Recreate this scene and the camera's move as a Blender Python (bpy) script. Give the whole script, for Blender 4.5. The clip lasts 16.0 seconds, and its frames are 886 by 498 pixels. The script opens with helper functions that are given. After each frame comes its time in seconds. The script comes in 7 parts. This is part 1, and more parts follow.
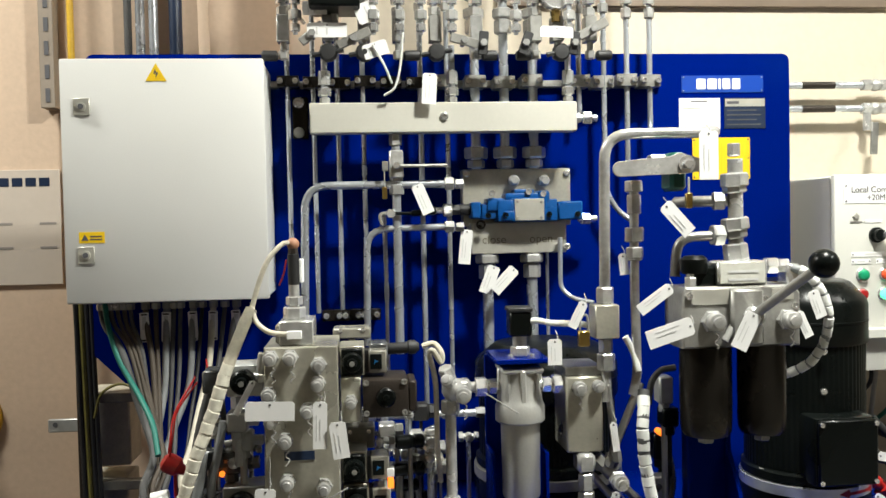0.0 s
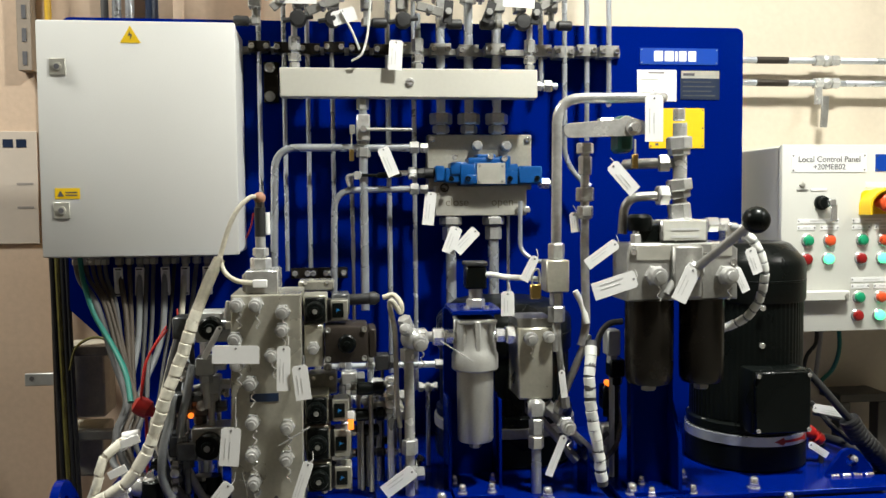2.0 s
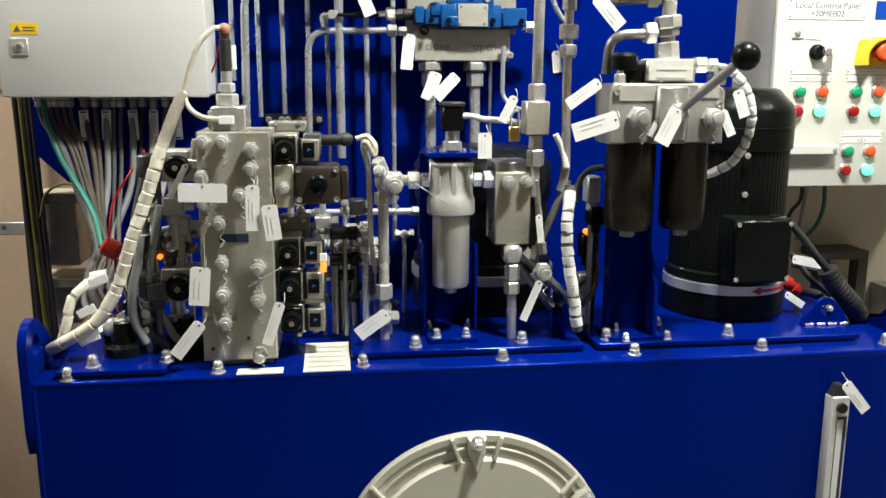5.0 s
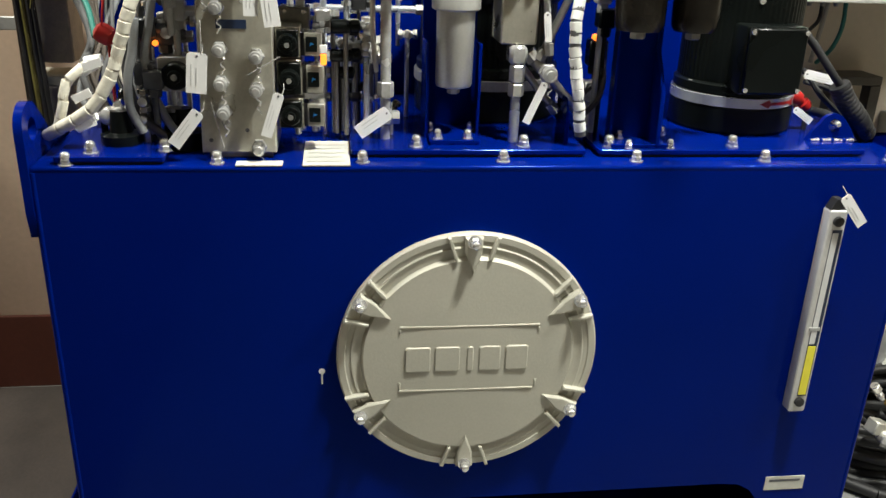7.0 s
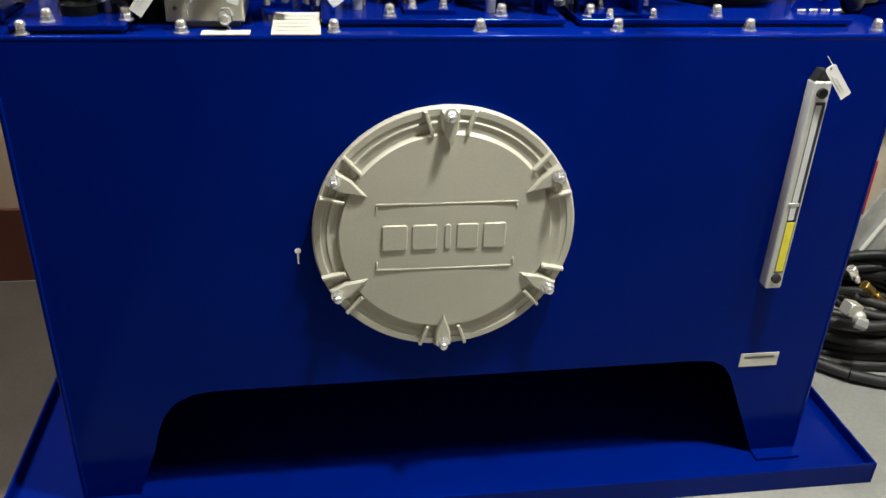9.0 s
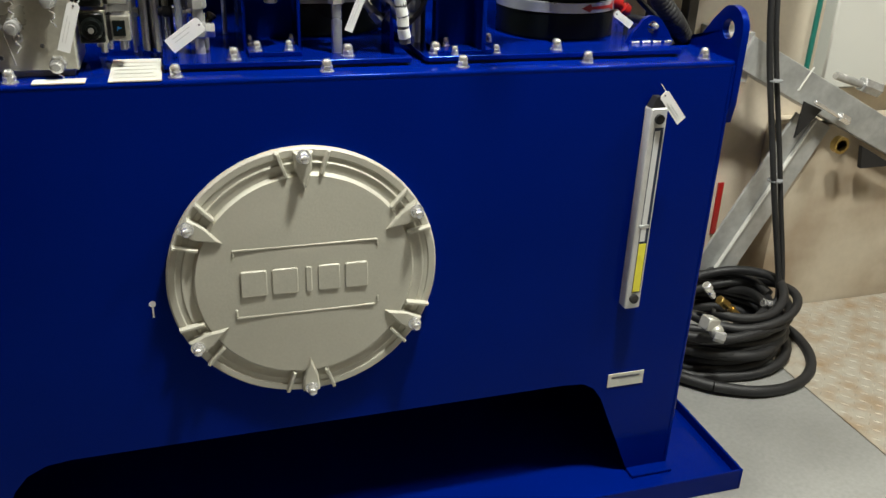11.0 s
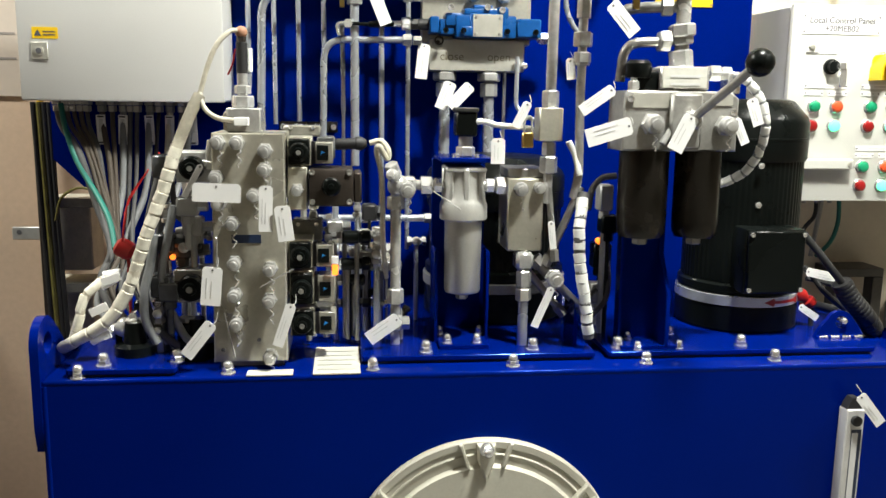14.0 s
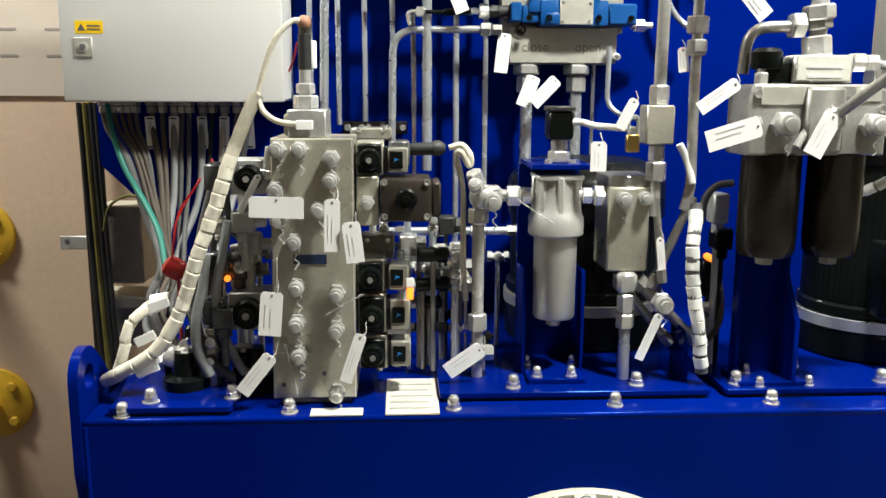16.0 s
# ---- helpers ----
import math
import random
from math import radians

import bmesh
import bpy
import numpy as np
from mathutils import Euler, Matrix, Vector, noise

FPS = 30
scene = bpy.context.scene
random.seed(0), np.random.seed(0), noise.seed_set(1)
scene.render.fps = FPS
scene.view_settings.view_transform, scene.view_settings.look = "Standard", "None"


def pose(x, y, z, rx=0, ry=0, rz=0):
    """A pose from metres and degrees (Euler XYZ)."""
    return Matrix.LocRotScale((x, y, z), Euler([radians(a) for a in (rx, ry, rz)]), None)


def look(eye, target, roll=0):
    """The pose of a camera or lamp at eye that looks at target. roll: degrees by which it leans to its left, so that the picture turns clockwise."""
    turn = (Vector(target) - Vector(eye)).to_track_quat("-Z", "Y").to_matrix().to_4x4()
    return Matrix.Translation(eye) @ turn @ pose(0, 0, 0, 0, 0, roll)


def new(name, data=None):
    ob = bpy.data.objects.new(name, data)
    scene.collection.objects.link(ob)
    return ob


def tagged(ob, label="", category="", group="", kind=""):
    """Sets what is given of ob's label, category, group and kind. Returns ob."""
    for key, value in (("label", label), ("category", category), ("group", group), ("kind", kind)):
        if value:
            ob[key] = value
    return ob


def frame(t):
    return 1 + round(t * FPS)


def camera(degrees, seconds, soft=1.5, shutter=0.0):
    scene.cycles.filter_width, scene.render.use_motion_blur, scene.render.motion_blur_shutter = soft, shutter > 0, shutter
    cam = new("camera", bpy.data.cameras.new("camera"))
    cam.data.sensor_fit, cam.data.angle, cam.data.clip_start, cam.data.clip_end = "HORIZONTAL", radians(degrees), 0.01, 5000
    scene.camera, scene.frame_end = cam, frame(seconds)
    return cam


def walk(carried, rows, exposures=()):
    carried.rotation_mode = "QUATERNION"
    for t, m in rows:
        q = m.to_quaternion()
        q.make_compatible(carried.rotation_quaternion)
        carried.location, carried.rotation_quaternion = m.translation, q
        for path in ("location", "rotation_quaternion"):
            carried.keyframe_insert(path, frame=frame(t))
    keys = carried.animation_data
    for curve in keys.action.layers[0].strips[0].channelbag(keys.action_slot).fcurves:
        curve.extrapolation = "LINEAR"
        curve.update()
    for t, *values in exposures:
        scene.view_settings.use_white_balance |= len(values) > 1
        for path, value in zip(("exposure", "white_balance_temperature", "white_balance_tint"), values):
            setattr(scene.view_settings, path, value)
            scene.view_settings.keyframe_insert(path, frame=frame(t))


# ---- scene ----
cam = camera(55.1, 16.0)
PATH = [
    (0, (-0.297, -1.314, 1.571), (-0.103, 0.675, 1.509), -1.2),
    (0.5, (-0.295, -1.364, 1.552), (-0.072, 0.621, 1.454), -0.4),
    (1, (-0.284, -1.392, 1.53), (-0.029, 0.586, 1.386), -0.4),
    (1.5, (-0.277, -1.4, 1.533), (-0.049, 0.585, 1.435), -0.9),
    (2, (-0.266, -1.398, 1.528), (-0.031, 0.585, 1.422), -0.5),
    (2.5, (-0.253, -1.39, 1.512), (0.01, 0.586, 1.342), -0.7),
    (3, (-0.249, -1.38, 1.501), (0.019, 0.59, 1.283), -0.7),
    (3.2, (-0.25, -1.377, 1.5), (0.017, 0.592, 1.271), -0.7),
    (5.3, (-0.233, -1.364, 1.446), (0.013, 0.576, 1.026), 0.3),
    (5.5, (-0.24, -1.37, 1.416), (0.002, 0.567, 0.982), 0.4),
    (6, (-0.235, -1.373, 1.402), (-0.009, 0.545, 0.881), 0.8),
    (6.5, (-0.24, -1.363, 1.417), (0.005, 0.511, 0.763), 1.6),
    (7, (-0.234, -1.373, 1.389), (0.008, 0.466, 0.641), 2.0),
    (7.5, (-0.233, -1.373, 1.369), (0.026, 0.421, 0.522), 2.2),
    (8, (-0.229, -1.376, 1.35), (0.041, 0.386, 0.442), 2.0),
    (8.2, (-0.226, -1.375, 1.345), (0.037, 0.37, 0.404), 2.1),
    (10.3, (-0.197, -1.38, 1.304), (0.278, 0.338, 0.397), 2.3),
    (10.5, (-0.184, -1.38, 1.309), (0.345, 0.328, 0.413), 2.3),
    (11, (-0.177, -1.384, 1.314), (0.366, 0.349, 0.477), 2.1),
    (11.5, (-0.204, -1.383, 1.332), (0.246, 0.413, 0.575), 1.9),
    (12, (-0.224, -1.382, 1.355), (0.156, 0.476, 0.719), 1.5),
    (12.5, (-0.233, -1.378, 1.383), (0.063, 0.521, 0.829), 1.0),
    (13, (-0.237, -1.371, 1.407), (0.01, 0.559, 0.942), 0.6),
    (13.5, (-0.246, -1.366, 1.424), (-0.049, 0.589, 1.05), 0.7),
    (14, (-0.235, -1.37, 1.432), (-0.011, 0.588, 1.091), 0.8),
    (14.5, (-0.234, -1.376, 1.438), (-0.019, 0.588, 1.128), 0.7),
    (15, (-0.213, -1.34, 1.442), (-0.041, 0.625, 1.112), -0.3),
    (15.5, (-0.189, -1.281, 1.452), (-0.161, 0.692, 1.125), -0.3),
    (16, (-0.27, -1.169, 1.441), (-0.17, 0.795, 1.081), 0.2),
]
EXPOSURES = [(0, -0.22), (1, -0.42), (2, -0.36), (3, -0.26), (5.5, 0.12), (6.5, 0.12), (7.5, 0.22), (8, 0.24), (10.5, 0.06), (11.5, 0.04), (12.5, 0.14), (13.5, 0.18), (14.5, 0.2), (15, 0.22), (16, 0.2)]
walk(cam, [(t, look(eye, target, roll)) for t, eye, target, roll in PATH], EXPOSURES)

# ---- light ----
world = bpy.data.worlds.new("room_air")
scene.world = world
world.use_nodes = True
world.node_tree.nodes["Background"].inputs[0].default_value = (1.0, 0.93, 0.82, 1)
world.node_tree.nodes["Background"].inputs[1].default_value = 0.01
scene.view_settings.exposure = 0.0


def unseen_lamp(x, y, z, power, wide=0.30, deep=0.30):
    data = bpy.data.lights.new("unseen_lamp_glow", "AREA")
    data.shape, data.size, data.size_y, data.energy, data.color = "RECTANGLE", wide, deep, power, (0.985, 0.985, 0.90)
    ob = new("unseen_lamp_glow", data)
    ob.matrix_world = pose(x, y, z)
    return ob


# x, y, z, power, width, depth of each unseen ceiling lamp
# first three set from cast shadows; last is fill added for left wall
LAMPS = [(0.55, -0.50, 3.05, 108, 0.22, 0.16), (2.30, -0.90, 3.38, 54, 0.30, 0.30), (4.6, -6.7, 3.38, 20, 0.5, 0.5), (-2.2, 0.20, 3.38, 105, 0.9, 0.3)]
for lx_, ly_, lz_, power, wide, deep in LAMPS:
    unseen_lamp(lx_, ly_, lz_, power, wide, deep)


# ---- materials ----
def material(name, color, rough=0.5, metal=0.0, vary=0.12, scale=6.0, fine=60.0, bump=0.0, coat=0.0, second=None, patch=0.5, rvary=0.15, spec=0.5):
    """Base colour varied at two scales, with roughness wear and fine relief."""
    m = bpy.data.materials.new(name)
    m.use_nodes = True
    nt = m.node_tree
    b = nt.nodes["Principled BSDF"]
    co = nt.nodes.new("ShaderNodeTexCoord")
    big, small = nt.nodes.new("ShaderNodeTexNoise"), nt.nodes.new("ShaderNodeTexNoise")
    big.inputs["Scale"].default_value, small.inputs["Scale"].default_value = scale, fine
    big.inputs["Detail"].default_value, small.inputs["Detail"].default_value = 5, 3
    for n in (big, small):
        nt.links.new(co.outputs["Object"], n.inputs["Vector"])
    ramp = nt.nodes.new("ShaderNodeValToRGB")
    ramp.color_ramp.elements[0].position, ramp.color_ramp.elements[1].position = patch - 0.15, patch + 0.2
    dark = second or tuple(c * (1 - vary) for c in color)
    ramp.color_ramp.elements[0].color = (*dark, 1)
    ramp.color_ramp.elements[1].color = (*color, 1)
    nt.links.new(big.outputs["Fac"], ramp.inputs["Fac"])
    mix = nt.nodes.new("ShaderNodeMix")
    mix.data_type, mix.blend_type = "RGBA", "MULTIPLY"
    mix.inputs["Factor"].default_value = 1.0
    grain = nt.nodes.new("ShaderNodeMapRange")
    grain.inputs["To Min"].default_value, grain.inputs["To Max"].default_value = 1 - vary * 0.8, 1 + vary * 0.5
    nt.links.new(small.outputs["Fac"], grain.inputs["Value"])
    nt.links.new(ramp.outputs["Color"], mix.inputs["A"])
    nt.links.new(grain.outputs["Result"], mix.inputs["B"])
    nt.links.new(mix.outputs["Result"], b.inputs["Base Color"])
    rr = nt.nodes.new("ShaderNodeMapRange")
    rr.inputs["To Min"].default_value, rr.inputs["To Max"].default_value = max(0.04, rough - rvary), min(1, rough + rvary)
    nt.links.new(big.outputs["Fac"], rr.inputs["Value"])
    nt.links.new(rr.outputs["Result"], b.inputs["Roughness"])
    b.inputs["Metallic"].default_value = metal
    b.inputs["Specular IOR Level"].default_value = spec
    b.inputs["Coat Weight"].default_value = coat
    b.inputs["Coat Roughness"].default_value = 0.15
    if bump:
        bp = nt.nodes.new("ShaderNodeBump")
        bp.inputs["Strength"].default_value, bp.inputs["Distance"].default_value = bump, 0.002
        nt.links.new(small.outputs["Fac"], bp.inputs["Height"])
        nt.links.new(bp.outputs["Normal"], b.inputs["Normal"])
    return m


def glow(name, color, strength):
    m = bpy.data.materials.new(name)
    m.use_nodes = True
    b = m.node_tree.nodes["Principled BSDF"]
    b.inputs["Base Color"].default_value = (*color, 1)
    b.inputs["Emission Color"].default_value = (*color, 1)
    b.inputs["Emission Strength"].default_value = strength
    return m


BLUE = material("blue_enamel", (0.0, 0.0082, 0.155), 0.16, 0, 0.14, 2.5, 220, 0.04, 0.0, rvary=0.06, spec=0.20)
BLUE.node_tree.nodes["Principled BSDF"].inputs["Specular Tint"].default_value = (0.03, 0.2, 1.0, 1)
SIGN_BLUE = material("sign_blue", (0.003, 0.05, 0.36), 0.35, 0, 0.05)
VALVE_BLUE = material("valve_blue", (0.003, 0.072, 0.27), 0.3, 0, 0.2, 14, 120, 0.1)
ZINC = material("zinc_tube", (0.66, 0.70, 0.75), 0.28, 0.7, 0.18, 10, 90, 0.04)
STEEL = material("fitting_steel", (0.70, 0.70, 0.68), 0.22, 0.55, 0.34, 24, 120, 0.06)
DULL = material("dull_steel", (0.40, 0.395, 0.37), 0.38, 0.6, 0.3, 18, 120, 0.1)
NICKEL = material("nickel_block", (0.58, 0.56, 0.47), 0.31, 0.58, 0.24, 9, 140, 0.05)
CHROME = material("bright_chrome", (0.85, 0.85, 0.84), 0.16, 0.8, 0.1, 20, 120)
CASTALU = material("cast_aluminium", (0.58, 0.58, 0.55), 0.36, 0.6, 0.16, 9, 260, 0.10)
COVERGREY = material("cover_grey_enamel", (0.50, 0.485, 0.41), 0.5, 0.1, 0.10, 5, 220, 0.12)
BAR = material("grey_bar_enamel", (0.56, 0.55, 0.49), 0.42, 0.1, 0.06, 5, 120, 0.05)
ENCL = material("light_grey_powder_coat", (0.67, 0.67, 0.65), 0.45, 0, 0.06, 3, 400, 0.05)
CABWHITE = material("panel_powder_coat", (0.61, 0.61, 0.565), 0.45, 0, 0.05, 3, 400, 0.2)
BLACK = material("black_enamel", (0.0045, 0.006, 0.0055), 0.30, 0, 0.3, 10, 160, 0.10, 0.0, spec=0.17)
RUBBER = material("black_rubber", (0.016, 0.016, 0.017), 0.55, 0, 0.3, 12, 120, 0.2)
BRONZE = material("dark_anodised", (0.030, 0.026, 0.021), 0.24, 0.6, 0.4, 9, 140, 0.05)
BROWNBLK = material("brown_black_casting", (0.045, 0.035, 0.028), 0.45, 0.4, 0.3, 20, 200, 0.3)
TAGWHITE = material("tag_card", (0.81, 0.81, 0.80), 0.5, 0, 0.05, 20, 200)
PRINT = material("faint_print", (0.60, 0.60, 0.59), 0.6)
TAGDARK = material("tag_print", (0.10, 0.10, 0.11), 0.6)
YELLOW = material("warning_yellow", (0.85, 0.55, 0.01), 0.45, 0, 0.06)
PIPEYEL = material("yellow_enamel", (0.75, 0.46, 0.03), 0.45, 0, 0.25, 14, 120, 0.2)
BRASS = material("brass", (0.60, 0.42, 0.14), 0.28, 1.0, 0.2)
CONDUIT = material("cream_conduit", (0.62, 0.58, 0.47), 0.55, 0, 0.3, 22, 160, 0.25)
CONDWHITE = material("white_conduit", (0.72, 0.73, 0.70), 0.5, 0, 0.12, 18, 160, 0.2)
CABLEGREY = material("grey_cable", (0.105, 0.105, 0.105), 0.6, 0, 0.3, 18, 160, 0.1, spec=0.25)
CABLELIGHT = material("light_grey_cable", (0.25, 0.26, 0.265), 0.5, 0, 0.2, 18, 160, 0.1, spec=0.3)
CORE = material("tan_wrap_core", (0.60, 0.55, 0.44), 0.6, 0, 0.3, 22, 160, 0.25)
WRAP = material("cream_spiral_wrap", (0.72, 0.69, 0.58), 0.45, 0, 0.2, 40, 160, 0.1)
GAUGEALU = material("pale_aluminium", (0.60, 0.60, 0.59), 0.38, 0.3, 0.1, 30, 200, 0.05)
MATDARK = material("dark_brown_floor", (0.066, 0.053, 0.045), 0.7, 0, 0.35, 7, 110, 0.4)
COPPER = material("brown_cap", (0.34, 0.17, 0.10), 0.5, 0, 0.2)
CABLEGREEN = material("green_cable", (0.010, 0.16, 0.125), 0.5, 0, 0.15)
GREENYEL = material("earth_cable", (0.17, 0.15, 0.035), 0.5, 0, 0.4, 30)
RED = material("red_plastic", (0.40, 0.014, 0.012), 0.35, 0, 0.12)
DARKRED = material("dark_red_lens", (0.30, 0.012, 0.012), 0.25)
GREEN = material("green_button", (0.01, 0.30, 0.14), 0.3)
GREENLIT = glow("lit_green_lamp", (0.12, 0.95, 0.45), 1.6)
ORANGELIT = glow("lit_orange_led", (1.0, 0.22, 0.02), 1.8)
REDLIT = material("red_orange_button", (0.80, 0.10, 0.03), 0.3)
WALLC = material("cream_wall_paint", (0.66, 0.58, 0.46), 0.75, 0, 0.10, 1.6, 60, 0.25)
WALLP = material("pink_cream_wall_paint", (0.64, 0.485, 0.36), 0.75, 0, 0.16, 1.8, 60, 0.25)
SKIRT = material("brown_skirting_paint", (0.13, 0.035, 0.02), 0.6, 0, 0.25, 6, 60, 0.2)
FLOORM = material("grey_screed", (0.26, 0.26, 0.245), 0.6, 0, 0.28, 2.5, 90, 0.3)
CHECKER = material("worn_checker_plate", (0.40, 0.37, 0.31), 0.5, 0.2, 0.2, 14, 60, 0.3, second=(0.30, 0.21, 0.12), patch=0.38)
STAINED = material("stained_concrete", (0.52, 0.46, 0.36), 0.6, 0, 0.14, 3.2, 26, 0.10, second=(0.25, 0.17, 0.10), patch=0.42)
CEILM = material("white_ceiling_paint", (0.75, 0.72, 0.66), 0.8, 0, 0.06)
GALV = material("galvanised_section", (0.50, 0.51, 0.50), 0.42, 0.4, 0.25, 16, 60, 0.05)
TEALBLK = material("dark_green_plastic", (0.006, 0.07, 0.055), 0.35)
OIL = material("yellow_oil", (0.80, 0.72, 0.06), 0.25)
GAUGEW = material("gauge_scale_white", (0.66, 0.66, 0.66), 0.4)
PLASTCLR = material("smoky_plastic", (0.075, 0.08, 0.085), 0.18, 0, 0.3, 30)
TRAYCARD = material("worn_label_card", (0.60, 0.60, 0.54), 0.55, 0, 0.15, 25, 120)
SMOKE = material("smoky_clear_plastic", (0.27, 0.26, 0.22), 0.16, 0, 0.3, 26, 120, 0.05)
MARKBLUE = material("small_blue_mark", (0.01, 0.16, 0.42), 0.4)
PLATE = material("engraved_plate", (0.55, 0.54, 0.48), 0.4, 0.5, 0.1, 30)
DARKPLATE = material("dark_blue_plate", (0.010, 0.022, 0.055), 0.4)


# ---- mesh helpers ----
def box(x0, x1, y0, y1, z0, z1, bev=0.0015, turn=None, seg=1):
    bm = bmesh.new()
    c = Vector(((x0 + x1) / 2, (y0 + y1) / 2, (z0 + z1) / 2))
    bmesh.ops.create_cube(bm, size=1.0, matrix=Matrix.Diagonal((abs(x1 - x0), abs(y1 - y0), abs(z1 - z0), 1)))
    if bev:
        bmesh.ops.bevel(bm, geom=bm.edges[:], offset=min(bev, 0.45 * min(abs(x1 - x0), abs(y1 - y0), abs(z1 - z0))), segments=seg, affect="EDGES", profile=0.5)
    m = Matrix.Translation(c)
    if turn:
        m = m @ Euler([radians(a) for a in turn]).to_matrix().to_4x4()
    bmesh.ops.transform(bm, matrix=m, verts=bm.verts[:])
    return bm


def aim(p0, p1):
    d = Vector(p1) - Vector(p0)
    return Matrix.Translation(p0) @ d.to_track_quat("Z", "Y").to_matrix().to_4x4(), d.length


def lathe(p0, p1, profile, n=20, spin=0.0):
    """Turned piece on the axis p0-p1. profile: (radius, height along the axis in metres)."""
    m, _ = aim(p0, p1)
    bm = bmesh.new()
    rings = []
    for r, h in profile:
        rings.append([bm.verts.new((r * math.cos(spin + 2 * math.pi * k / n), r * math.sin(spin + 2 * math.pi * k / n), h)) for k in range(n)] if r > 1e-5 else [bm.verts.new((0, 0, h))])
    for a, b in zip(rings, rings[1:]):
        for k in range(n):
            q = [a[k % len(a)], a[(k + 1) % len(a)], b[(k + 1) % len(b)], b[k % len(b)]]
            u = []
            for v in q:
                if v not in u:
                    u.append(v)
            if len(u) > 2:
                bm.faces.new(u)
    for ring, flip in ((rings[0], True), (rings[-1], False)):
        if len(ring) > 2:
            bm.faces.new(ring[::-1] if flip else ring)
    bmesh.ops.transform(bm, matrix=m, verts=bm.verts[:])
    bmesh.ops.recalc_face_normals(bm, faces=bm.faces[:])
    return bm


def rod(p0, p1, r, n=16, c=0.0008):
    h = (Vector(p1) - Vector(p0)).length
    c = min(c, r * 0.4, h * 0.3)
    return lathe(p0, p1, [(r - c, 0), (r, c), (r, h - c), (r - c, h)], n)


def hexa(p0, p1, af, spin=0.0):
    """Hexagonal nut of the width af across flats, with chamfered ends."""
    h = (Vector(p1) - Vector(p0)).length
    r = af / math.sqrt(3)
    c = min(0.12 * r, 0.3 * h)
    return lathe(p0, p1, [(r * 0.88, 0), (r, c), (r, h - c), (r * 0.88, h)], 6, spin)


def ball(c, r, n=14, squash=1.0):
    k = 8
    prof = [(max(0.0, r * math.sin(math.pi * i / k)) if 0 < i < k else 0.0, r * squash * -math.cos(math.pi * i / k)) for i in range(k + 1)]
    return lathe(c, (c[0], c[1], c[2] + 1), prof, n)


def rounded_path(pts, bend):
    pts = [Vector(p) for p in pts]
    out = [pts[0]]
    for a, b, c in zip(pts, pts[1:], pts[2:]):
        u, v = a - b, c - b
        d = min(bend, u.length * 0.49, v.length * 0.49)
        u.normalize(), v.normalize()
        for k in range(7):
            t = k / 6
            out.append((b + u * d) * (1 - t) ** 2 + b * 2 * t * (1 - t) + (b + v * d) * t ** 2)
    return out + [pts[-1]]


def smooth_path(pts, steps=6):
    """Catmull-Rom through the points."""
    p = [Vector(q) for q in pts]
    p = [p[0] * 2 - p[1]] + p + [p[-1] * 2 - p[-2]]
    out = []
    for i in range(1, len(p) - 2):
        for k in range(steps):
            t = k / steps
            out.append(0.5 * ((2 * p[i]) + (p[i + 1] - p[i - 1]) * t + (2 * p[i - 1] - 5 * p[i] + 4 * p[i + 1] - p[i + 2]) * t * t + (3 * p[i] - p[i - 1] - 3 * p[i + 1] + p[i + 2]) * t ** 3))
    return out + [p[-2]]


def sweep(path, radius, n=10):
    """Tube along a path; radius: a number, or a function of the length so far."""
    bm = bmesh.new()
    path = [Vector(p) for p in path]
    path = [p for k, p in enumerate(path) if k == 0 or (p - path[k - 1]).length > 1e-5]
    side = None
    rings, run = [], 0.0
    for k, p in enumerate(path):
        d = (path[min(k + 1, len(path) - 1)] - path[max(k - 1, 0)]).normalized()
        if side is None:
            side = d.orthogonal().normalized()
        side = (side - d * side.dot(d)).normalized()
        up = d.cross(side)
        run += (p - path[k - 1]).length if k else 0
        r = radius(run) if callable(radius) else radius
        rings.append([bm.verts.new(p + r * (side * math.cos(2 * math.pi * j / n) + up * math.sin(2 * math.pi * j / n))) for j in range(n)])
    for a, b in zip(rings, rings[1:]):
        for j in range(n):
            bm.faces.new((a[j], a[(j + 1) % n], b[(j + 1) % n], b[j]))
    bm.faces.new(rings[0][::-1]), bm.faces.new(rings[-1])
    bmesh.ops.recalc_face_normals(bm, faces=bm.faces[:])
    return bm


def pipe(pts, r, bend=0.03, n=14):
    return sweep(rounded_path(pts, bend), r, n)


def hose(pts, r, n=10, steps=6):
    return sweep(smooth_path(pts, steps), r, n)


def ribbed(pts, r, pitch=0.016, groove=0.12, steps=22, n=12):
    """Spiral wrap or ribbed conduit."""
    return sweep(smooth_path(pts, steps), lambda s: r * (1 - groove * (1 if (s / pitch) % 1 < 0.22 else 0)), n)


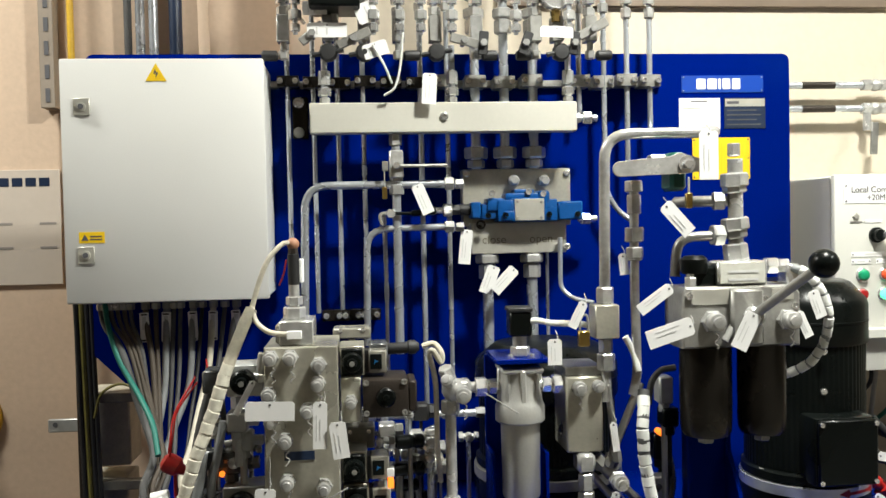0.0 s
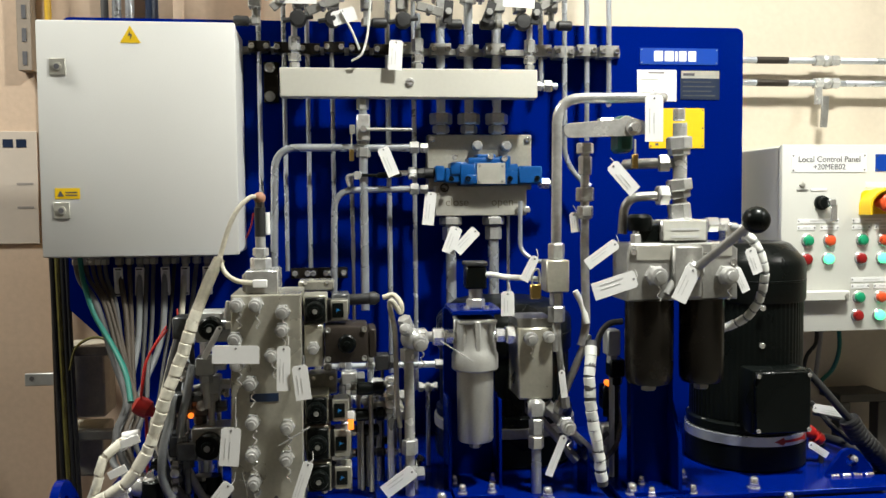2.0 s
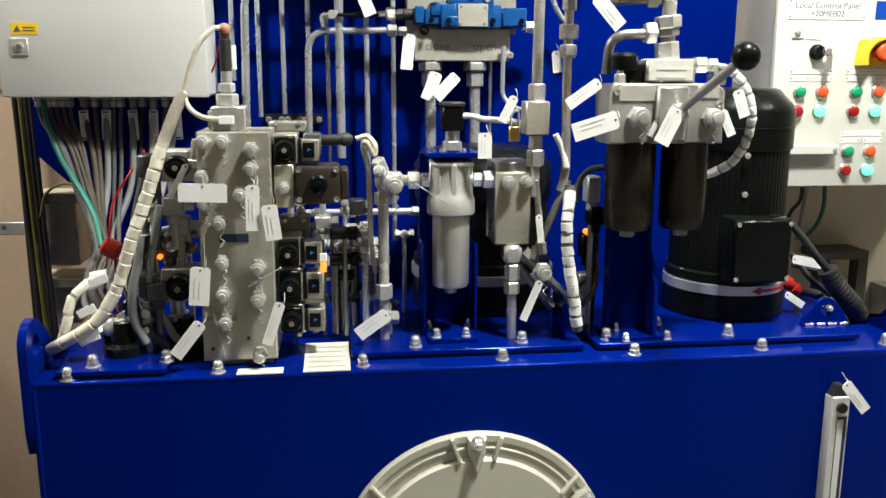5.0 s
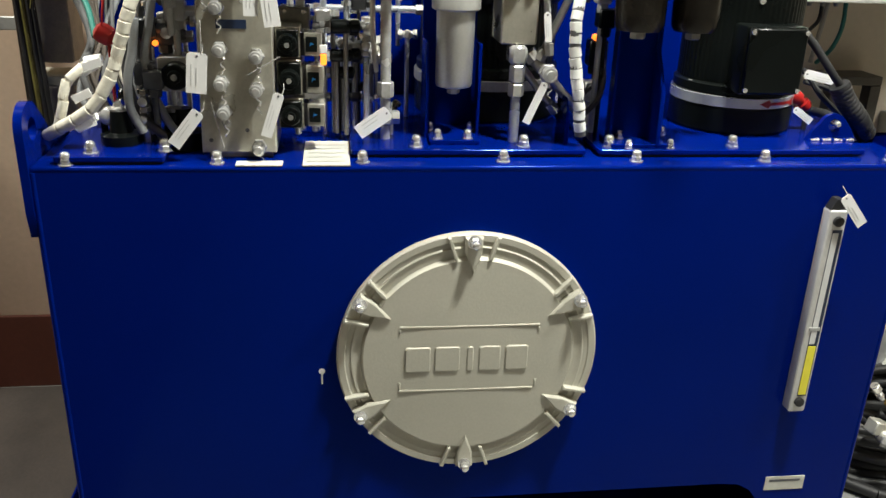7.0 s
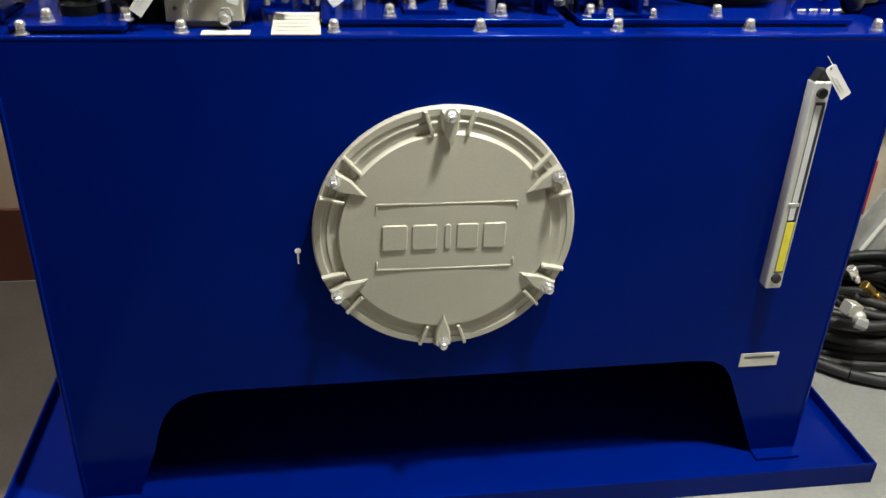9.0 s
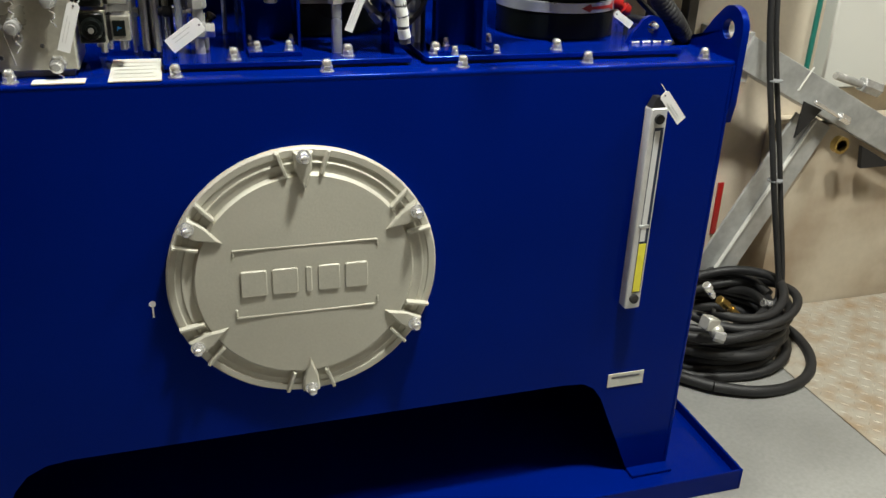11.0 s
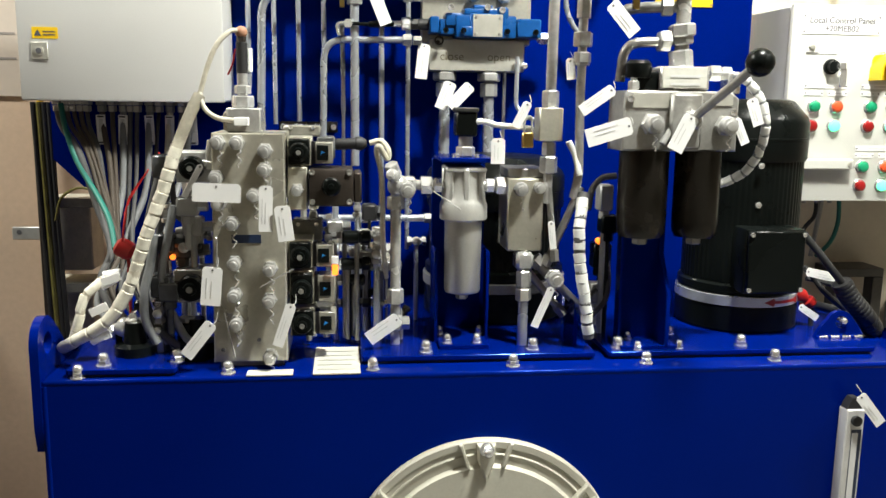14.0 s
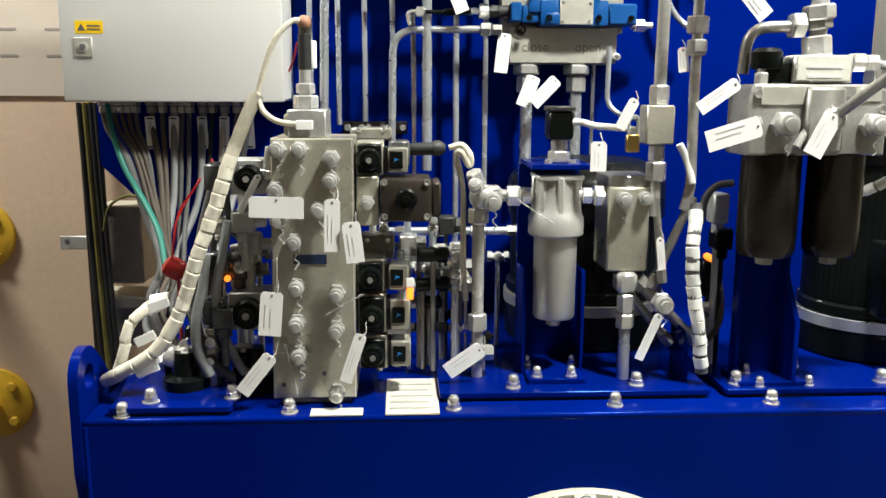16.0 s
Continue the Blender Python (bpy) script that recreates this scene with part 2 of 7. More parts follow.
def slab(outline, plane, a, b, bev=0.0):
    """A plate with the given outline; plane "xz": from y=a to y=b, "yz": from x=a to x=b, "xy": from z=a to z=b."""
    put = {"xz": lambda u, v, w: (u, w, v), "yz": lambda u, v, w: (w, u, v), "xy": lambda u, v, w: (u, v, w)}[plane]
    bm = bmesh.new()
    lo, hi = [bm.verts.new(put(u, v, a)) for u, v in outline], [bm.verts.new(put(u, v, b)) for u, v in outline]
    bm.faces.new(lo), bm.faces.new(hi)
    for k in range(len(lo)):
        j = (k + 1) % len(lo)
        bm.faces.new((lo[k], lo[j], hi[j], hi[k]))
    bmesh.ops.recalc_face_normals(bm, faces=bm.faces[:])
    if bev:
        edges = [e for e in bm.edges if (e.verts[0] in lo) == (e.verts[1] in lo)]
        bmesh.ops.bevel(bm, geom=edges, offset=bev, segments=1, affect="EDGES")
    return bm


def holed(outline, centre, r, plane, a, b):
    """A plate with a round hole; the outline is walked evenly round the hole."""
    put = {"xz": lambda u, v, w: (u, w, v), "yz": lambda u, v, w: (w, u, v), "xy": lambda u, v, w: (u, v, w)}[plane]
    pts = [Vector(p) for p in outline]
    length = sum((pts[k] - pts[k - 1]).length for k in range(len(pts)))
    dense = []
    for k in range(len(pts)):
        p, q = pts[k], pts[(k + 1) % len(pts)]
        m = max(1, round((q - p).length / length * 40))
        dense += [p.lerp(q, j / m) for j in range(m)]
    c = Vector(centre)
    bm = bmesh.new()
    rings = []
    for w in (a, b):
        out = [bm.verts.new(put(*p, w)) for p in dense]
        inn = [bm.verts.new(put(*(c + (p - c).normalized() * r), w)) for p in dense]
        rings.append((out, inn))
    n = len(dense)
    for k in range(n):
        j = (k + 1) % n
        (o0, i0), (o1, i1) = rings
        for quad in ((o0[k], o0[j], i0[j], i0[k]), (o1[k], o1[j], i1[j], i1[k]), (o0[k], o0[j], o1[j], o1[k]), (i0[k], i0[j], i1[j], i1[k])):
            bm.faces.new(quad)
    bmesh.ops.recalc_face_normals(bm, faces=bm.faces[:])
    return bm


def round_rect(x0, x1, z0, z1, r, n=5):
    pts = []
    for cx, cz, a0 in ((x1 - r, z1 - r, 0), (x0 + r, z1 - r, 90), (x0 + r, z0 + r, 180), (x1 - r, z0 + r, 270)):
        pts += [(cx + r * math.cos(radians(a0 + 90 * k / n)), cz + r * math.sin(radians(a0 + 90 * k / n))) for k in range(n + 1)]
    return pts


def joined(*bms):
    out = bmesh.new()
    for bm in bms:
        tmp = bpy.data.meshes.new("tmp")
        bm.to_mesh(tmp)
        out.from_mesh(tmp)
        bm.free()
        bpy.data.meshes.remove(tmp)
    return out


def mesh_of(name, bm, mat):
    me = bpy.data.meshes.new(name)
    for face in bm.faces:
        face.smooth = True
    bm.to_mesh(me)
    bm.free()
    me.set_sharp_from_angle(angle=radians(38))
    me.materials.append(mat)
    return me


def thing(name, base, label, category, group="", kind=""):
    ob = new(name)
    ob.empty_display_size = 0.02
    ob.location = base
    return tagged(ob, label, category, group, kind)


def part(name, bm, mat, parent, label=""):
    ob = new(name, mesh_of(name, bm, mat))
    ob.parent = parent
    if parent.type == "EMPTY":
        ob.matrix_parent_inverse = Matrix.Translation(parent.location).inverted()
    return tagged(ob, label)


def solo(name, bm, mat, label, category="", group="", kind=""):
    return tagged(new(name, mesh_of(name, bm, mat)), label, category, group, kind)


def piece(name, me, parent, m, label=""):
    """A part on shared mesh data at the pose m."""
    ob = new(name, me)
    ob.parent = parent
    if parent.type == "EMPTY":
        ob.matrix_parent_inverse = Matrix.Translation(parent.location).inverted()
    ob.matrix_basis = m
    return tagged(ob, label)


def text_mesh(words, size, mat, m, name, parent, depth=0.0004):
    cu = bpy.data.curves.new("lettering", "FONT")
    cu.body, cu.size, cu.extrude, cu.align_x, cu.align_y = words, size, depth, "CENTER", "CENTER"
    tmp = bpy.data.objects.new("lettering", cu)
    scene.collection.objects.link(tmp)
    bpy.context.view_layer.update()
    me = bpy.data.meshes.new_from_object(tmp.evaluated_get(bpy.context.evaluated_depsgraph_get()))
    bpy.data.objects.remove(tmp)
    me.transform(m)
    me.materials.clear()
    me.materials.append(mat)
    ob = new(name, me)
    ob.parent = parent
    if parent.type == "EMPTY":
        ob.matrix_parent_inverse = Matrix.Translation(parent.location).inverted()
    return ob


UP = Vector((0, 0, 1))
FRONT = Vector((0, -1, 0))


def along(p, d, h):
    return tuple(Vector(p) + Vector(d).normalized() * h)


# ---- setting ----
solo("floor", box(-7, 7, -9, 2.2, -0.12, 0.0, 0), FLOORM, "grey worn screed floor of a plant room", "floor", kind="structure")
# thin strip that makes the floor darker brown left of the machine
solo("floor_side_strip", box(-6.9, (-0.914, 0.302, 0.0)[0] + 0.12, -8.9, 0.975, 0.0005, 0.004, 0), MATDARK, "dark brown strip of floor beside the machine", "floor", kind="structure")
# unseen ceiling, assumed to close the room
solo("ceiling", box(-7, 7, -9, 2.2, 3.6, 3.7, 0), CEILM, "assumed plain white painted ceiling, out of view", "ceiling", kind="structure")
solo("wall_left", box(-7, -0.45, 1.0, 1.12, 0, 3.6, 0), WALLP, "cream painted wall with a dull pink cast", "wall", kind="structure")
solo("wall_return", box(-0.45, -0.33, 0.78, 1.12, 0, 3.6, 0), WALLP, "short cream wall return behind the machine", "wall", kind="structure")
solo("wall_right", box(-0.33, 7, 0.78, 0.9, 0, 3.6, 0), WALLC, "cream painted wall behind the control panel", "wall", kind="structure")
# unseen walls, assumed; set far back to lower the bounced light
solo("wall_west", box(-7.12, -7, -9, 2.2, 0, 3.6, 0), WALLP, "assumed plain cream side wall, out of view", "wall", kind="structure")
solo("wall_east", box(7, 7.12, -9, 2.2, 0, 3.6, 0), WALLC, "assumed plain cream side wall, out of view", "wall", kind="structure")
solo("wall_south", box(-7, 7, -9.12, -9, 0, 3.6, 0), WALLC, "assumed plain cream wall opposite the machine, out of view", "wall", kind="structure")
solo("baseboard", box(-7, -0.45, 0.985, 0.998, 0, 0.235, 0.002), SKIRT, "dark red-brown painted skirting on the wall", "baseboard", kind="structure")
solo("concrete_plinth", slab(round_rect(1.54, 6.9, 0.0, 0.62, 0.02, 2), "xz", 0.66, 0.778), STAINED, "rust-stained concrete plinth at the wall", "plinth", kind="structure")

# assumed fixtures for the lamps above, none of them in view
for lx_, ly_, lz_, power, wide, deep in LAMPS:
    lamp = thing("unseen_ceiling_light", (lx_, ly_, 3.6), "assumed white square ceiling light, out of view", "lamp", "ceiling lights")
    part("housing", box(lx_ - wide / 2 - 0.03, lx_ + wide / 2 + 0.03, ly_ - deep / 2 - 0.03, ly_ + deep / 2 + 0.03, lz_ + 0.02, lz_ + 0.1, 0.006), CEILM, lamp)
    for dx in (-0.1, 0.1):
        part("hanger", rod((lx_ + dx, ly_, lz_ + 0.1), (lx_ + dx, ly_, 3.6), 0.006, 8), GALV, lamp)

# ---- oil tank ----
TX0, TX1, TY1, TTOP = -0.725, 0.826, 0.60, 0.982
tank = thing("oil_tank", (0.05, 0.3, 0.04), "glossy dark blue welded steel hydraulic oil tank on legs", "tank")
part("body", box(TX0 + 0.004, TX1 - 0.004, 0.006, TY1, 0.292, 0.972, 0.003), BLUE, tank)
cut = [(0.830 - 0.004, 0.037), (0.826, 0.975), (-0.725, 0.975), (-0.725, 0.037), (-0.615, 0.037)]
cut += [(-0.572 - 0.03 * 0, 0.15), (-0.562, 0.19), (-0.545, 0.235), (-0.52, 0.265), (-0.485, 0.283), (-0.44, 0.289), (0.54, 0.295), (0.585, 0.291), (0.612, 0.275), (0.632, 0.247), (0.722, 0.037)]
part("front_plate", slab(cut, "xz", 0.0, 0.0055), BLUE, tank)
part("top_plate", box(TX0 - 0.0005, TX1 + 0.0005, -0.0008, TY1 + 0.004, 0.970, TTOP, 0.005, seg=3), BLUE, tank)
for x in (TX0, TX1 - 0.008):
    part("side_leg", box(x, x + 0.008, 0.006, TY1, 0.037, 0.30, 0.001), BLUE, tank)
for x in (TX0 + 0.0035, TX1 - 0.0035):
    part("corner_bead", rod((x, 0.0042, 0.040), (x, 0.0042, 0.972), 0.0062, 12), BLUE, tank)
part("rear_leg_plate", box(TX0 + 0.01, TX1 - 0.01, TY1 - 0.01, TY1, 0.037, 0.30, 0.001), BLUE, tank)
for x0, x1 in ((0.722, 0.826), (-0.725, -0.615)):
    part("leg_foot", box(x0, x1, -0.03, 0.03, 0.030, 0.038, 0.002), BLUE, tank)
for x, s in ((TX0 - 0.014, 1), (TX1, 1)):
    lug = [(0.004, 0.86), (-0.004, 0.90), (-0.004, 1.035)]
    lug += [(0.04 - 0.044 * math.cos(radians(a)), 1.035 + 0.044 * math.sin(radians(a))) for a in range(20, 140, 15)]
    lug += [(0.095, 1.045), (0.125, 1.012), (0.165, 0.992), (0.23, 0.982), (0.26, 0.95), (0.24, 0.86)]
    part("lifting_lug", holed(lug, (0.042, 1.034), 0.019, "yz", x, x + 0.014), BLUE, tank)
part("paint_chip", lathe((-0.269, 0.0, 0.592), (-0.269, -0.0006, 0.592), [(0.006, 0), (0.006, 0.0006)], 10), TAGWHITE, tank)
part("paint_run", box(-0.2705, -0.2675, -0.0006, 0.0, 0.565, 0.590, 0), TAGWHITE, tank)

NUT = mesh_of("dome_nut", joined(lathe((0, 0, 0), (0, 0, 1), [(0.0125, 0), (0.0125, 0.002)], 18), hexa((0, 0, 0.002), (0, 0, 0.011), 0.017),
                                 lathe((0, 0, 0.0105), (0, 0, 1), [(0.0085, 0), (0.0085, 0.004), (0.0075, 0.008), (0.005, 0.0105), (0.0, 0.0115)], 14)), CHROME)
for k, (x, y) in enumerate(((-0.671, 0.012), (-0.433, 0.018), (-0.193, 0.022), (0.050, 0.026), (0.289, 0.026), (0.528, 0.026), (0.771, 0.026))):
    piece("dome_nut", NUT, tank, pose(x, y, TTOP, 0, 0, 17 * k))

plates = []
for name, x0, x1, y0, y1, nuts in (("left_cover_plate", -0.69, -0.515, 0.008, 0.34, ((-0.635, 0.03), (-0.520, 0.045), (-0.60, 0.30), (-0.53, 0.30))),
                                   ("filter_base_plate", -0.212, 0.205, 0.05, 0.53, ((-0.098, 0.072), (0.095, 0.076), (-0.19, 0.50), (0.19, 0.51))),
                                   ("motor_base_plate", 0.228, 0.738, 0.05, 0.50, ((0.252, 0.075), (0.486, 0.075), (0.72, 0.47), (0.25, 0.47)))):
    pl = thing(name, ((x0 + x1) / 2, (y0 + y1) / 2, TTOP), "blue steel cover plate bolted on tank top over gasket", "cover plate", "tank top plates")
    part("plate", slab(round_rect(x0, x1, y0, y1, 0.006, 3), "xy", TTOP + 0.005, TTOP + 0.014, 0.0012), BLUE, pl)
    part("gasket", slab(round_rect(x0 + 0.006, x1 - 0.006, y0 + 0.006, y1 - 0.006, 0.006, 3), "xy", TTOP, TTOP + 0.005), RUBBER, pl)
    for k, (x, y) in enumerate(nuts):
        piece("dome_nut", NUT, pl, pose(x, y, TTOP + 0.014, 0, 0, 23 * k))
PT = TTOP + 0.014

# drip tray
tray = thing("drip_tray", (0.05, 0.3, 0), "shallow blue steel drip tray on the floor under the tank", "tray")
RX0, RX1, RY0, RY1 = -0.872, 0.968, -0.086, 0.70
part("tray_floor", box(RX0, RX1, RY0, RY1, 0.022, 0.030, 0), BLUE, tray)
part("front_rim", box(RX0, RX1, RY0 - 0.006, RY0, 0.0, 0.055, 0.0015), BLUE, tray)
part("rear_rim", box(RX0, RX1, RY1, RY1 + 0.006, 0.0, 0.055, 0.0015), BLUE, tray)
part("side_rim", box(RX0 - 0.006, RX0, RY0 - 0.006, RY1 + 0.006, 0.0, 0.055, 0.0015), BLUE, tray)
part("side_rim", box(RX1, RX1 + 0.006, RY0 - 0.006, RY1 + 0.006, 0.0, 0.055, 0.0015), BLUE, tray)

# round inspection cover
CX, CZ, CR = -0.002, 0.6255, 0.2405
cover = thing("inspection_cover", (CX, 0, CZ), "round cast grey inspection cover bolted on the tank front", "cover")
f0, f1 = (CX, 0.0, CZ), (CX, -1.0, CZ)
part("disc", lathe(f0, f1, [(CR - 0.004, 0.001), (CR, 0.004), (CR, 0.015), (CR - 0.003, 0.018), (CR - 0.014, 0.018), (CR - 0.016, 0.016), (CR - 0.024, 0.016), (CR - 0.026, 0.018), (CR - 0.029, 0.018), (CR - 0.032, 0.016), (CR - 0.043, 0.0165), (CR - 0.048, 0.0245), (0.10, 0.027), (0.0, 0.028)], 96), COVERGREY, cover)
for k in range(6):
    a = radians(90 + 60 * k)
    u, v = math.cos(a), math.sin(a)
    bx, bz = CX + 0.2285 * u, CZ + 0.2285 * v
    part("bolt_boss", slab([(CX + 0.236 * u - 0.016 * v, CZ + 0.236 * v + 0.016 * u), (CX + 0.236 * u + 0.016 * v, CZ + 0.236 * v - 0.016 * u), (CX + 0.205 * u + 0.014 * v, CZ + 0.205 * v - 0.014 * u), (CX + 0.165 * u, CZ + 0.165 * v), (CX + 0.205 * u - 0.014 * v, CZ + 0.205 * v + 0.014 * u)], "xz", -0.0305, -0.010, 0.003), COVERGREY, cover)
    piece("dome_nut", NUT, cover, Matrix.Translation((bx, -0.030, bz)) @ pose(0, 0, 0, 90, 0, 0) @ pose(0, 0, 0, 0, 0, 11 * k))
    for s in (-1, 1):
        b = a + s * radians(10.5)
        p, q = Vector((math.cos(b), math.sin(b))), Vector((-math.sin(b), math.cos(b)))
        lean = q * (-s * 0.006)
        pts = [p * 0.239 + q * 0.003, p * 0.239 - q * 0.003, p * 0.196 - q * 0.003 + lean, p * 0.196 + q * 0.003 + lean]
        part("rib", slab([(CX + w.x, CZ + w.y) for w in pts], "xz", -0.029, -0.014, 0.0012), COVERGREY, cover)
part("relief_line", box(CX - 0.128, CX + 0.128, -0.0282, -0.024, CZ + 0.0635, CZ + 0.0675, 0.0012), COVERGREY, cover)
part("relief_line", box(CX - 0.128, CX + 0.122, -0.0282, -0.024, CZ - 0.0675, CZ - 0.0635, 0.0012), COVERGREY, cover)
for sx in (-1, 1):
    for sz in (-1, 1):
        part("relief_line", box(CX + sx * 0.1265 - 0.0018, CX + sx * 0.1265 + 0.0018, -0.0281, -0.024, CZ + sz * 0.048 if sz < 0 else CZ + 0.053, CZ + sz * 0.062, 0.001), COVERGREY, cover)
# raised maker's mark as plain blocks
for k, x in enumerate((-0.094, -0.040, 0.002, 0.038, 0.088)):
    w, h = (0.023, 0.023, 0.006, 0.020, 0.021)[k], 0.025
    shape = round_rect(CX + x - w, CX + x + w, CZ - h, CZ + h, 0.005, 4)
    part("raised_mark", slab(shape, "xz", -0.0298, -0.024, 0.0016), COVERGREY, cover)

# oil level gauge
GX = 0.660
gauge = thing("oil_level_gauge", (GX, 0, 0.69), "vertical oil level gauge with yellow oil in its window", "level gauge")
part("housing", slab(round_rect(GX - 0.0170, GX + 0.0170, 0.483, 0.905, 0.004, 3), "xz", -0.028, -0.001, 0.002), GAUGEALU, gauge)
part("window_recess", box(GX - 0.0060, GX + 0.0125, -0.0288, -0.0275, 0.520, 0.868, 0), DARKPLATE, gauge)
part("scale_strip", box(GX - 0.0052, GX + 0.006, -0.0296, -0.0288, 0.635, 0.862, 0), GAUGEW, gauge)
part("oil_column", box(GX - 0.0052, GX + 0.0105, -0.0298, -0.0288, 0.523, 0.63, 0), OIL, gauge)
part("window_bridge", box(GX - 0.0105, GX + 0.0105, -0.0305, -0.027, 0.663, 0.671, 0.001), GALV, gauge)
for z in (0.507, 0.885):
    part("screw", lathe((GX, -0.028, z), (GX, -1, z), [(0.0095, 0), (0.0095, 0.006), (0.006, 0.008), (0.0, 0.008)], 16), RUBBER, gauge)
part("cap", slab([(GX - 0.016, 0.905), (GX + 0.016, 0.905), (GX + 0.006, 0.925), (GX - 0.006, 0.925)], "xz", -0.024, -0.004), RUBBER, gauge)

for name, x0, x1, z0, z1, lab in (("small_label", 0.643, 0.729, 0.274, 0.307, "small white printed label on the tank front"),):
    lb = thing(name, ((x0 + x1) / 2, 0, z0), lab, "label")
    part("card", box(x0, x1, -0.0018, -0.0002, z0, z1, 0), TRAYCARD, lb)
    part("printed_line", box(x0 + 0.008, x1 - 0.01, -0.0024, -0.0018, z0 + 0.021, z0 + 0.026, 0), TAGDARK, lb)
lb = thing("large_label", (-0.25, 0.05, TTOP), "worn pale notice plate lying on the tank top", "label")
part("card", box(-0.293, -0.214, 0.0, 0.155, TTOP + 0.0002, TTOP + 0.0022, 0), TRAYCARD, lb)
for k in range(5):
    part("printed_line", box(-0.287, -0.222 - 0.006 * (k % 2), 0.02 + 0.026 * k, 0.025 + 0.026 * k, TTOP + 0.0022, TTOP + 0.0026, 0), PLATE, lb)
lb = thing("narrow_label", (-0.36, 0.01, TTOP), "narrow pale label strip on the tank edge", "label")
part("card", box(-0.402, -0.326, 0.0, 0.028, TTOP + 0.0002, TTOP + 0.002, 0), TRAYCARD, lb)

# ---- blue back panel ----
PY = 0.604
panel = thing("back_panel", (-0.09, PY, 0.98), "tall blue steel back panel carrying the pipework", "panel")
px0, px1, pz1 = -0.881, 0.716, 1.951
edge = [q for q in round_rect(px0, px1, 0.90, pz1, 0.018, 5) if q[1] > 1.2 or q[0] > 0]
corner = [(px0, 1.295), (-0.765, 1.18), (-0.765, 0.90)]
part("sheet", slab(edge[:12] + corner + edge[12:], "xz", PY, PY + 0.006, 0.0), BLUE, panel)
part("side_flange", box(px0, px0 + 0.004, PY + 0.006, PY + 0.05, 1.295, pz1 - 0.02, 0), BLUE, panel)
part("side_flange", box(px1 - 0.004, px1, PY + 0.006, PY + 0.05, 0.90, pz1 - 0.02, 0), BLUE, panel)
for x in (-0.60, 0.60):
    part("upright", box(x, x + 0.05, PY + 0.006, PY + 0.056, 0.0, pz1 - 0.05, 0.002), BLUE, panel)

sign = thing("maker_sign", (0.55, PY, 1.88), "bright blue maker's sign plate with a white mark", "sign")
part("plate", box(0.454, 0.651, PY - 0.002, PY, 1.861, 1.900, 0), SIGN_BLUE, sign)
for k, x in enumerate((0.500, 0.527, 0.545, 0.561, 0.585)):
    w, h = (0.011, 0.0115, 0.0032, 0.0095, 0.010)[k], 0.0125
    shape = round_rect(x - w, x + w, 1.8805 - h, 1.8805 + h, 0.0025, 4)
    part("white_mark", slab(shape, "xz", PY - 0.0028, PY - 0.002), TAGWHITE, sign)
for x in (0.458, 0.647):
    for z in (1.865, 1.896):
        part("rivet", lathe((x, PY - 0.002, z), (x, -1, z), [(0.002, 0), (0.0016, 0.0012), (0, 0.0015)], 8), CHROME, sign)
lb = thing("white_data_sheet", (0.49, PY, 1.77), "white printed data sheet on the blue panel", "label")
part("card", box(0.447, 0.546, PY - 0.002, PY, 1.772, 1.848, 0), TAGWHITE, lb)
part("printed_line", box(0.475, 0.515, PY - 0.0026, PY - 0.002, 1.839, 1.842, 0), TAGDARK, lb)
part("printed_line", box(0.455, 0.50, PY - 0.0026, PY - 0.002, 1.823, 1.825, 0), PLATE, lb)
lb = thing("data_plate", (0.6, PY, 1.77), "dark blue metal data plate with a pale heading", "label")
dx0, dx1, dz0, dz1 = 0.556, 0.656, 1.777, 1.848
part("plate", box(dx0, dx1, PY - 0.002, PY, dz0, dz1, 0), DARKPLATE, lb)
part("heading", box(dx0 + 0.002, dx1 - 0.002, PY - 0.0028, PY - 0.002, dz1 - 0.020, dz1 - 0.002, 0), PLATE, lb)
part("heading_mark", box(dx0 + 0.006, dx0 + 0.035, PY - 0.0034, PY - 0.0028, dz1 - 0.014, dz1 - 0.008, 0), TAGDARK, lb)
for k in range(4):
    part("printed_line", box(dx0 + 0.006, dx1 - 0.012 - 0.01 * (k % 2), PY - 0.0026, PY - 0.002, dz0 + 0.008 + 0.011 * k, dz0 + 0.0105 + 0.011 * k, 0), CABLEGREY, lb)
lb = thing("yellow_notice", (0.53, PY, 1.7), "yellow warning notice plate on the blue panel", "sign")
part("plate", box(0.478, 0.617, PY - 0.002, PY, 1.659, 1.756, 0), YELLOW, lb)
part("black_mark", box(0.493, 0.501, PY - 0.0028, PY - 0.002, 1.675, 1.70, 0), TAGDARK, lb)
part("black_mark", box(0.493, 0.501, PY - 0.0028, PY - 0.002, 1.665, 1.671, 0), TAGDARK, lb)
for x in (0.482, 0.613):
    for z in (1.664, 1.7075, 1.751):
        part("rivet", lathe((x, PY - 0.002, z), (x, -1, z), [(0.0022, 0), (0.0018, 0.0012), (0, 0.0015)], 8), TAGDARK, lb)

# ---- electrical enclosure ----
EX0, EX1, EZ0, EZ1, EY = -0.879, -0.482, 1.426, 1.908, 0.43
enc = thing("electrical_enclosure", (-0.68, 0.5, EZ0), "light grey wall enclosure with a closed door", "electrical box")
part("body", box(EX0 + 0.003, EX1 - 0.003, EY + 0.018, PY - 0.002, EZ0, EZ1, 0.004), ENCL, enc)
door = part("door", box(EX0, EX1, EY, EY + 0.016, EZ0 - 0.002, EZ1 + 0.001, 0.004, seg=2), ENCL, enc)
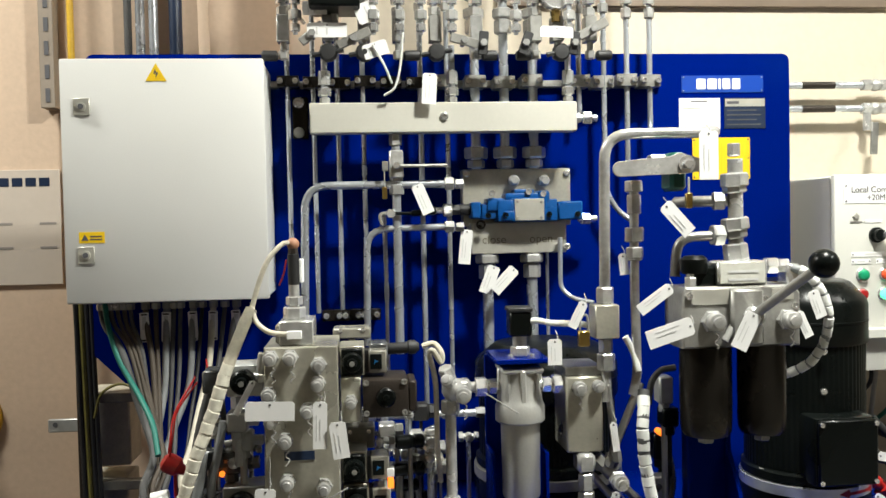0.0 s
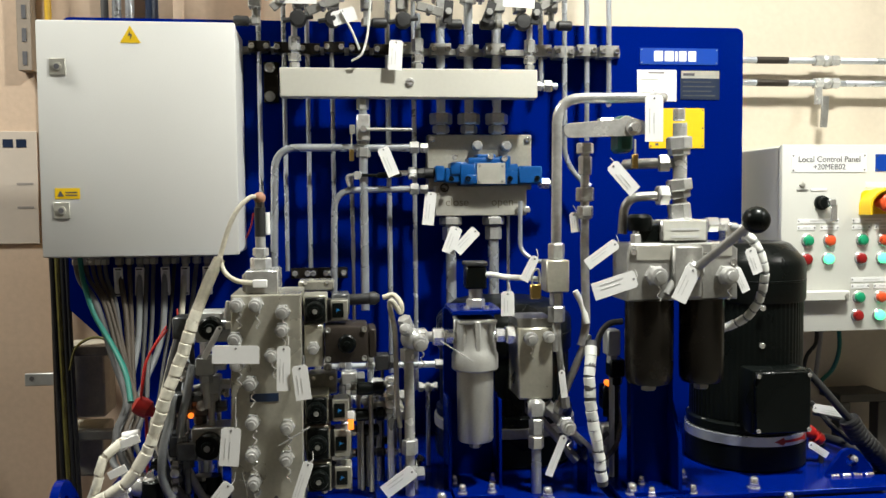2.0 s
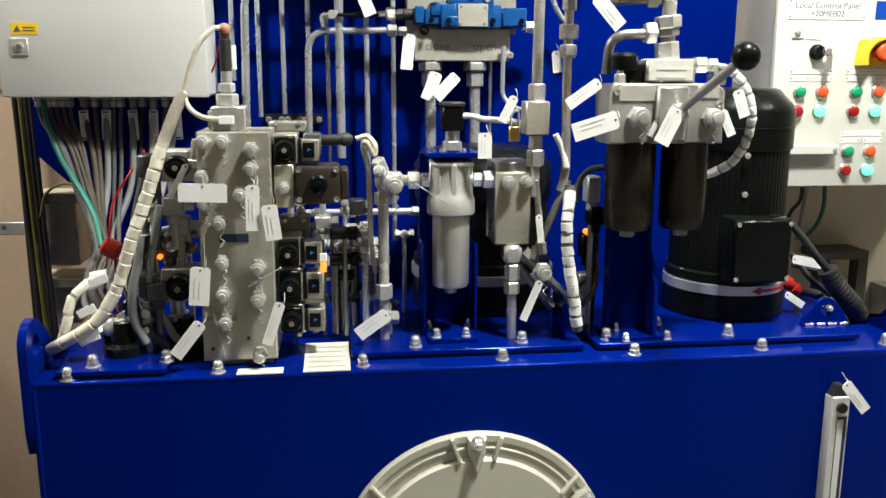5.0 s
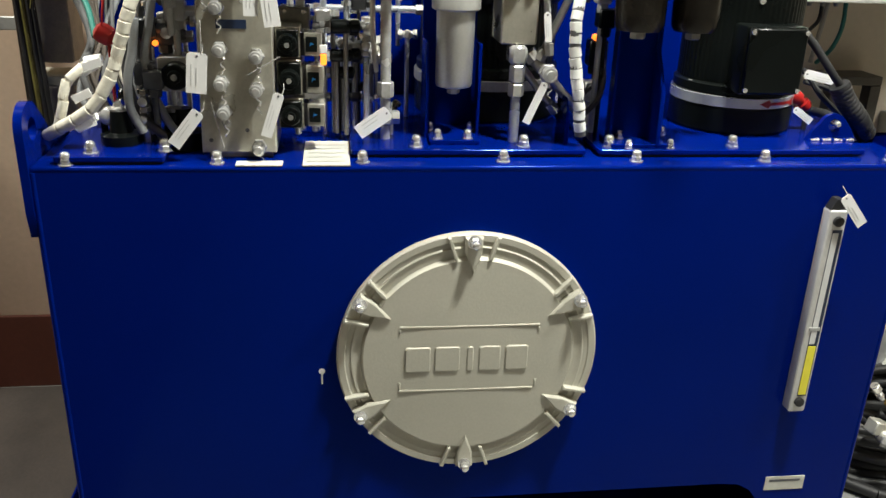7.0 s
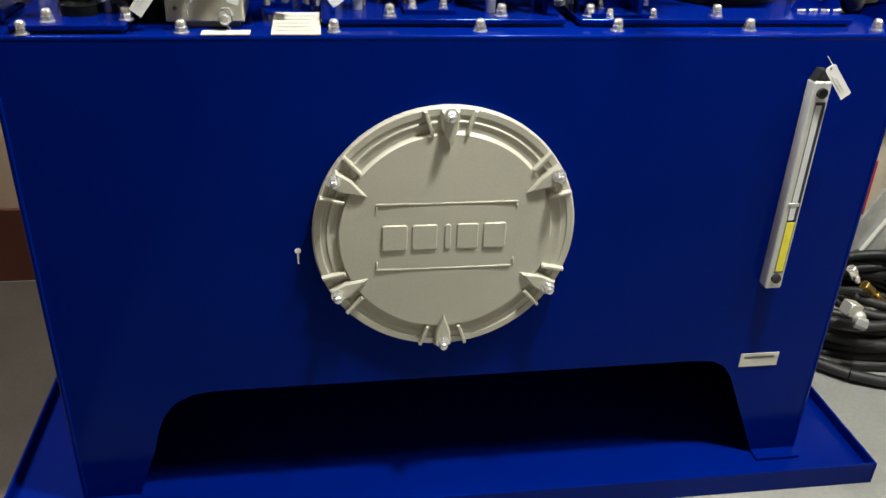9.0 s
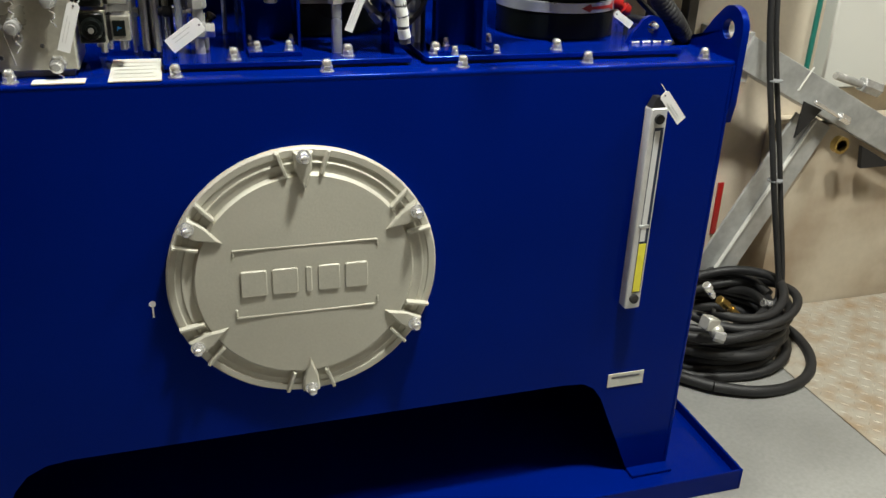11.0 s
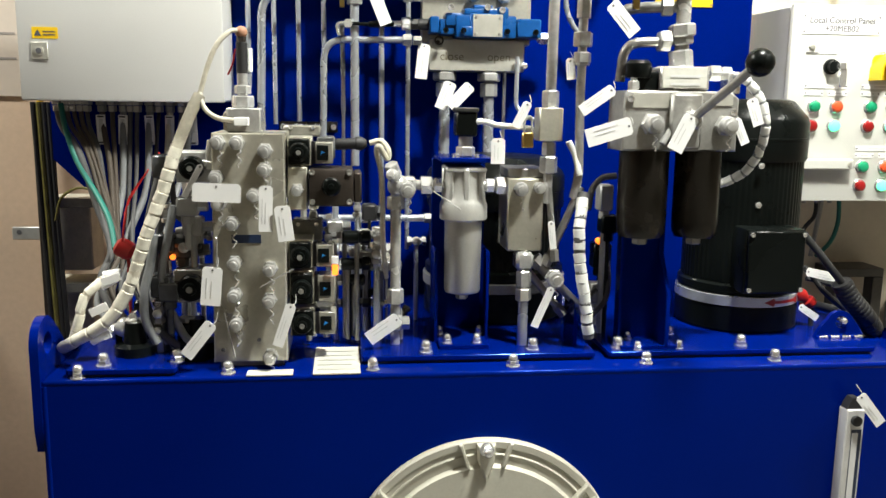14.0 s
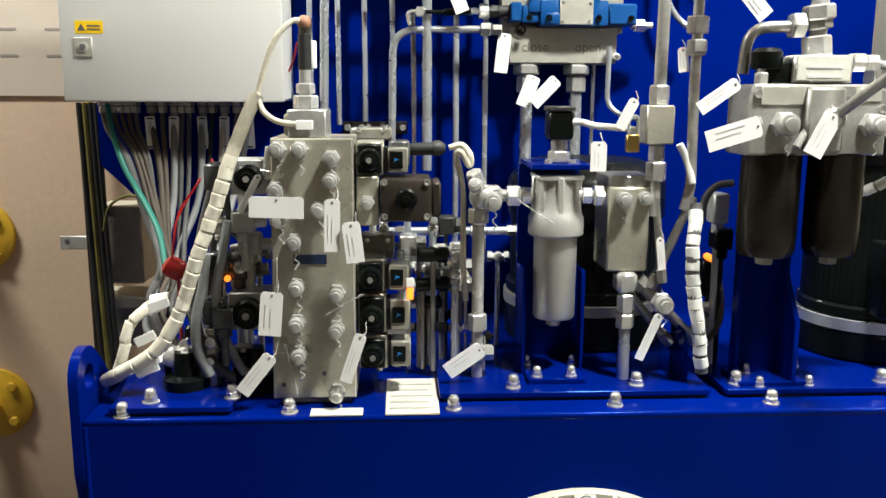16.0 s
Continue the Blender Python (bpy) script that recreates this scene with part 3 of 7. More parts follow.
for z in (1.814, 1.521):
    part("lock", joined(box(-0.853, -0.821, EY - 0.004, EY, z - 0.017, z + 0.017, 0.001), lathe((-0.837, EY - 0.004, z), (-0.837, -1, z), [(0.009, 0), (0.009, 0.003), (0.007, 0.0035)], 16)), PLATE, door, "square metal quarter-turn lock")
    part("key_hole", lathe((-0.837, EY - 0.0075, z), (-0.837, -1, z), [(0.0055, 0), (0.0055, 0.0006)], 12), TAGDARK, door)
part("warning_triangle", slab([(-0.713, 1.864), (-0.672, 1.864), (-0.6925, 1.899)], "xz", EY - 0.001, EY), YELLOW, door, "yellow triangular warning sticker")
part("triangle_mark", slab([(-0.694, 1.888), (-0.697, 1.878), (-0.692, 1.879), (-0.693, 1.869), (-0.688, 1.881), (-0.692, 1.881)], "xz", EY - 0.0016, EY - 0.001), TAGDARK, door)
part("warning_label", box(-0.85, -0.801, EY - 0.001, EY, 1.545, 1.567, 0), YELLOW, door, "small yellow warning sticker")
part("label_mark", slab([(-0.846, 1.55), (-0.832, 1.55), (-0.839, 1.562)], "xz", EY - 0.0016, EY - 0.001), TAGDARK, door)
for k in range(2):
    part("label_mark", box(-0.829, -0.806, EY - 0.0016, EY - 0.001, 1.551 + 0.006 * k, 1.5535 + 0.006 * k, 0), TAGDARK, door)

# ---- local control panel ----
KX0, KX1, KZ0, KZ1, KY = 0.762, 1.36, 1.218, 1.658, 0.495
cab = thing("local_control_panel", (1.06, 0.63, KZ0), "pale grey wall control panel with push buttons and lamps", "control panel")
part("body", box(KX0 + 0.003, KX1 - 0.003, KY + 0.018, 0.779, KZ0, KZ1, 0.004), CABWHITE, cab)
door = part("door", box(KX0, KX1, KY, KY + 0.016, KZ0 - 0.002, KZ1 + 0.002, 0.003, seg=2), CABWHITE, cab)
ny = KY - 0.0015
np_ = part("name_plate", box(0.784, 0.973, ny, KY, 1.595, 1.639, 0), TAGWHITE, cab)
for x in (0.789, 0.968):
    for z in (1.600, 1.634):
        part("rivet", lathe((x, ny, z), (x, -1, z), [(0.0022, 0), (0.0018, 0.001), (0, 0.0012)], 8), TAGDARK, np_)
text_mesh("Local Control Panel", 0.0195, TAGDARK, Matrix.Translation((0.879, ny - 0.0004, 1.625)) @ pose(0, 0, 0, 90, 0, 0), "lettering", cab)
text_mesh("+20MEB02", 0.0185, TAGDARK, Matrix.Translation((0.879, ny - 0.0004, 1.607)) @ pose(0, 0, 0, 90, 0, 0), "lettering", cab)


def push_button(x, z, mat, lit=""):
    p = (x, KY, z)
    b = part("button", lathe(p, along(p, FRONT, 1), [(0.0135, 0), (0.0135, 0.004), (0.0115, 0.006), (0.0115, 0.011), (0.0095, 0.0125), (0.0, 0.013)], 20), mat, cab, lit)
    part("bezel", lathe(p, along(p, FRONT, 1), [(0.0158, 0), (0.0158, 0.003), (0.0138, 0.0048)], 20), STEEL, b)


bx = [0.827, 0.882, 0.965]
bz1, bz2, bz3, bz4 = 1.434, 1.39, 1.297, 1.253
pitch = bx[1] - bx[0]
for g, x in enumerate((bx[0], bx[2], bx[2] + 0.135, bx[2] + 0.27)):
    push_button(x, bz1, GREEN, "green push button"), push_button(x + pitch, bz1, REDLIT, "orange-red push button")
    push_button(x - 0.003, bz2, DARKRED, "dark red lamp"), push_button(x + pitch - 0.003, bz2, GREENLIT, "lit green lamp")
    if g > 0:
        push_button(x - 0.006, bz3, GREEN, "green push button"), push_button(x + pitch - 0.006, bz3, REDLIT, "orange-red push button")
        push_button(x - 0.009, bz4, DARKRED, "dark red lamp"), push_button(x + pitch - 0.009, bz4, GREENLIT, "lit green lamp")
    for zz, up_ in ((bz1, 0.030),) + (((bz3, 0.026),) if g else ()):
        for xa, xb, za in ((x - 0.026, x + 0.078, zz + up_ + 0.016), (x - 0.026, x + 0.020, zz + up_), (x + 0.032, x + 0.078, zz + up_)):
            bl = part("button_label", box(xa, xb, ny, KY, za - 0.0055, za + 0.0055, 0), TAGWHITE, cab)
            part("printed_line", box(xa + (xb - xa) * 0.3, xb - (xb - xa) * 0.3, ny - 0.0004, ny, za - 0.0012, za + 0.0012, 0), PRINT, bl)
            for xx in (xa + 0.003, xb - 0.003):
                part("rivet", lathe((xx, ny, za), (xx, -1, za), [(0.0018, 0), (0.0018, 0.0008)], 8), TAGDARK, bl)
kx, kz = 0.86, 1.523
sw = part("key_switch", lathe((kx, KY, kz), (kx, -1, kz), [(0.0175, 0), (0.0175, 0.006), (0.013, 0.008), (0.013, 0.02), (0.0, 0.021)], 20), BLACK, cab, "black key switch")
part("key", joined(box(kx + 0.004, kx + 0.02, KY - 0.032, KY - 0.018, kz - 0.006, kz + 0.008, 0.001), box(kx + 0.008, kx + 0.024, KY - 0.03, KY - 0.027, kz - 0.045, kz - 0.004, 0.001)), CHROME, sw)
part("vent_grommet", lathe((0.812, KY, 1.566), (0.812, -1, 1.566), [(0.008, 0), (0.008, 0.004), (0.004, 0.005)], 4), PLATE, cab)
part("small_plate", box(0.833, 0.874, ny, KY, 1.551, 1.558, 0), TAGWHITE, cab)
part("small_plate", box(0.798, 0.826, ny, KY, 1.551, 1.555, 0), DULL, cab)
ex, ez = 1.006, 1.524
arch = [(ex + 0.050 * math.cos(radians(a)), ez - 0.010 + 0.042 * math.sin(radians(a))) for a in range(0, 181, 12)]
arch = [(ex + 0.050, ez - 0.030)] + arch + [(ex - 0.050, ez - 0.030)]
inner = [(ex + 0.045 * math.cos(radians(a)), ez - 0.010 + 0.037 * math.sin(radians(a))) for a in range(180, -1, -12)]
inner = [(ex - 0.045, ez - 0.030)] + inner + [(ex + 0.045, ez - 0.030)]
es = part("emergency_shroud", joined(slab(arch + inner, "xz", KY - 0.046, KY), slab(round_rect(ex - 0.046, ex + 0.046, ez - 0.029, ez + 0.028, 0.012, 4), "xz", KY - 0.004, KY - 0.0002)), YELLOW, cab, "yellow arched emergency stop guard")
part("stop_button", lathe((ex, KY - 0.004, ez - 0.002), (ex, -1, ez - 0.002), [(0.013, 0), (0.013, 0.024), (0.0215, 0.028), (0.0215, 0.037), (0.017, 0.042), (0.0, 0.043)], 24), REDLIT, es, "red mushroom stop button")
part("emergency_label", box(ex - 0.035, ex + 0.035, ny, KY, ez + 0.034, ez + 0.048, 0), TAGWHITE, cab)
bp_ = part("blue_plate", box(0.996, 1.12, ny, KY, 1.597, 1.637, 0), SIGN_BLUE, cab, "small blue maker's plate")
part("white_mark", slab(round_rect(1.030, 1.052, 1.604, 1.630, 0.003, 4), "xz", ny - 0.0006, ny), TAGWHITE, bp_)
part("white_mark", slab(round_rect(1.058, 1.080, 1.604, 1.630, 0.003, 4), "xz", ny - 0.0006, ny), TAGWHITE, bp_)
for x in (1.000, 1.116):
    for z in (1.601, 1.633):
        part("rivet", lathe((x, ny, z), (x, -1, z), [(0.0022, 0), (0.0018, 0.001), (0, 0.0012)], 8), TAGDARK, bp_)
hx0, hx1, hz = 0.803, 0.925, 1.303
doc = part("document_tray", slab(round_rect(hx0 - 0.03, hx1, hz - 0.012, hz + 0.012, 0.004, 3), "xz", KY - 0.022, KY, 0.003), CABWHITE, cab)
part("tray_screw", lathe((hx1 - 0.01, KY - 0.022, hz), (hx1 - 0.01, -1, hz), [(0.005, 0), (0.005, 0.003)], 12), PLATE, doc)

# ---- board on the side wall ----
wy = 1.0
board = thing("wall_board", (-1.3, wy, 1.4), "pale grey information board with a dark mark on the wall", "board")
bz0, bz9 = 1.431, 1.731
part("sheet", box(-1.75, -1.073, wy - 0.006, wy - 0.001, bz0, bz9, 0.001), material("board_grey", (0.56, 0.49, 0.42), 0.5, 0, 0.06), board)
mx = -1.097
for k in range(5):
    part("dark_mark", box(mx - 0.028 - 0.034 * k, mx - 0.002 - 0.034 * k, wy - 0.0068, wy - 0.006, 1.688, 1.71, 0), DARKPLATE, board)
for py, px in ((338, 68), (380, 70)):
    for dx in (0.0, -0.11):
        part("printed_line", box(mx - 0.03 + dx, mx + 0.012 + dx, wy - 0.0068, wy - 0.006, 1.591 - (py - 338) * 0.0015 - 0.003, 1.591 - (py - 338) * 0.0015 + 0.003, 0), material("board_print", (0.3, 0.27, 0.25), 0.6), board)


# ---- small fittings ----
def fitting(parent, p, d, af, h, mat=STEEL, name="union_nut"):
    return part(name, hexa(p, along(p, d, h), af), mat, parent)


def coupling(parent, p, d=FRONT, r=0.0095, chain=True, mat=STEEL):
    """Test coupling with a screwed cap and a little chain."""
    d = Vector(d).normalized()
    c = part("test_coupling", joined(hexa(p, along(p, d, 0.010), 2.1 * r), lathe(along(p, d, 0.010), along(p, d, 1), [(r * 0.7, 0), (r * 0.7, 0.003), (r, 0.004), (r, 0.016), (r * 0.9, 0.019), (r * 0.6, 0.020), (r * 0.55, 0.0235), (0.0, 0.0245)], 14)), mat, parent)
    if chain:
        a = Vector(along(p, d, 0.011)) + Vector((r * 0.3, 0, -r * 0.9))
        pts = [a + Vector((0.0035 * math.sin(1.9 * k + 60 * p[0]), -0.002 * (k % 2), -0.0050 * k)) for k in range(7)]
        part("chain", hose(pts, 0.0014, 6, 3), CHROME, c)
    return c


def tag(p, w, h, angle, wire_to=None, tilt=0.0, lines=2, label="white printed identification tag hanging on a wire"):
    """Identification tag in a vertical plane; p: its upper end's middle, angle: lean from hanging straight, in degrees."""
    t = thing("identification_tag", p, label, "tag", "identification tags")
    m = Matrix.Translation(p) @ pose(0, 0, 0, tilt, angle, 0)
    bm = slab([(-w / 2 + 0.004, 0), (w / 2 - 0.004, 0), (w / 2, -0.004), (w / 2, -h), (-w / 2, -h), (-w / 2, -0.004)], "xz", -0.0006, 0.0006)
    bmesh.ops.transform(bm, matrix=m, verts=bm.verts[:])
    part("card", bm, TAGWHITE, t)
    for k in range(lines):
        x = -w * 0.28 + w * 0.25 * k
        bm = box(x, x + w * 0.045, -0.0011, -0.0006, -h * 0.82, -h * (0.28 + 0.09 * (k % 2)), 0)
        bmesh.ops.transform(bm, matrix=m, verts=bm.verts[:])
        part("printed_line", bm, PRINT, t)
    bm = lathe((0, -0.0007, -0.005), (0, -1, -0.005), [(0.0018, 0), (0.0018, 0.0005)], 10)
    bmesh.ops.transform(bm, matrix=m, verts=bm.verts[:])
    part("eyelet", bm, TAGDARK, t)
    if wire_to:
        a, b = m @ Vector((0, -0.001, -0.005)), Vector(wire_to)
        part("wire", hose([a, a.lerp(b, 0.5) + Vector((0.004, -0.003, -0.003)), b], 0.0008, 6, 4), STEEL, t)
    return t


def tag_between(a, b, w, **k):
    """Tag from the middle of its upper end a to the middle of its lower end b."""
    a, b = Vector(a), Vector(b)
    d = b - a
    return tag(tuple(a), w, d.length, math.degrees(math.atan2(-d.x, -d.z)), **k)


# ---- tubes on the back panel ----
TY = 0.555


def tube_run(name, pts, r, label, bend=0.03, mat=None, nuts=()):
    t = thing(name, pts[-1], label, "pipe", "hydraulic tubes")
    part("tube", pipe(pts, r, bend), mat or ZINC, t)
    for p, d, af, h in nuts:
        fitting(t, p, d, af, h)
    return t


TOPZ = 2.42
for px, zb, r in ((460, 1.457, 0.0055), (503, 1.379, 0.0055), (544, 1.378, 0.0055), (587, 1.351, 0.0055), (686, 1.139, 0.0062), (732, 1.097, 0.0055)):
    x = -0.445 + (px - 460) * (-0.099 - -0.445) / 272
    zt = TOPZ - 0.02 * (px % 5)
    tube_run("steel_tube", [(x, TY, zt), (x, TY, zb)], r, "thin vertical zinc-plated hydraulic tube on the blue panel", nuts=(((x, TY, 2.035), UP, 0.019, 0.018), ((x, TY, 2.06), UP, 0.022, 0.016)))
for px, af in ((780, 0.034), (829, 0.034), (878, 0.034)):
    x = -0.037 + (px - 780) * (0.093 - -0.037) / 98
    zb = 1.688
    tube_run("thick_steel_tube", [(x, TY, TOPZ), (x, TY, zb)], 0.0105, "thick vertical hydraulic tube with large union nuts",
             nuts=(((x, TY, zb + 0.022), UP, 0.046, 0.026), ((x, TY, zb + 0.002), UP, 0.034, 0.018), ((x, TY, 1.985), UP, 0.034, 0.03), ((x, TY, 2.018), UP, 0.040, 0.022), ((x, TY, 2.06), UP, 0.042, 0.03)))
xs = [0.198, 0.252, 0.308, 0.361]
tube_run("steel_tube", [(xs[0], TY, TOPZ), (xs[0], TY, 1.808)], 0.0062, "vertical hydraulic tube ending at the distributor bar", nuts=(((xs[0], TY, 2.03), UP, 0.021, 0.02),))
tube_run("steel_tube", [(xs[1], TY - 0.01, TOPZ), (xs[1], TY - 0.01, 1.633), (0.283, 0.545, 1.586), (0.311, 0.535, 1.566)], 0.0062, "hydraulic tube bent towards the ball valve", 0.04, nuts=(((xs[1], TY - 0.01, 2.03), UP, 0.021, 0.02),))
tube_run("steel_tube", [(xs[2], TY, TOPZ), (xs[2], TY, 1.672)], 0.0062, "vertical hydraulic tube above the ball valve", nuts=(((xs[2], TY, 2.02), UP, 0.021, 0.022), ((xs[2], TY, 2.05), UP, 0.024, 0.02)))
tube_run("steel_tube", [(xs[3], TY, TOPZ), (xs[3], TY, 1.765), (0.343, 0.5, 1.752)], 0.0062, "vertical hydraulic tube beside the clamp row", nuts=(((xs[3], TY, 2.02), UP, 0.021, 0.022), ((xs[3], TY, 2.05), UP, 0.024, 0.02)))

# bent tubes in front
ya = 0.50
tube_run("bent_steel_tube", [(-0.109, 0.5, 1.654), (-0.41, 0.5, 1.654), (-0.417, 0.5, 1.348)], 0.0085, "bent zinc-plated tube to the valve block", 0.05, nuts=(((-0.114, 0.5, 1.654), (1, 0, 0), 0.026, 0.02), ((-0.091, 0.5, 1.653), (1, 0, 0), 0.021, 0.018)))
tube_run("bent_steel_tube", [(-0.11, 0.5, 1.562), (-0.282, 0.5, 1.56), (-0.286, 0.5, 1.312)], 0.0075, "bent zinc-plated tube to the valve block", 0.045, nuts=(((-0.115, 0.5, 1.562), (1, 0, 0), 0.024, 0.02), ((-0.092, 0.5, 1.561), (1, 0, 0), 0.019, 0.018)))
# shut-off valve run
vx = -0.217
vr = thing("shut_off_valve_run", (vx, 0.5, 1.2), "thick steel tube with a lever shut-off valve", "valve")
part("tube", rod((vx, 0.5, 1.292), (vx, 0.5, 1.77), 0.0095, 18), ZINC, vr)
fitting(vr, (vx, 0.5, 1.737), UP, 0.024, 0.024), fitting(vr, (vx, 0.5, 1.659), UP, 0.024, 0.02), fitting(vr, (vx, 0.5, 1.632), UP, 0.028, 0.022)
body = part("valve_body", box(vx - 0.015, vx + 0.015, 0.48, 0.52, 1.667, 1.726, 0.003), STEEL, vr)
part("lever", joined(rod((-0.218, 0.475, 1.692), (-0.11, 0.475, 1.692), 0.0036, 8), box(vx - 0.03, vx - 0.018, 0.472, 0.478, 1.682, 1.702, 0.001)), DULL, body)
part("spindle_nut", hexa((vx, 0.483, 1.693), (vx, 0.468, 1.693), 0.014), CHROME, body)
# armoured cable and lever beside the shut-off valve
solo("armoured_cable", ribbed([(-0.244, 0.53, 1.592), (-0.243, 0.53, 1.534), (-0.242, 0.53, 1.463), (-0.242, 0.53, 1.24)], 0.0052, 0.011, 0.22), GALV, "twisted steel-armoured cable hanging beside the valve tube", "cable")
bl = thing("bleed_valve", (-0.231, 0.5, 1.593), "small bleed valve with a black lever on the tube", "valve")
part("hook", pipe([(-0.231, 0.49, 1.593), (-0.256, 0.49, 1.593), (-0.249, 0.49, 1.568)], 0.0045, 0.012), CHROME, bl)
part("lever", joined(rod((-0.227, 0.485, 1.593), (-0.188, 0.485, 1.592), 0.0038, 10), lathe((-0.188, 0.485, 1.592), (-0.134, 0.485, 1.595), [(0.004, 0), (0.0068, 0.004), (0.0068, 0.05), (0.004, 0.054)], 12)), BLACK, bl)
part("hub", hexa((-0.231, 0.5, 1.593), (-0.231, 0.475, 1.592), 0.018), STEEL, bl)
lock = thing("padlock", (vx - 0.03, 0.47, 1.6), "small brass padlock hanging from the valve lever", "padlock")
part("case", box(vx - 0.031, vx - 0.021, 0.466, 0.474, 1.623, 1.648, 0.001), BRASS, lock)
part("shackle", rod((vx - 0.026, 0.47, 1.645), (vx - 0.026, 0.47, 1.682), 0.0015, 8), STEEL, lock)
tag_between((-0.176, 0.47, 1.652), (-0.151, 0.47, 1.591), 0.026)

# clamp row
CLAMP = mesh_of("tube_clamp", joined(box(-0.023, 0.023, -0.045, 0.0, -0.0125, 0.0125, 0.002), box(-0.023, 0.023, -0.048, -0.045, -0.0135, 0.0135, 0.0005)), DULL)
CLAMPD = mesh_of("tube_clamp_dark", joined(box(-0.023, 0.023, -0.045, 0.0, -0.011, 0.011, 0.002), box(-0.023, 0.023, -0.048, -0.045, -0.012, 0.012, 0.0005)), BRONZE)
BOLT = mesh_of("socket_bolt", lathe((0, -0.048, 0), (0, -1, 0), [(0.007, 0), (0.007, 0.006), (0.006, 0.0075), (0.0035, 0.0075), (0.003, 0.004), (0, 0.004)], 12), CHROME)
zc = 1.881
row = thing("tube_clamp_row", (-0.05, PY, zc), "row of tube clamps with socket screws across the panel", "pipe clamp")
part("mounting_rail", box(-0.49, 0.40, PY - 0.016, PY - 0.001, zc - 0.008, zc + 0.008, 0.002), DULL, row)
cx = [-0.443, -0.388, -0.332, -0.278, -0.222, -0.166, -0.102, -0.037, 0.027, 0.089, 0.197, 0.25, 0.304, 0.358]
for k, x in enumerate(cx):
    c = piece("clamp", CLAMPD if k < 6 else CLAMP, row, pose(x, PY - 0.017, zc - 0.002 * (k % 3)))
    for s in (-0.016, 0.016):
        piece("screw", BOLT, c, pose(s, 0, 0))
row = thing("lower_clamp_row", (-0.35, PY, 1.39), "short lower row of tube clamps on the panel", "pipe clamp")
zc = 1.374
part("mounting_rail", box(-0.381, -0.257, PY - 0.016, PY - 0.001, zc - 0.008, zc + 0.008, 0.002), DULL, row)
for x in (-0.359, -0.318, -0.278):
    c = piece("clamp", CLAMPD, row, pose(x, PY - 0.017, zc))
    for s in (-0.014, 0.014):
        piece("screw", BOLT, c, pose(s, 0, 0))

# distributor bar
bar = thing("distributor_bar", (-0.11, 0.5, 1.762), "long pale grey distributor bar bolted to the panel", "manifold")
part("block", box(-0.395, 0.172, 0.475, 0.512, 1.762, 1.825, 0.002), BAR, bar)
part("socket_bolt", lathe((-0.114, 0.475, 1.795), (-0.114, -1, 1.795), [(0.009, 0), (0.009, 0.004), (0.0075, 0.005), (0.004, 0.005), (0.0035, 0.002), (0, 0.002)], 16), CHROME, bar)
for x in (-0.36, 0.13):
    part("standoff", box(x - 0.02, x + 0.02, 0.512, PY - 0.001, 1.782, 1.805, 0.001), DULL, bar)
for px in (520, 726, 919):
    x = -0.364 + (px - 520) * 0.001315
    part("stem", rod((x, 0.505, 1.825), (x, 0.505, 1.95), 0.0065), ZINC, bar)
    fitting(bar, (x, 0.505, 1.826), UP, 0.019, 0.014), fitting(bar, (x, 0.505, 1.842), UP, 0.024, 0.018, CHROME), fitting(bar, (x, 0.505, 1.866), UP, 0.022, 0.03)
part("end_stub", rod((0.172, 0.51, 1.793), (0.225, 0.51, 1.793), 0.008), ZINC, bar)
fitting(bar, (0.174, 0.51, 1.793), (1, 0, 0), 0.021, 0.014), fitting(bar, (0.192, 0.51, 1.793), (1, 0, 0), 0.026, 0.02, CHROME)
for px, pz in ((490, 132), (490, 183)):
    q = (-0.423, 0.57, 1.839) if pz == 132 else (-0.424, 0.57, 1.774)
    part("lug_screw", lathe(q, along(q, FRONT, 1), [(0.012, 0), (0.012, 0.004), (0.009, 0.005), (0.009, 0.012), (0.004, 0.012), (0.0, 0.010)], 14), CHROME if pz == 132 else DULL, bar)
part("lug_bracket", box(-0.438, -0.404, 0.571, PY - 0.001, 1.761, 1.852, 0.002), BRONZE, bar)

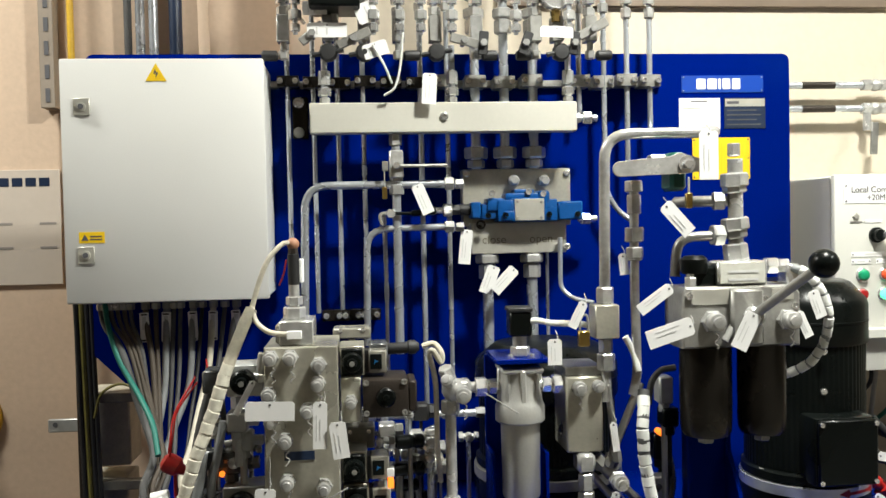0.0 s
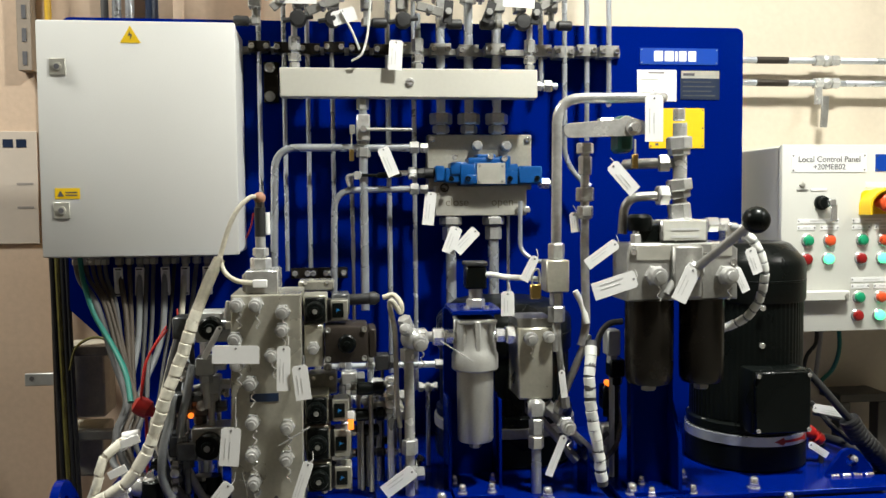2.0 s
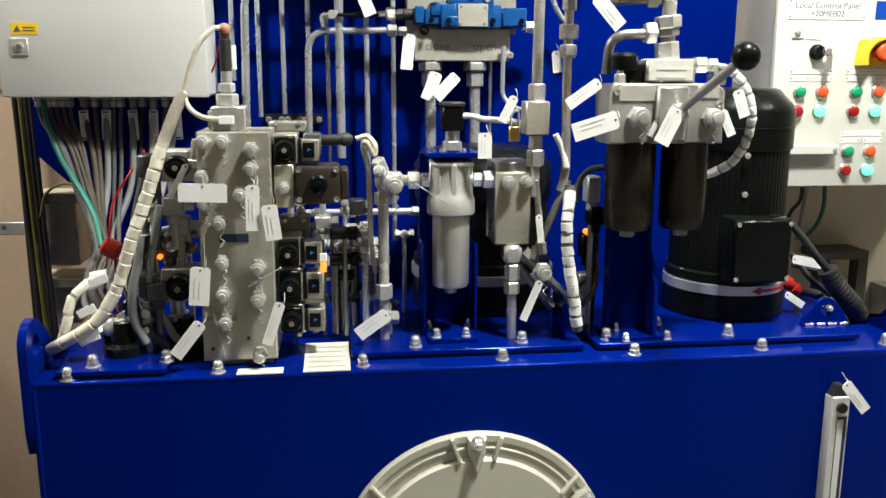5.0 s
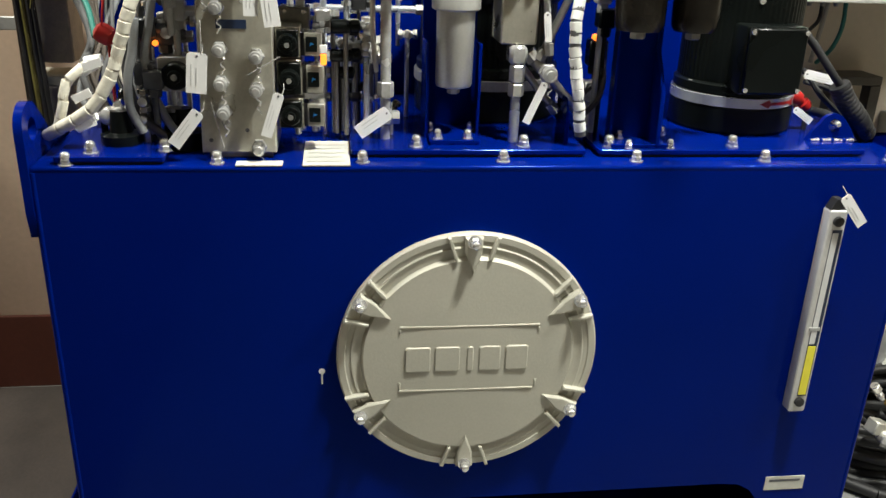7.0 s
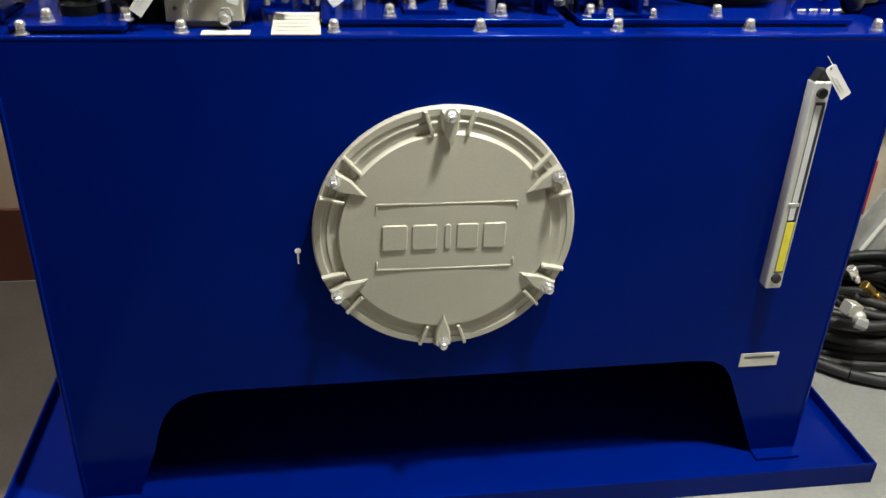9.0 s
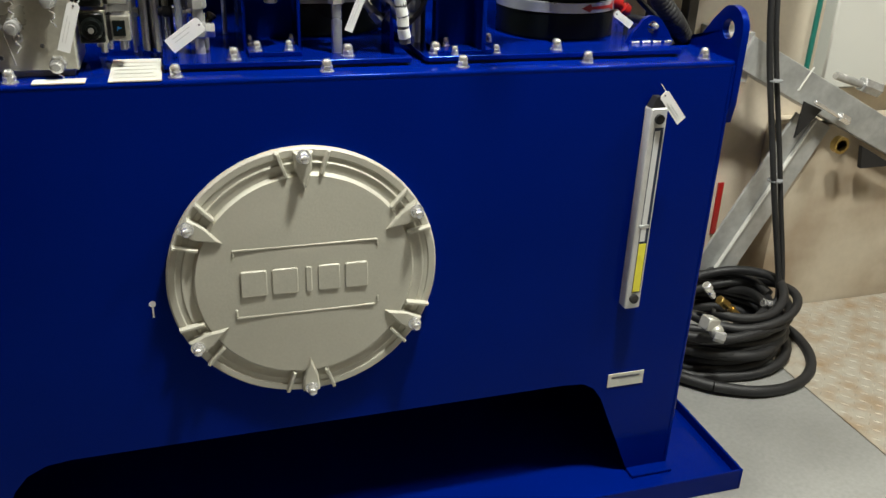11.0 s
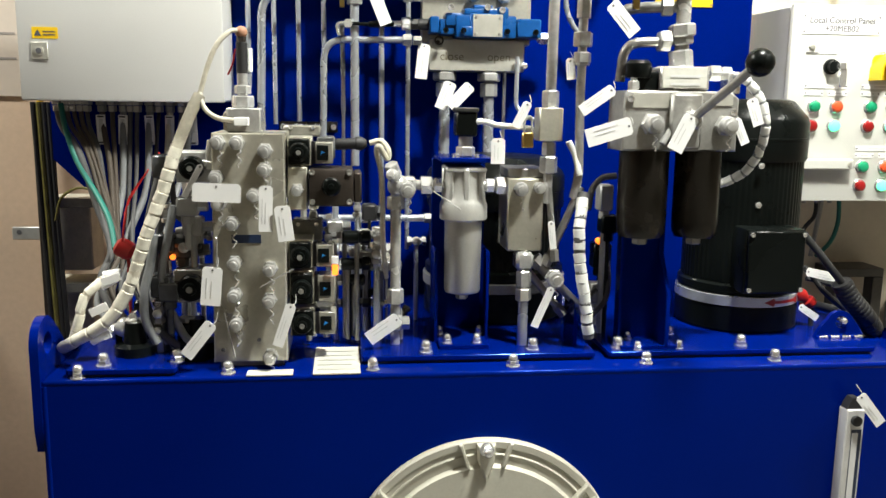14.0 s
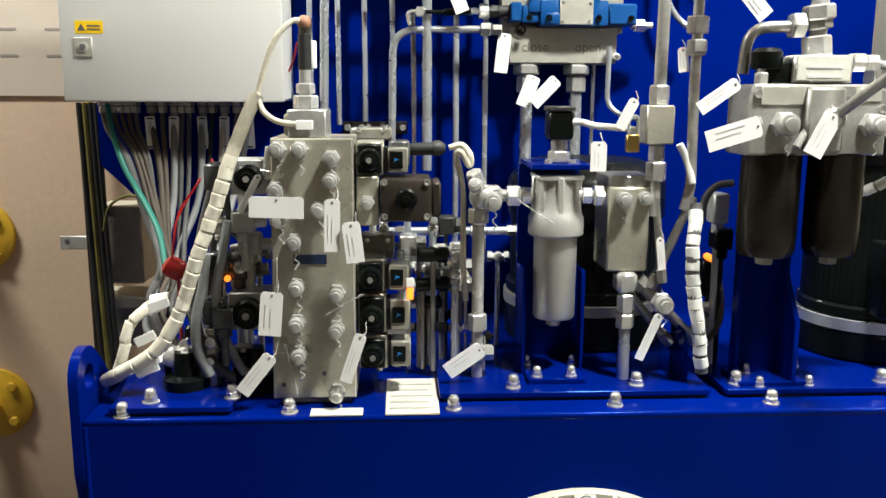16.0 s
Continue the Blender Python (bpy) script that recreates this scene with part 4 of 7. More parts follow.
# needle valves along the top
for px, hx in ((500, -1), (578, 0), (640, 0), (700, 1), (765, 0), (838, 1), (945, -1), (985, 0), (1045, 1)):
    x = -0.447 + (px - 500) * (0.137 - -0.447) / 485
    z = 1.925
    nv = thing("needle_valve", (x, 0.5, z), "small steel needle valve with a black handle", "valve", "needle valves")
    part("body", box(x - 0.013, x + 0.013, 0.487, 0.52, z + 0.03, z + 0.085, 0.002), DULL if px % 2 else STEEL, nv)
    part("bonnet", joined(hexa((x, 0.5, z - 0.006), (x, 0.5, z + 0.012), 0.02), rod((x, 0.5, z + 0.01), (x, 0.5, z + 0.032), 0.007)), STEEL, nv)
    if hx == 0:
        part("knob", lathe((x, 0.487, z + 0.002), (x, -1, z + 0.002), [(0.008, 0), (0.016, 0.006), (0.019, 0.012), (0.019, 0.026), (0.015, 0.032), (0.0, 0.033)], 10), RUBBER, nv)
        part("t_bar", rod((x - 0.032, 0.462, z - 0.004), (x + 0.032, 0.462, z + 0.006), 0.0052, 8), RUBBER, nv)
    else:
        part("knob", lathe((x + 0.01 * hx, 0.49, z), (x + hx, 0.45, z), [(0.006, 0), (0.011, 0.004), (0.011, 0.03), (0.009, 0.034), (0.0, 0.034)], 10), RUBBER, nv)
    part("stem", rod((x, 0.505, z + 0.08), (x, 0.505, TOPZ - 0.03), 0.006), ZINC, nv)
    fitting(nv, (x, 0.505, z + 0.087), UP, 0.023, 0.018), fitting(nv, (x, 0.505, z + 0.110), UP, 0.026, 0.022, CHROME), fitting(nv, (x, 0.505, z + 0.150), UP, 0.022, 0.026)
for lx_, lz_, ln, ang in ((-0.300, 1.955, 0.075, 25), (-0.385, 1.965, 0.06, 40), (-0.07, 1.95, 0.06, -15), (0.205, 1.975, 0.07, 28), (0.06, 1.945, 0.05, 70), (0.165, 1.945, 0.05, 80), (-0.03, 1.945, 0.05, 85)):
    lv_ = thing("lever_handle", (lx_, 0.47, lz_), "flat grey lever handle on a small valve" if ang < 60 else "black lever handle on a small valve", "handle", "lever handles")
    part("blade", box(lx_ - ln / 2, lx_ + ln / 2, 0.456, 0.461, lz_ - 0.010, lz_ + 0.010, 0.002, (0, -ang, 0)), DULL if ang < 60 else RUBBER, lv_)
    part("pivot", joined(hexa((lx_, 0.456, lz_), (lx_, 0.448, lz_), 0.014), rod((lx_, 0.461, lz_), (lx_, 0.50, lz_), 0.006, 10)), STEEL, lv_)
gz = 2.055
gx = 0.133
pg = thing("pressure_gauge", (gx, 0.48, gz), "round pressure gauge with a white dial", "gauge")
part("case", lathe((gx, 0.50, gz), (gx, -1, gz), [(0.033, 0), (0.036, 0.004), (0.036, 0.024), (0.033, 0.028), (0.031, 0.024)], 28), CHROME, pg)
part("dial", lathe((gx, 0.479, gz), (gx, -1, gz), [(0.0315, 0), (0.0315, 0.001)], 28), TAGWHITE, pg)
part("needle", box(gx - 0.001, gx + 0.001, 0.4765, 0.478, gz - 0.004, gz + 0.024, 0), TAGDARK, pg)
part("socket", hexa((gx, 0.49, gz - 0.06), (gx, 0.49, gz - 0.034), 0.018), BRASS, pg)
# tags along the top
for a, b, w in (((-0.354, 0.455, 1.986), (-0.354, 0.455, 1.956), 0.082), ((-0.144, 0.455, 1.882), (-0.148, 0.455, 1.818), 0.030), ((-0.26, 0.455, 1.946), (-0.251, 0.455, 1.917), 0.052), ((-0.265, 0.46, 1.99), (-0.281, 0.46, 2.028), 0.045), ((0.124, 0.445, 1.977), (0.123, 0.445, 1.954), 0.07), ((-0.379, 0.455, 2.03), (-0.378, 0.455, 2.002), 0.05)):
    tag_between(a, b, w)
for pts in ([(-0.262, 0.45, 1.94), (-0.239, 0.45, 1.899), (-0.223, 0.46, 1.862)], [(-0.199, 0.45, 1.965), (-0.206, 0.45, 1.894), (-0.218, 0.45, 1.852), (-0.24, 0.46, 1.837)]):
    solo("tag_strap", hose(pts, 0.0026, 6), CONDWHITE, "pale plastic strap looped round the valves", "strap", "straps")

# ---- valve block with the directional valve ----
vb = thing("valve_block", (0.05, 0.57, 1.50), "two-tier grey valve block bolted to the panel", "valve block")
part("upper_block", box(-0.068, 0.177, 0.563, PY - 0.001, 1.56, 1.688, 0.002), NICKEL, vb)
lz0, lz1 = 1.5, 1.569
part("lower_block", box(-0.055, 0.158, 0.53, PY - 0.002, lz0, lz1, 0.002), PLATE, vb)
for q in ((-0.058, 0.563, 1.678), (0.168, 0.563, 1.677), (0.158, 0.53, 1.513)):
    part("block_bolt", lathe(q, along(q, FRONT, 1), [(0.0075, 0), (0.0075, 0.005), (0.006, 0.006), (0.003, 0.006), (0.003, 0.003), (0, 0.003)], 12), CHROME, vb)
q = (-0.036, 0.53, 1.559)
part("plug", lathe(q, along(q, FRONT, 1), [(0.012, 0), (0.012, 0.002), (0.007, 0.0025), (0.006, 0.0008), (0, 0.0008)], 16), DULL, vb)
for q in ((0.045, 0.55, 1.661), (0.113, 0.55, 1.66)):
    part("port_plug", joined(rod(along(q, FRONT, -0.02), along(q, FRONT, 0.012), 0.012), hexa(along(q, FRONT, 0.012), along(q, FRONT, 0.02), 0.018)), STEEL, vb)
PEN = material("faded_pen", (0.22, 0.20, 0.15), 0.6)
for words, c in (("close", (-0.004, 0.529, 1.531)), ("open", (0.101, 0.529, 1.531))):
    text_mesh(words, 0.026, PEN, Matrix.Translation((c[0], 0.5294, c[2])) @ pose(0, 0, 0, 90, 0, 0), "handwriting", vb, 0.0002)
dv = thing("directional_valve", (0.05, 0.5, 1.5), "bright blue solenoid directional valve on the valve block", "valve")
v0, v1 = -0.034, 0.187
vz = 1.598
part("housing", joined(box(v0 + 0.034, v1 - 0.055, 0.497, 0.562, vz - 0.028, vz + 0.020, 0.004, seg=2), box(v0, v0 + 0.036, 0.507, 0.560, vz - 0.022, vz + 0.012, 0.005, seg=2), box(v0 + 0.012, v0 + 0.05, 0.502, 0.558, vz - 0.004, vz + 0.024, 0.004, seg=2), box(v0 + 0.046, v0 + 0.075, 0.4935, 0.55, vz - 0.026, vz - 0.004, 0.004, seg=2)), VALVE_BLUE, dv)
part("pilot_stage", joined(box(v0 + 0.052, v1 - 0.075, 0.499, 0.56, vz + 0.018, vz + 0.034, 0.004, seg=2), box(v0 + 0.072, v1 - 0.105, 0.503, 0.558, vz + 0.03, vz + 0.042, 0.004, seg=2), box(v1 - 0.098, v1 - 0.072, 0.496, 0.558, vz + 0.01, vz + 0.038, 0.005, seg=2)), VALVE_BLUE, dv)
part("nameplate_base", box(0.03, 0.108, 0.4952, 0.51, 1.569, 1.621, 0.002), VALVE_BLUE, dv)
for q in ((0.043, 0.492, 1.613), (0.095, 0.492, 1.612), (0.042, 0.492, 1.578), (0.094, 0.492, 1.578)):
    part("rivet", lathe((q[0], 0.4925, q[2]), (q[0], -1, q[2]), [(0.0032, 0), (0.0028, 0.0014), (0, 0.002)], 8), DULL, dv)
q = (-0.033, 0.529, 1.565)
part("port_ring", lathe((q[0], 0.5292, q[2]), (q[0], -1, q[2]), [(0.0105, 0), (0.0105, 0.003), (0.007, 0.003), (0.0065, 0.0005), (0, 0.0005)], 18), BROWNBLK, vb)
part("end_cap", box(v1 - 0.054, v1, 0.497, 0.56, vz - 0.026, vz + 0.014, 0.003), VALVE_BLUE, dv)
part("end_cap", box(v0 - 0.022, v0 - 0.001, 0.505, 0.555, vz - 0.020, vz + 0.016, 0.003), VALVE_BLUE, dv)
part("name_plate", box(0.037, 0.101, 0.4925, 0.495, 1.572, 1.619, 0.0005), PLATE, dv)
for x in (v0 + 0.012, v0 + 0.05, v1 - 0.075, v1 - 0.012):
    part("cap_screw", lathe((x, 0.497, vz - 0.014), (x, -1, vz - 0.014), [(0.006, 0), (0.006, 0.006), (0.003, 0.006), (0.003, 0.003), (0, 0.003)], 12), BLACK, dv)
for q in ((-0.012, 0.5, 1.633), (0.068, 0.5, 1.634), (0.1, 0.5, 1.629)):
    part("top_screw", lathe(q, along(q, FRONT, 1), [(0.007, 0), (0.007, 0.006), (0.003, 0.006), (0, 0.004)], 12), CHROME, dv)
part("plunger", joined(rod((v0 - 0.022, 0.53, vz), (v0 - 0.045, 0.53, vz), 0.012), hexa((v0 - 0.045, 0.53, vz), (v0 - 0.062, 0.53, vz), 0.022)), RUBBER, dv)
part("left_fitting", joined(hexa((v0 - 0.062, 0.53, vz), (v0 - 0.082, 0.53, vz), 0.028), rod((v0 - 0.08, 0.53, vz), (v0 - 0.105, 0.53, vz), 0.008)), CHROME, dv)
part("right_fitting", joined(hexa((v1 + 0.004, 0.53, vz - 0.025), (v1 + 0.024, 0.53, vz - 0.025), 0.024), rod((v1 - 0.002, 0.53, vz - 0.025), (v1 + 0.04, 0.53, vz - 0.025), 0.008)), CHROME, dv)
# lower tubes of the valve block
for q, zb in (((-0.017, 0.55, 1.489), 1.279), ((0.083, 0.55, 1.488), 1.223)):
    tube_run("thick_steel_tube", [(q[0], 0.55, lz0), (q[0], 0.55, zb)], 0.0125, "thick hydraulic tube below the valve block", nuts=(((q[0], 0.55, lz0 - 0.022), UP, 0.046, 0.020), ((q[0], 0.55, lz0 - 0.056), UP, 0.034, 0.032)))
x = 0.12
tube_run("thin_tube", [(x, 0.56, lz0), (x, 0.56, 1.275)], 0.004, "thin hydraulic tube below the valve block")
tube_run("drain_tube", [(0.14, 0.515, 1.533), (0.139, 0.515, 1.422), (0.163, 0.5, 1.399), (0.201, 0.47, 1.392)], 0.005, "thin bent drain tube", 0.02)
tag_between((-0.067, 0.5, 1.555), (-0.075, 0.5, 1.481), 0.026)
tag_between((-0.009, 0.5, 1.475), (-0.031, 0.5, 1.417), 0.028)
tag_between((0.034, 0.49, 1.469), (-0.012, 0.49, 1.421), 0.026)

# pipes on the wall beside the panel
for pz in (1.897, 1.838):
    t = thing("wall_pipe", (1.2, 0.74, pz), "horizontal galvanised pipe clipped along the wall", "pipe", "wall pipes")
    part("tube", rod((0.62, 0.735, pz), (2.6, 0.735, pz), 0.0085, 16), ZINC, t)
    x0 = 0.816
    part("sleeve", rod((x0, 0.735, pz), (x0 + 0.088, 0.735, pz), 0.0092, 16), BROWNBLK, t, "black rubber sleeve")
    q = 1.012
    part("tee", joined(hexa((q - 0.035, 0.735, pz), (q - 0.012, 0.735, pz), 0.026), hexa((q + 0.012, 0.735, pz), (q + 0.034, 0.735, pz), 0.026), ball((q, 0.735, pz), 0.016)), STEEL, t)
    for xx in (1.6,):
        part("pipe_clip", box(xx, xx + 0.012, 0.745, 0.779, pz - 0.012, pz + 0.012, 0.002), GALV, t)
q = 0.991
dv = thing("drain_valve", (q, 0.72, 1.72), "small drain valve with a grey lever on the wall pipe", "valve")
part("body", joined(rod((q, 0.735, 1.838 - 0.004), (q, 0.735, 1.794), 0.010), hexa((q, 0.735, 1.803), (q, 0.735, 1.782), 0.02)), STEEL, dv)
part("lever", box(q - 0.011, q + 0.009, 0.700, 0.706, 1.719, 1.8, 0.002, (0, 3, 0)), DULL, dv)
# services on the wall above the enclosure
for px, r, mat, nm, lb in ((120, 0.0085, PIPEYEL, "yellow_pipe", "thin yellow pipe on the wall"), (222, 0.010, CABLEGREY, "grey_conduit", "grey cable conduit on the wall"), (244, 0.012, ZINC, "steel_conduit", "pale steel conduit on the wall"), (268, 0.012, ZINC, "steel_conduit", "pale steel conduit on the wall"), (308, 0.017, DARKPLATE, "dark_conduit", "thick dark blue conduit on the wall"), (385, 0.013, WALLP, "painted_conduit", "painted conduit on the wall")):
    x = -1.024 + (px - 120) * (-0.76 - -1.024) / 188
    solo(nm, rod((x, 0.965 if px < 330 else 0.766, 1.7 if 130 < px < 330 else 0.0), (x, 0.965 if px < 330 else 0.74, 3.19), r, 14), mat, lb, "conduit", "wall conduits")
x = -1.082
ch = thing("perforated_channel", (x, 0.97, 2.2), "perforated grey steel channel fixed up the wall", "channel")
part("web", box(x - 0.018, x + 0.018, 0.955, 0.998, 1.886, 3.19, 0.001), material("channel_paint", (0.30, 0.25, 0.20), 0.6), ch)
for k in range(14):
    part("slot", box(x - 0.005, x + 0.006, 0.9535, 0.955, 1.90 + 0.06 * k, 1.935 + 0.06 * k, 0), TAGDARK, ch)
bz = 2.067
# thin brown band, almost flush with the wall
solo("wall_band", box(0.05, 3.4, 0.764, 0.778, bz + 0.032, bz + 0.092, 0.003), material("band_brown", (0.20, 0.15, 0.11), 0.5, 0.3), "thin brown band along the wall top", "cable tray")
ib = thing("pressure_switch_box", (-0.339, 0.46, 2.012), "dark pressure switch box above the needle valves", "instrument")
part("case", box(-0.389, -0.286, 0.42, 0.52, 2.012, 2.012 + 0.11, 0.004), BLACK, ib)
part("stem", rod((-0.339, 0.49, 2.012 - 0.05), (-0.339, 0.49, 2.012 + 0.01), 0.008), STEEL, ib)
for px_ in (-0.419, -0.259, -0.206, -0.16, -0.095, 0.041, 0.156):
    z_ = 1.964
    t = thing("vent_fitting", (px_, 0.46, z_), "small steel vent fitting with hex nuts", "fitting", "vent fittings")
    part("stem", rod((px_, 0.465, z_), (px_, 0.465, z_ + 0.32), 0.005, 10), ZINC, t)
    fitting(t, (px_, 0.465, z_ + 0.006), UP, 0.018, 0.016, CHROME), fitting(t, (px_, 0.465, z_ + 0.030), UP, 0.023, 0.02), fitting(t, (px_, 0.465, z_ + 0.062), UP, 0.019, 0.026, CHROME)
    part("side_link", rod((px_, 0.465, z_ + 0.045), (px_ + 0.012, 0.553, z_ + 0.045), 0.005, 8), STEEL, t)


# ---- manifold block with test couplings ----
MY = 0.048
mb = thing("control_manifold", (-0.4, 0.1, PT), "upright nickel-plated manifold block covered in test couplings", "valve block")
block = part("block", slab([(-0.460, 0.992), (-0.337, 0.992), (-0.337, 1.378), (-0.453, 1.378)], "xz", MY, 0.185, 0.002), NICKEL, mb)
part("top_block", box(-0.43, -0.375, 0.06, 0.15, 1.378, 1.418, 0.002), STEEL, mb)
part("foot", box(-0.45, -0.345, 0.06, 0.18, TTOP, 0.992, 0), DULL, mb)
for q in ((-0.411, 0.048, 1.363), (-0.367, 0.048, 1.35), (-0.442, 0.048, 1.363), (-0.369, 0.048, 1.32), (-0.443, 0.048, 1.264), (-0.386, 0.048, 1.278), (-0.422, 0.048, 1.231), (-0.42, 0.048, 1.165), (-0.363, 0.048, 1.155), (-0.421, 0.048, 1.111), (-0.365, 0.048, 1.101), (-0.419, 0.048, 1.063), (-0.365, 0.048, 1.004), (-0.446, 0.048, 1.306)):
    coupling(mb, q, FRONT, 0.011)
for q, r in (((-0.417, 0.048, 1.044), 0.008), ((-0.444, 0.048, 1.014), 0.0035), ((-0.384, 0.048, 1.031), 0.0035)):
    part("port", lathe(q, along(q, FRONT, 1), [(r, 0), (r, 0.0015), (r * 0.6, 0.002), (r * 0.5, 0.0008), (0, 0.0008)], 14), TAGDARK if r < 0.005 else STEEL, mb)
part("name_plate", box(-0.425, -0.377, MY - 0.0015, MY, 1.197, 1.211, 0), DARKPLATE, mb)


def solenoid(px_z, x0, x1, z0, z1, y0, name="solenoid_valve", plug=True, lit=False, mat=NICKEL, boxmat=SMOKE, side=1):
    """Square valve seat with a black round coil nut to the front and a plug box beside it."""
    s = thing(name, ((x0 + x1) / 2, y0 + 0.04, z0), "solenoid valve with a black coil and plug", "valve", "solenoid valves")
    part("seat", box(x0, x1, y0 + 0.012, y0 + 0.08, z0, z1, 0.0015), mat, s)
    part("coil", box(x0 + 0.003, x1 - 0.003, y0, y0 + 0.012, z0 + 0.003, z1 - 0.003, 0.002), BLACK, s)
    cx_, cz_, r = (x0 + x1) / 2, (z0 + z1) / 2, min(x1 - x0, z1 - z0) * 0.40
    nut = part("coil_nut", lathe((cx_, y0, cz_), (cx_, -1, cz_), [(r, 0), (r, 0.010), (r * 0.85, 0.014), (r * 0.5, 0.014), (r * 0.45, 0.020), (0, 0.020)], 18), BLACK, s)
    part("nut_slot", lathe((cx_, y0 - 0.020, cz_), (cx_, -1, cz_), [(r * 0.28, 0), (r * 0.28, 0.001)], 8), DULL, nut)
    if plug:
        a, b = (x1 + 0.006, x1 + 0.036) if side > 0 else (x0 - 0.036, x0 - 0.006)
        pb = part("plug_box", box(a, b, y0 + 0.006, y0 + 0.05, z0 + 0.004, z1 - 0.008, 0.002), boxmat, s)
        zm = (z0 + z1) / 2 - 0.002
        part("plug_face", box(a + 0.003, b - 0.008, y0 + 0.0045, y0 + 0.006, zm - 0.012, zm + 0.013, 0.001), BLACK, pb, "black window of the plug")
        part("plug_mark", slab([(a + 0.009, zm - 0.004), (a + 0.0105, zm + 0.004), (a + 0.017, zm + 0.001), (a + 0.0115, zm - 0.001)], "xz", y0 + 0.0038, y0 + 0.0044), MARKBLUE, pb)
        part("gasket", box(min(a, x1) if side > 0 else b, max(a, x1) if side > 0 else x0, y0 + 0.012, y0 + 0.045, z0 + 0.004, z1 - 0.008, 0), RUBBER, s)
        if lit:
            part("led", box(a + 0.004, b - 0.012, y0 + 0.002, y0 + 0.006, z1 - 0.022, z1 - 0.006, 0), ORANGELIT, pb, "glowing orange indicator")
    return s


sy = 0.075
solenoid(0, -0.335, -0.294, 1.322, 1.371, sy)
solenoid(0, -0.336, -0.294, 1.145, 1.196, sy)
solenoid(0, -0.335, -0.292, 1.082, 1.142, sy, lit=False)
solenoid(0, -0.334, -0.291, 1.025, 1.077, sy)
led = part("indicator_led", box(-0.261, -0.251, 0.069, 0.073, 1.137, 1.155, 0.001), ORANGELIT, mb, "small lit orange indicator")
part("led_window", box(-0.262, -0.25, 0.0685, 0.0725, 1.156, 1.17, 0.001), TAGWHITE, mb)
# large dark casting beside the block
dc = thing("proportional_valve", (-0.26, 0.12, 1.25), "brown-black proportional valve with a nickel flange", "valve")
part("flange", box(-0.334, -0.301, 0.07, 0.16, 1.249, 1.322, 0.002), NICKEL, dc)
coupling(dc, (-0.318, 0.07, 1.284), chain=False)
part("casting", box(-0.299, -0.224, 0.06, 0.15, 1.256, 1.319, 0.005, seg=2), BROWNBLK, dc)
part("end_cap", box(-0.224, -0.21, 0.07, 0.14, 1.262, 1.313, 0.003), BROWNBLK, dc)
q = (-0.261, 0.06, 1.29)
part("coil_nut", lathe(q, along(q, FRONT, 1), [(0.016, 0), (0.016, 0.008), (0.013, 0.011), (0.006, 0.011), (0.005, 0.014), (0, 0.014)], 18), BLACK, dc)
for dx, dz in ((-0.032, -0.026), (0.03, -0.026), (-0.032, 0.024), (0.03, 0.024)):
    qq = (q[0] + dx, 0.06, q[2] + dz)
    part("cap_screw", lathe(qq, along(qq, FRONT, 1), [(0.005, 0), (0.005, 0.003), (0.0025, 0.003), (0, 0.001)], 10), DULL, dc)
# small fittings between block and rear tubes
for k, (a, b, r) in enumerate((((-0.291, 0.3, 1.204), (-0.044, 0.3, 1.204), 0.007), ((-0.258, 0.28, 1.145), (-0.147, 0.28, 1.145), 0.009), ((-0.257, 0.28, 1.301), (-0.259, 0.28, 0.95), 0.006), ((-0.214, 0.28, 1.224), (-0.214, 0.28, 0.949), 0.007), ((-0.171, 0.25, 1.194), (-0.17, 0.25, 1.049), 0.006))):
    t = thing("connecting_tube", a, "short steel tube with union nuts behind the manifold", "pipe", "connecting tubes")
    part("tube", rod(a, b, r), ZINC, t)
    d = Vector(b) - Vector(a)
    for f in (0.06, 0.34, 0.58, 0.84):
        if k < 2 or f in (0.34, 0.58):
            fitting(t, tuple(Vector(a) + d * f), d, 2.6 * r, 0.02, CHROME if f < 0.4 else STEEL)
for q, w, h, mat in (((-0.204, 0.22, 1.183), 0.026, 0.020, STEEL), ((-0.199, 0.22, 1.145), 0.030, 0.018, DULL), ((-0.231, 0.2, 1.132), 0.06, 0.016, RUBBER), ((-0.257, 0.2, 1.202), 0.03, 0.025, STEEL), ((-0.161, 0.22, 1.125), 0.03, 0.02, STEEL), ((-0.214, 0.25, 1.066), 0.05, 0.018, BLACK), ((-0.193, 0.24, 1.224), 0.028, 0.03, RUBBER)):
    solo("pilot_valve", joined(box(q[0] - w / 2, q[0] + w / 2, q[1] - 0.015, q[1] + 0.02, q[2] - h / 2, q[2] + h / 2, 0.003), rod((q[0], q[1], PT - 0.01), (q[0], q[1], q[2]), 0.003, 8), hexa((q[0] + w / 2, q[1], q[2]), (q[0] + w / 2 + 0.014, q[1], q[2]), h * 0.8)), mat, "small pilot valve on a steel stem behind the manifold", "valve", "pilot valves")

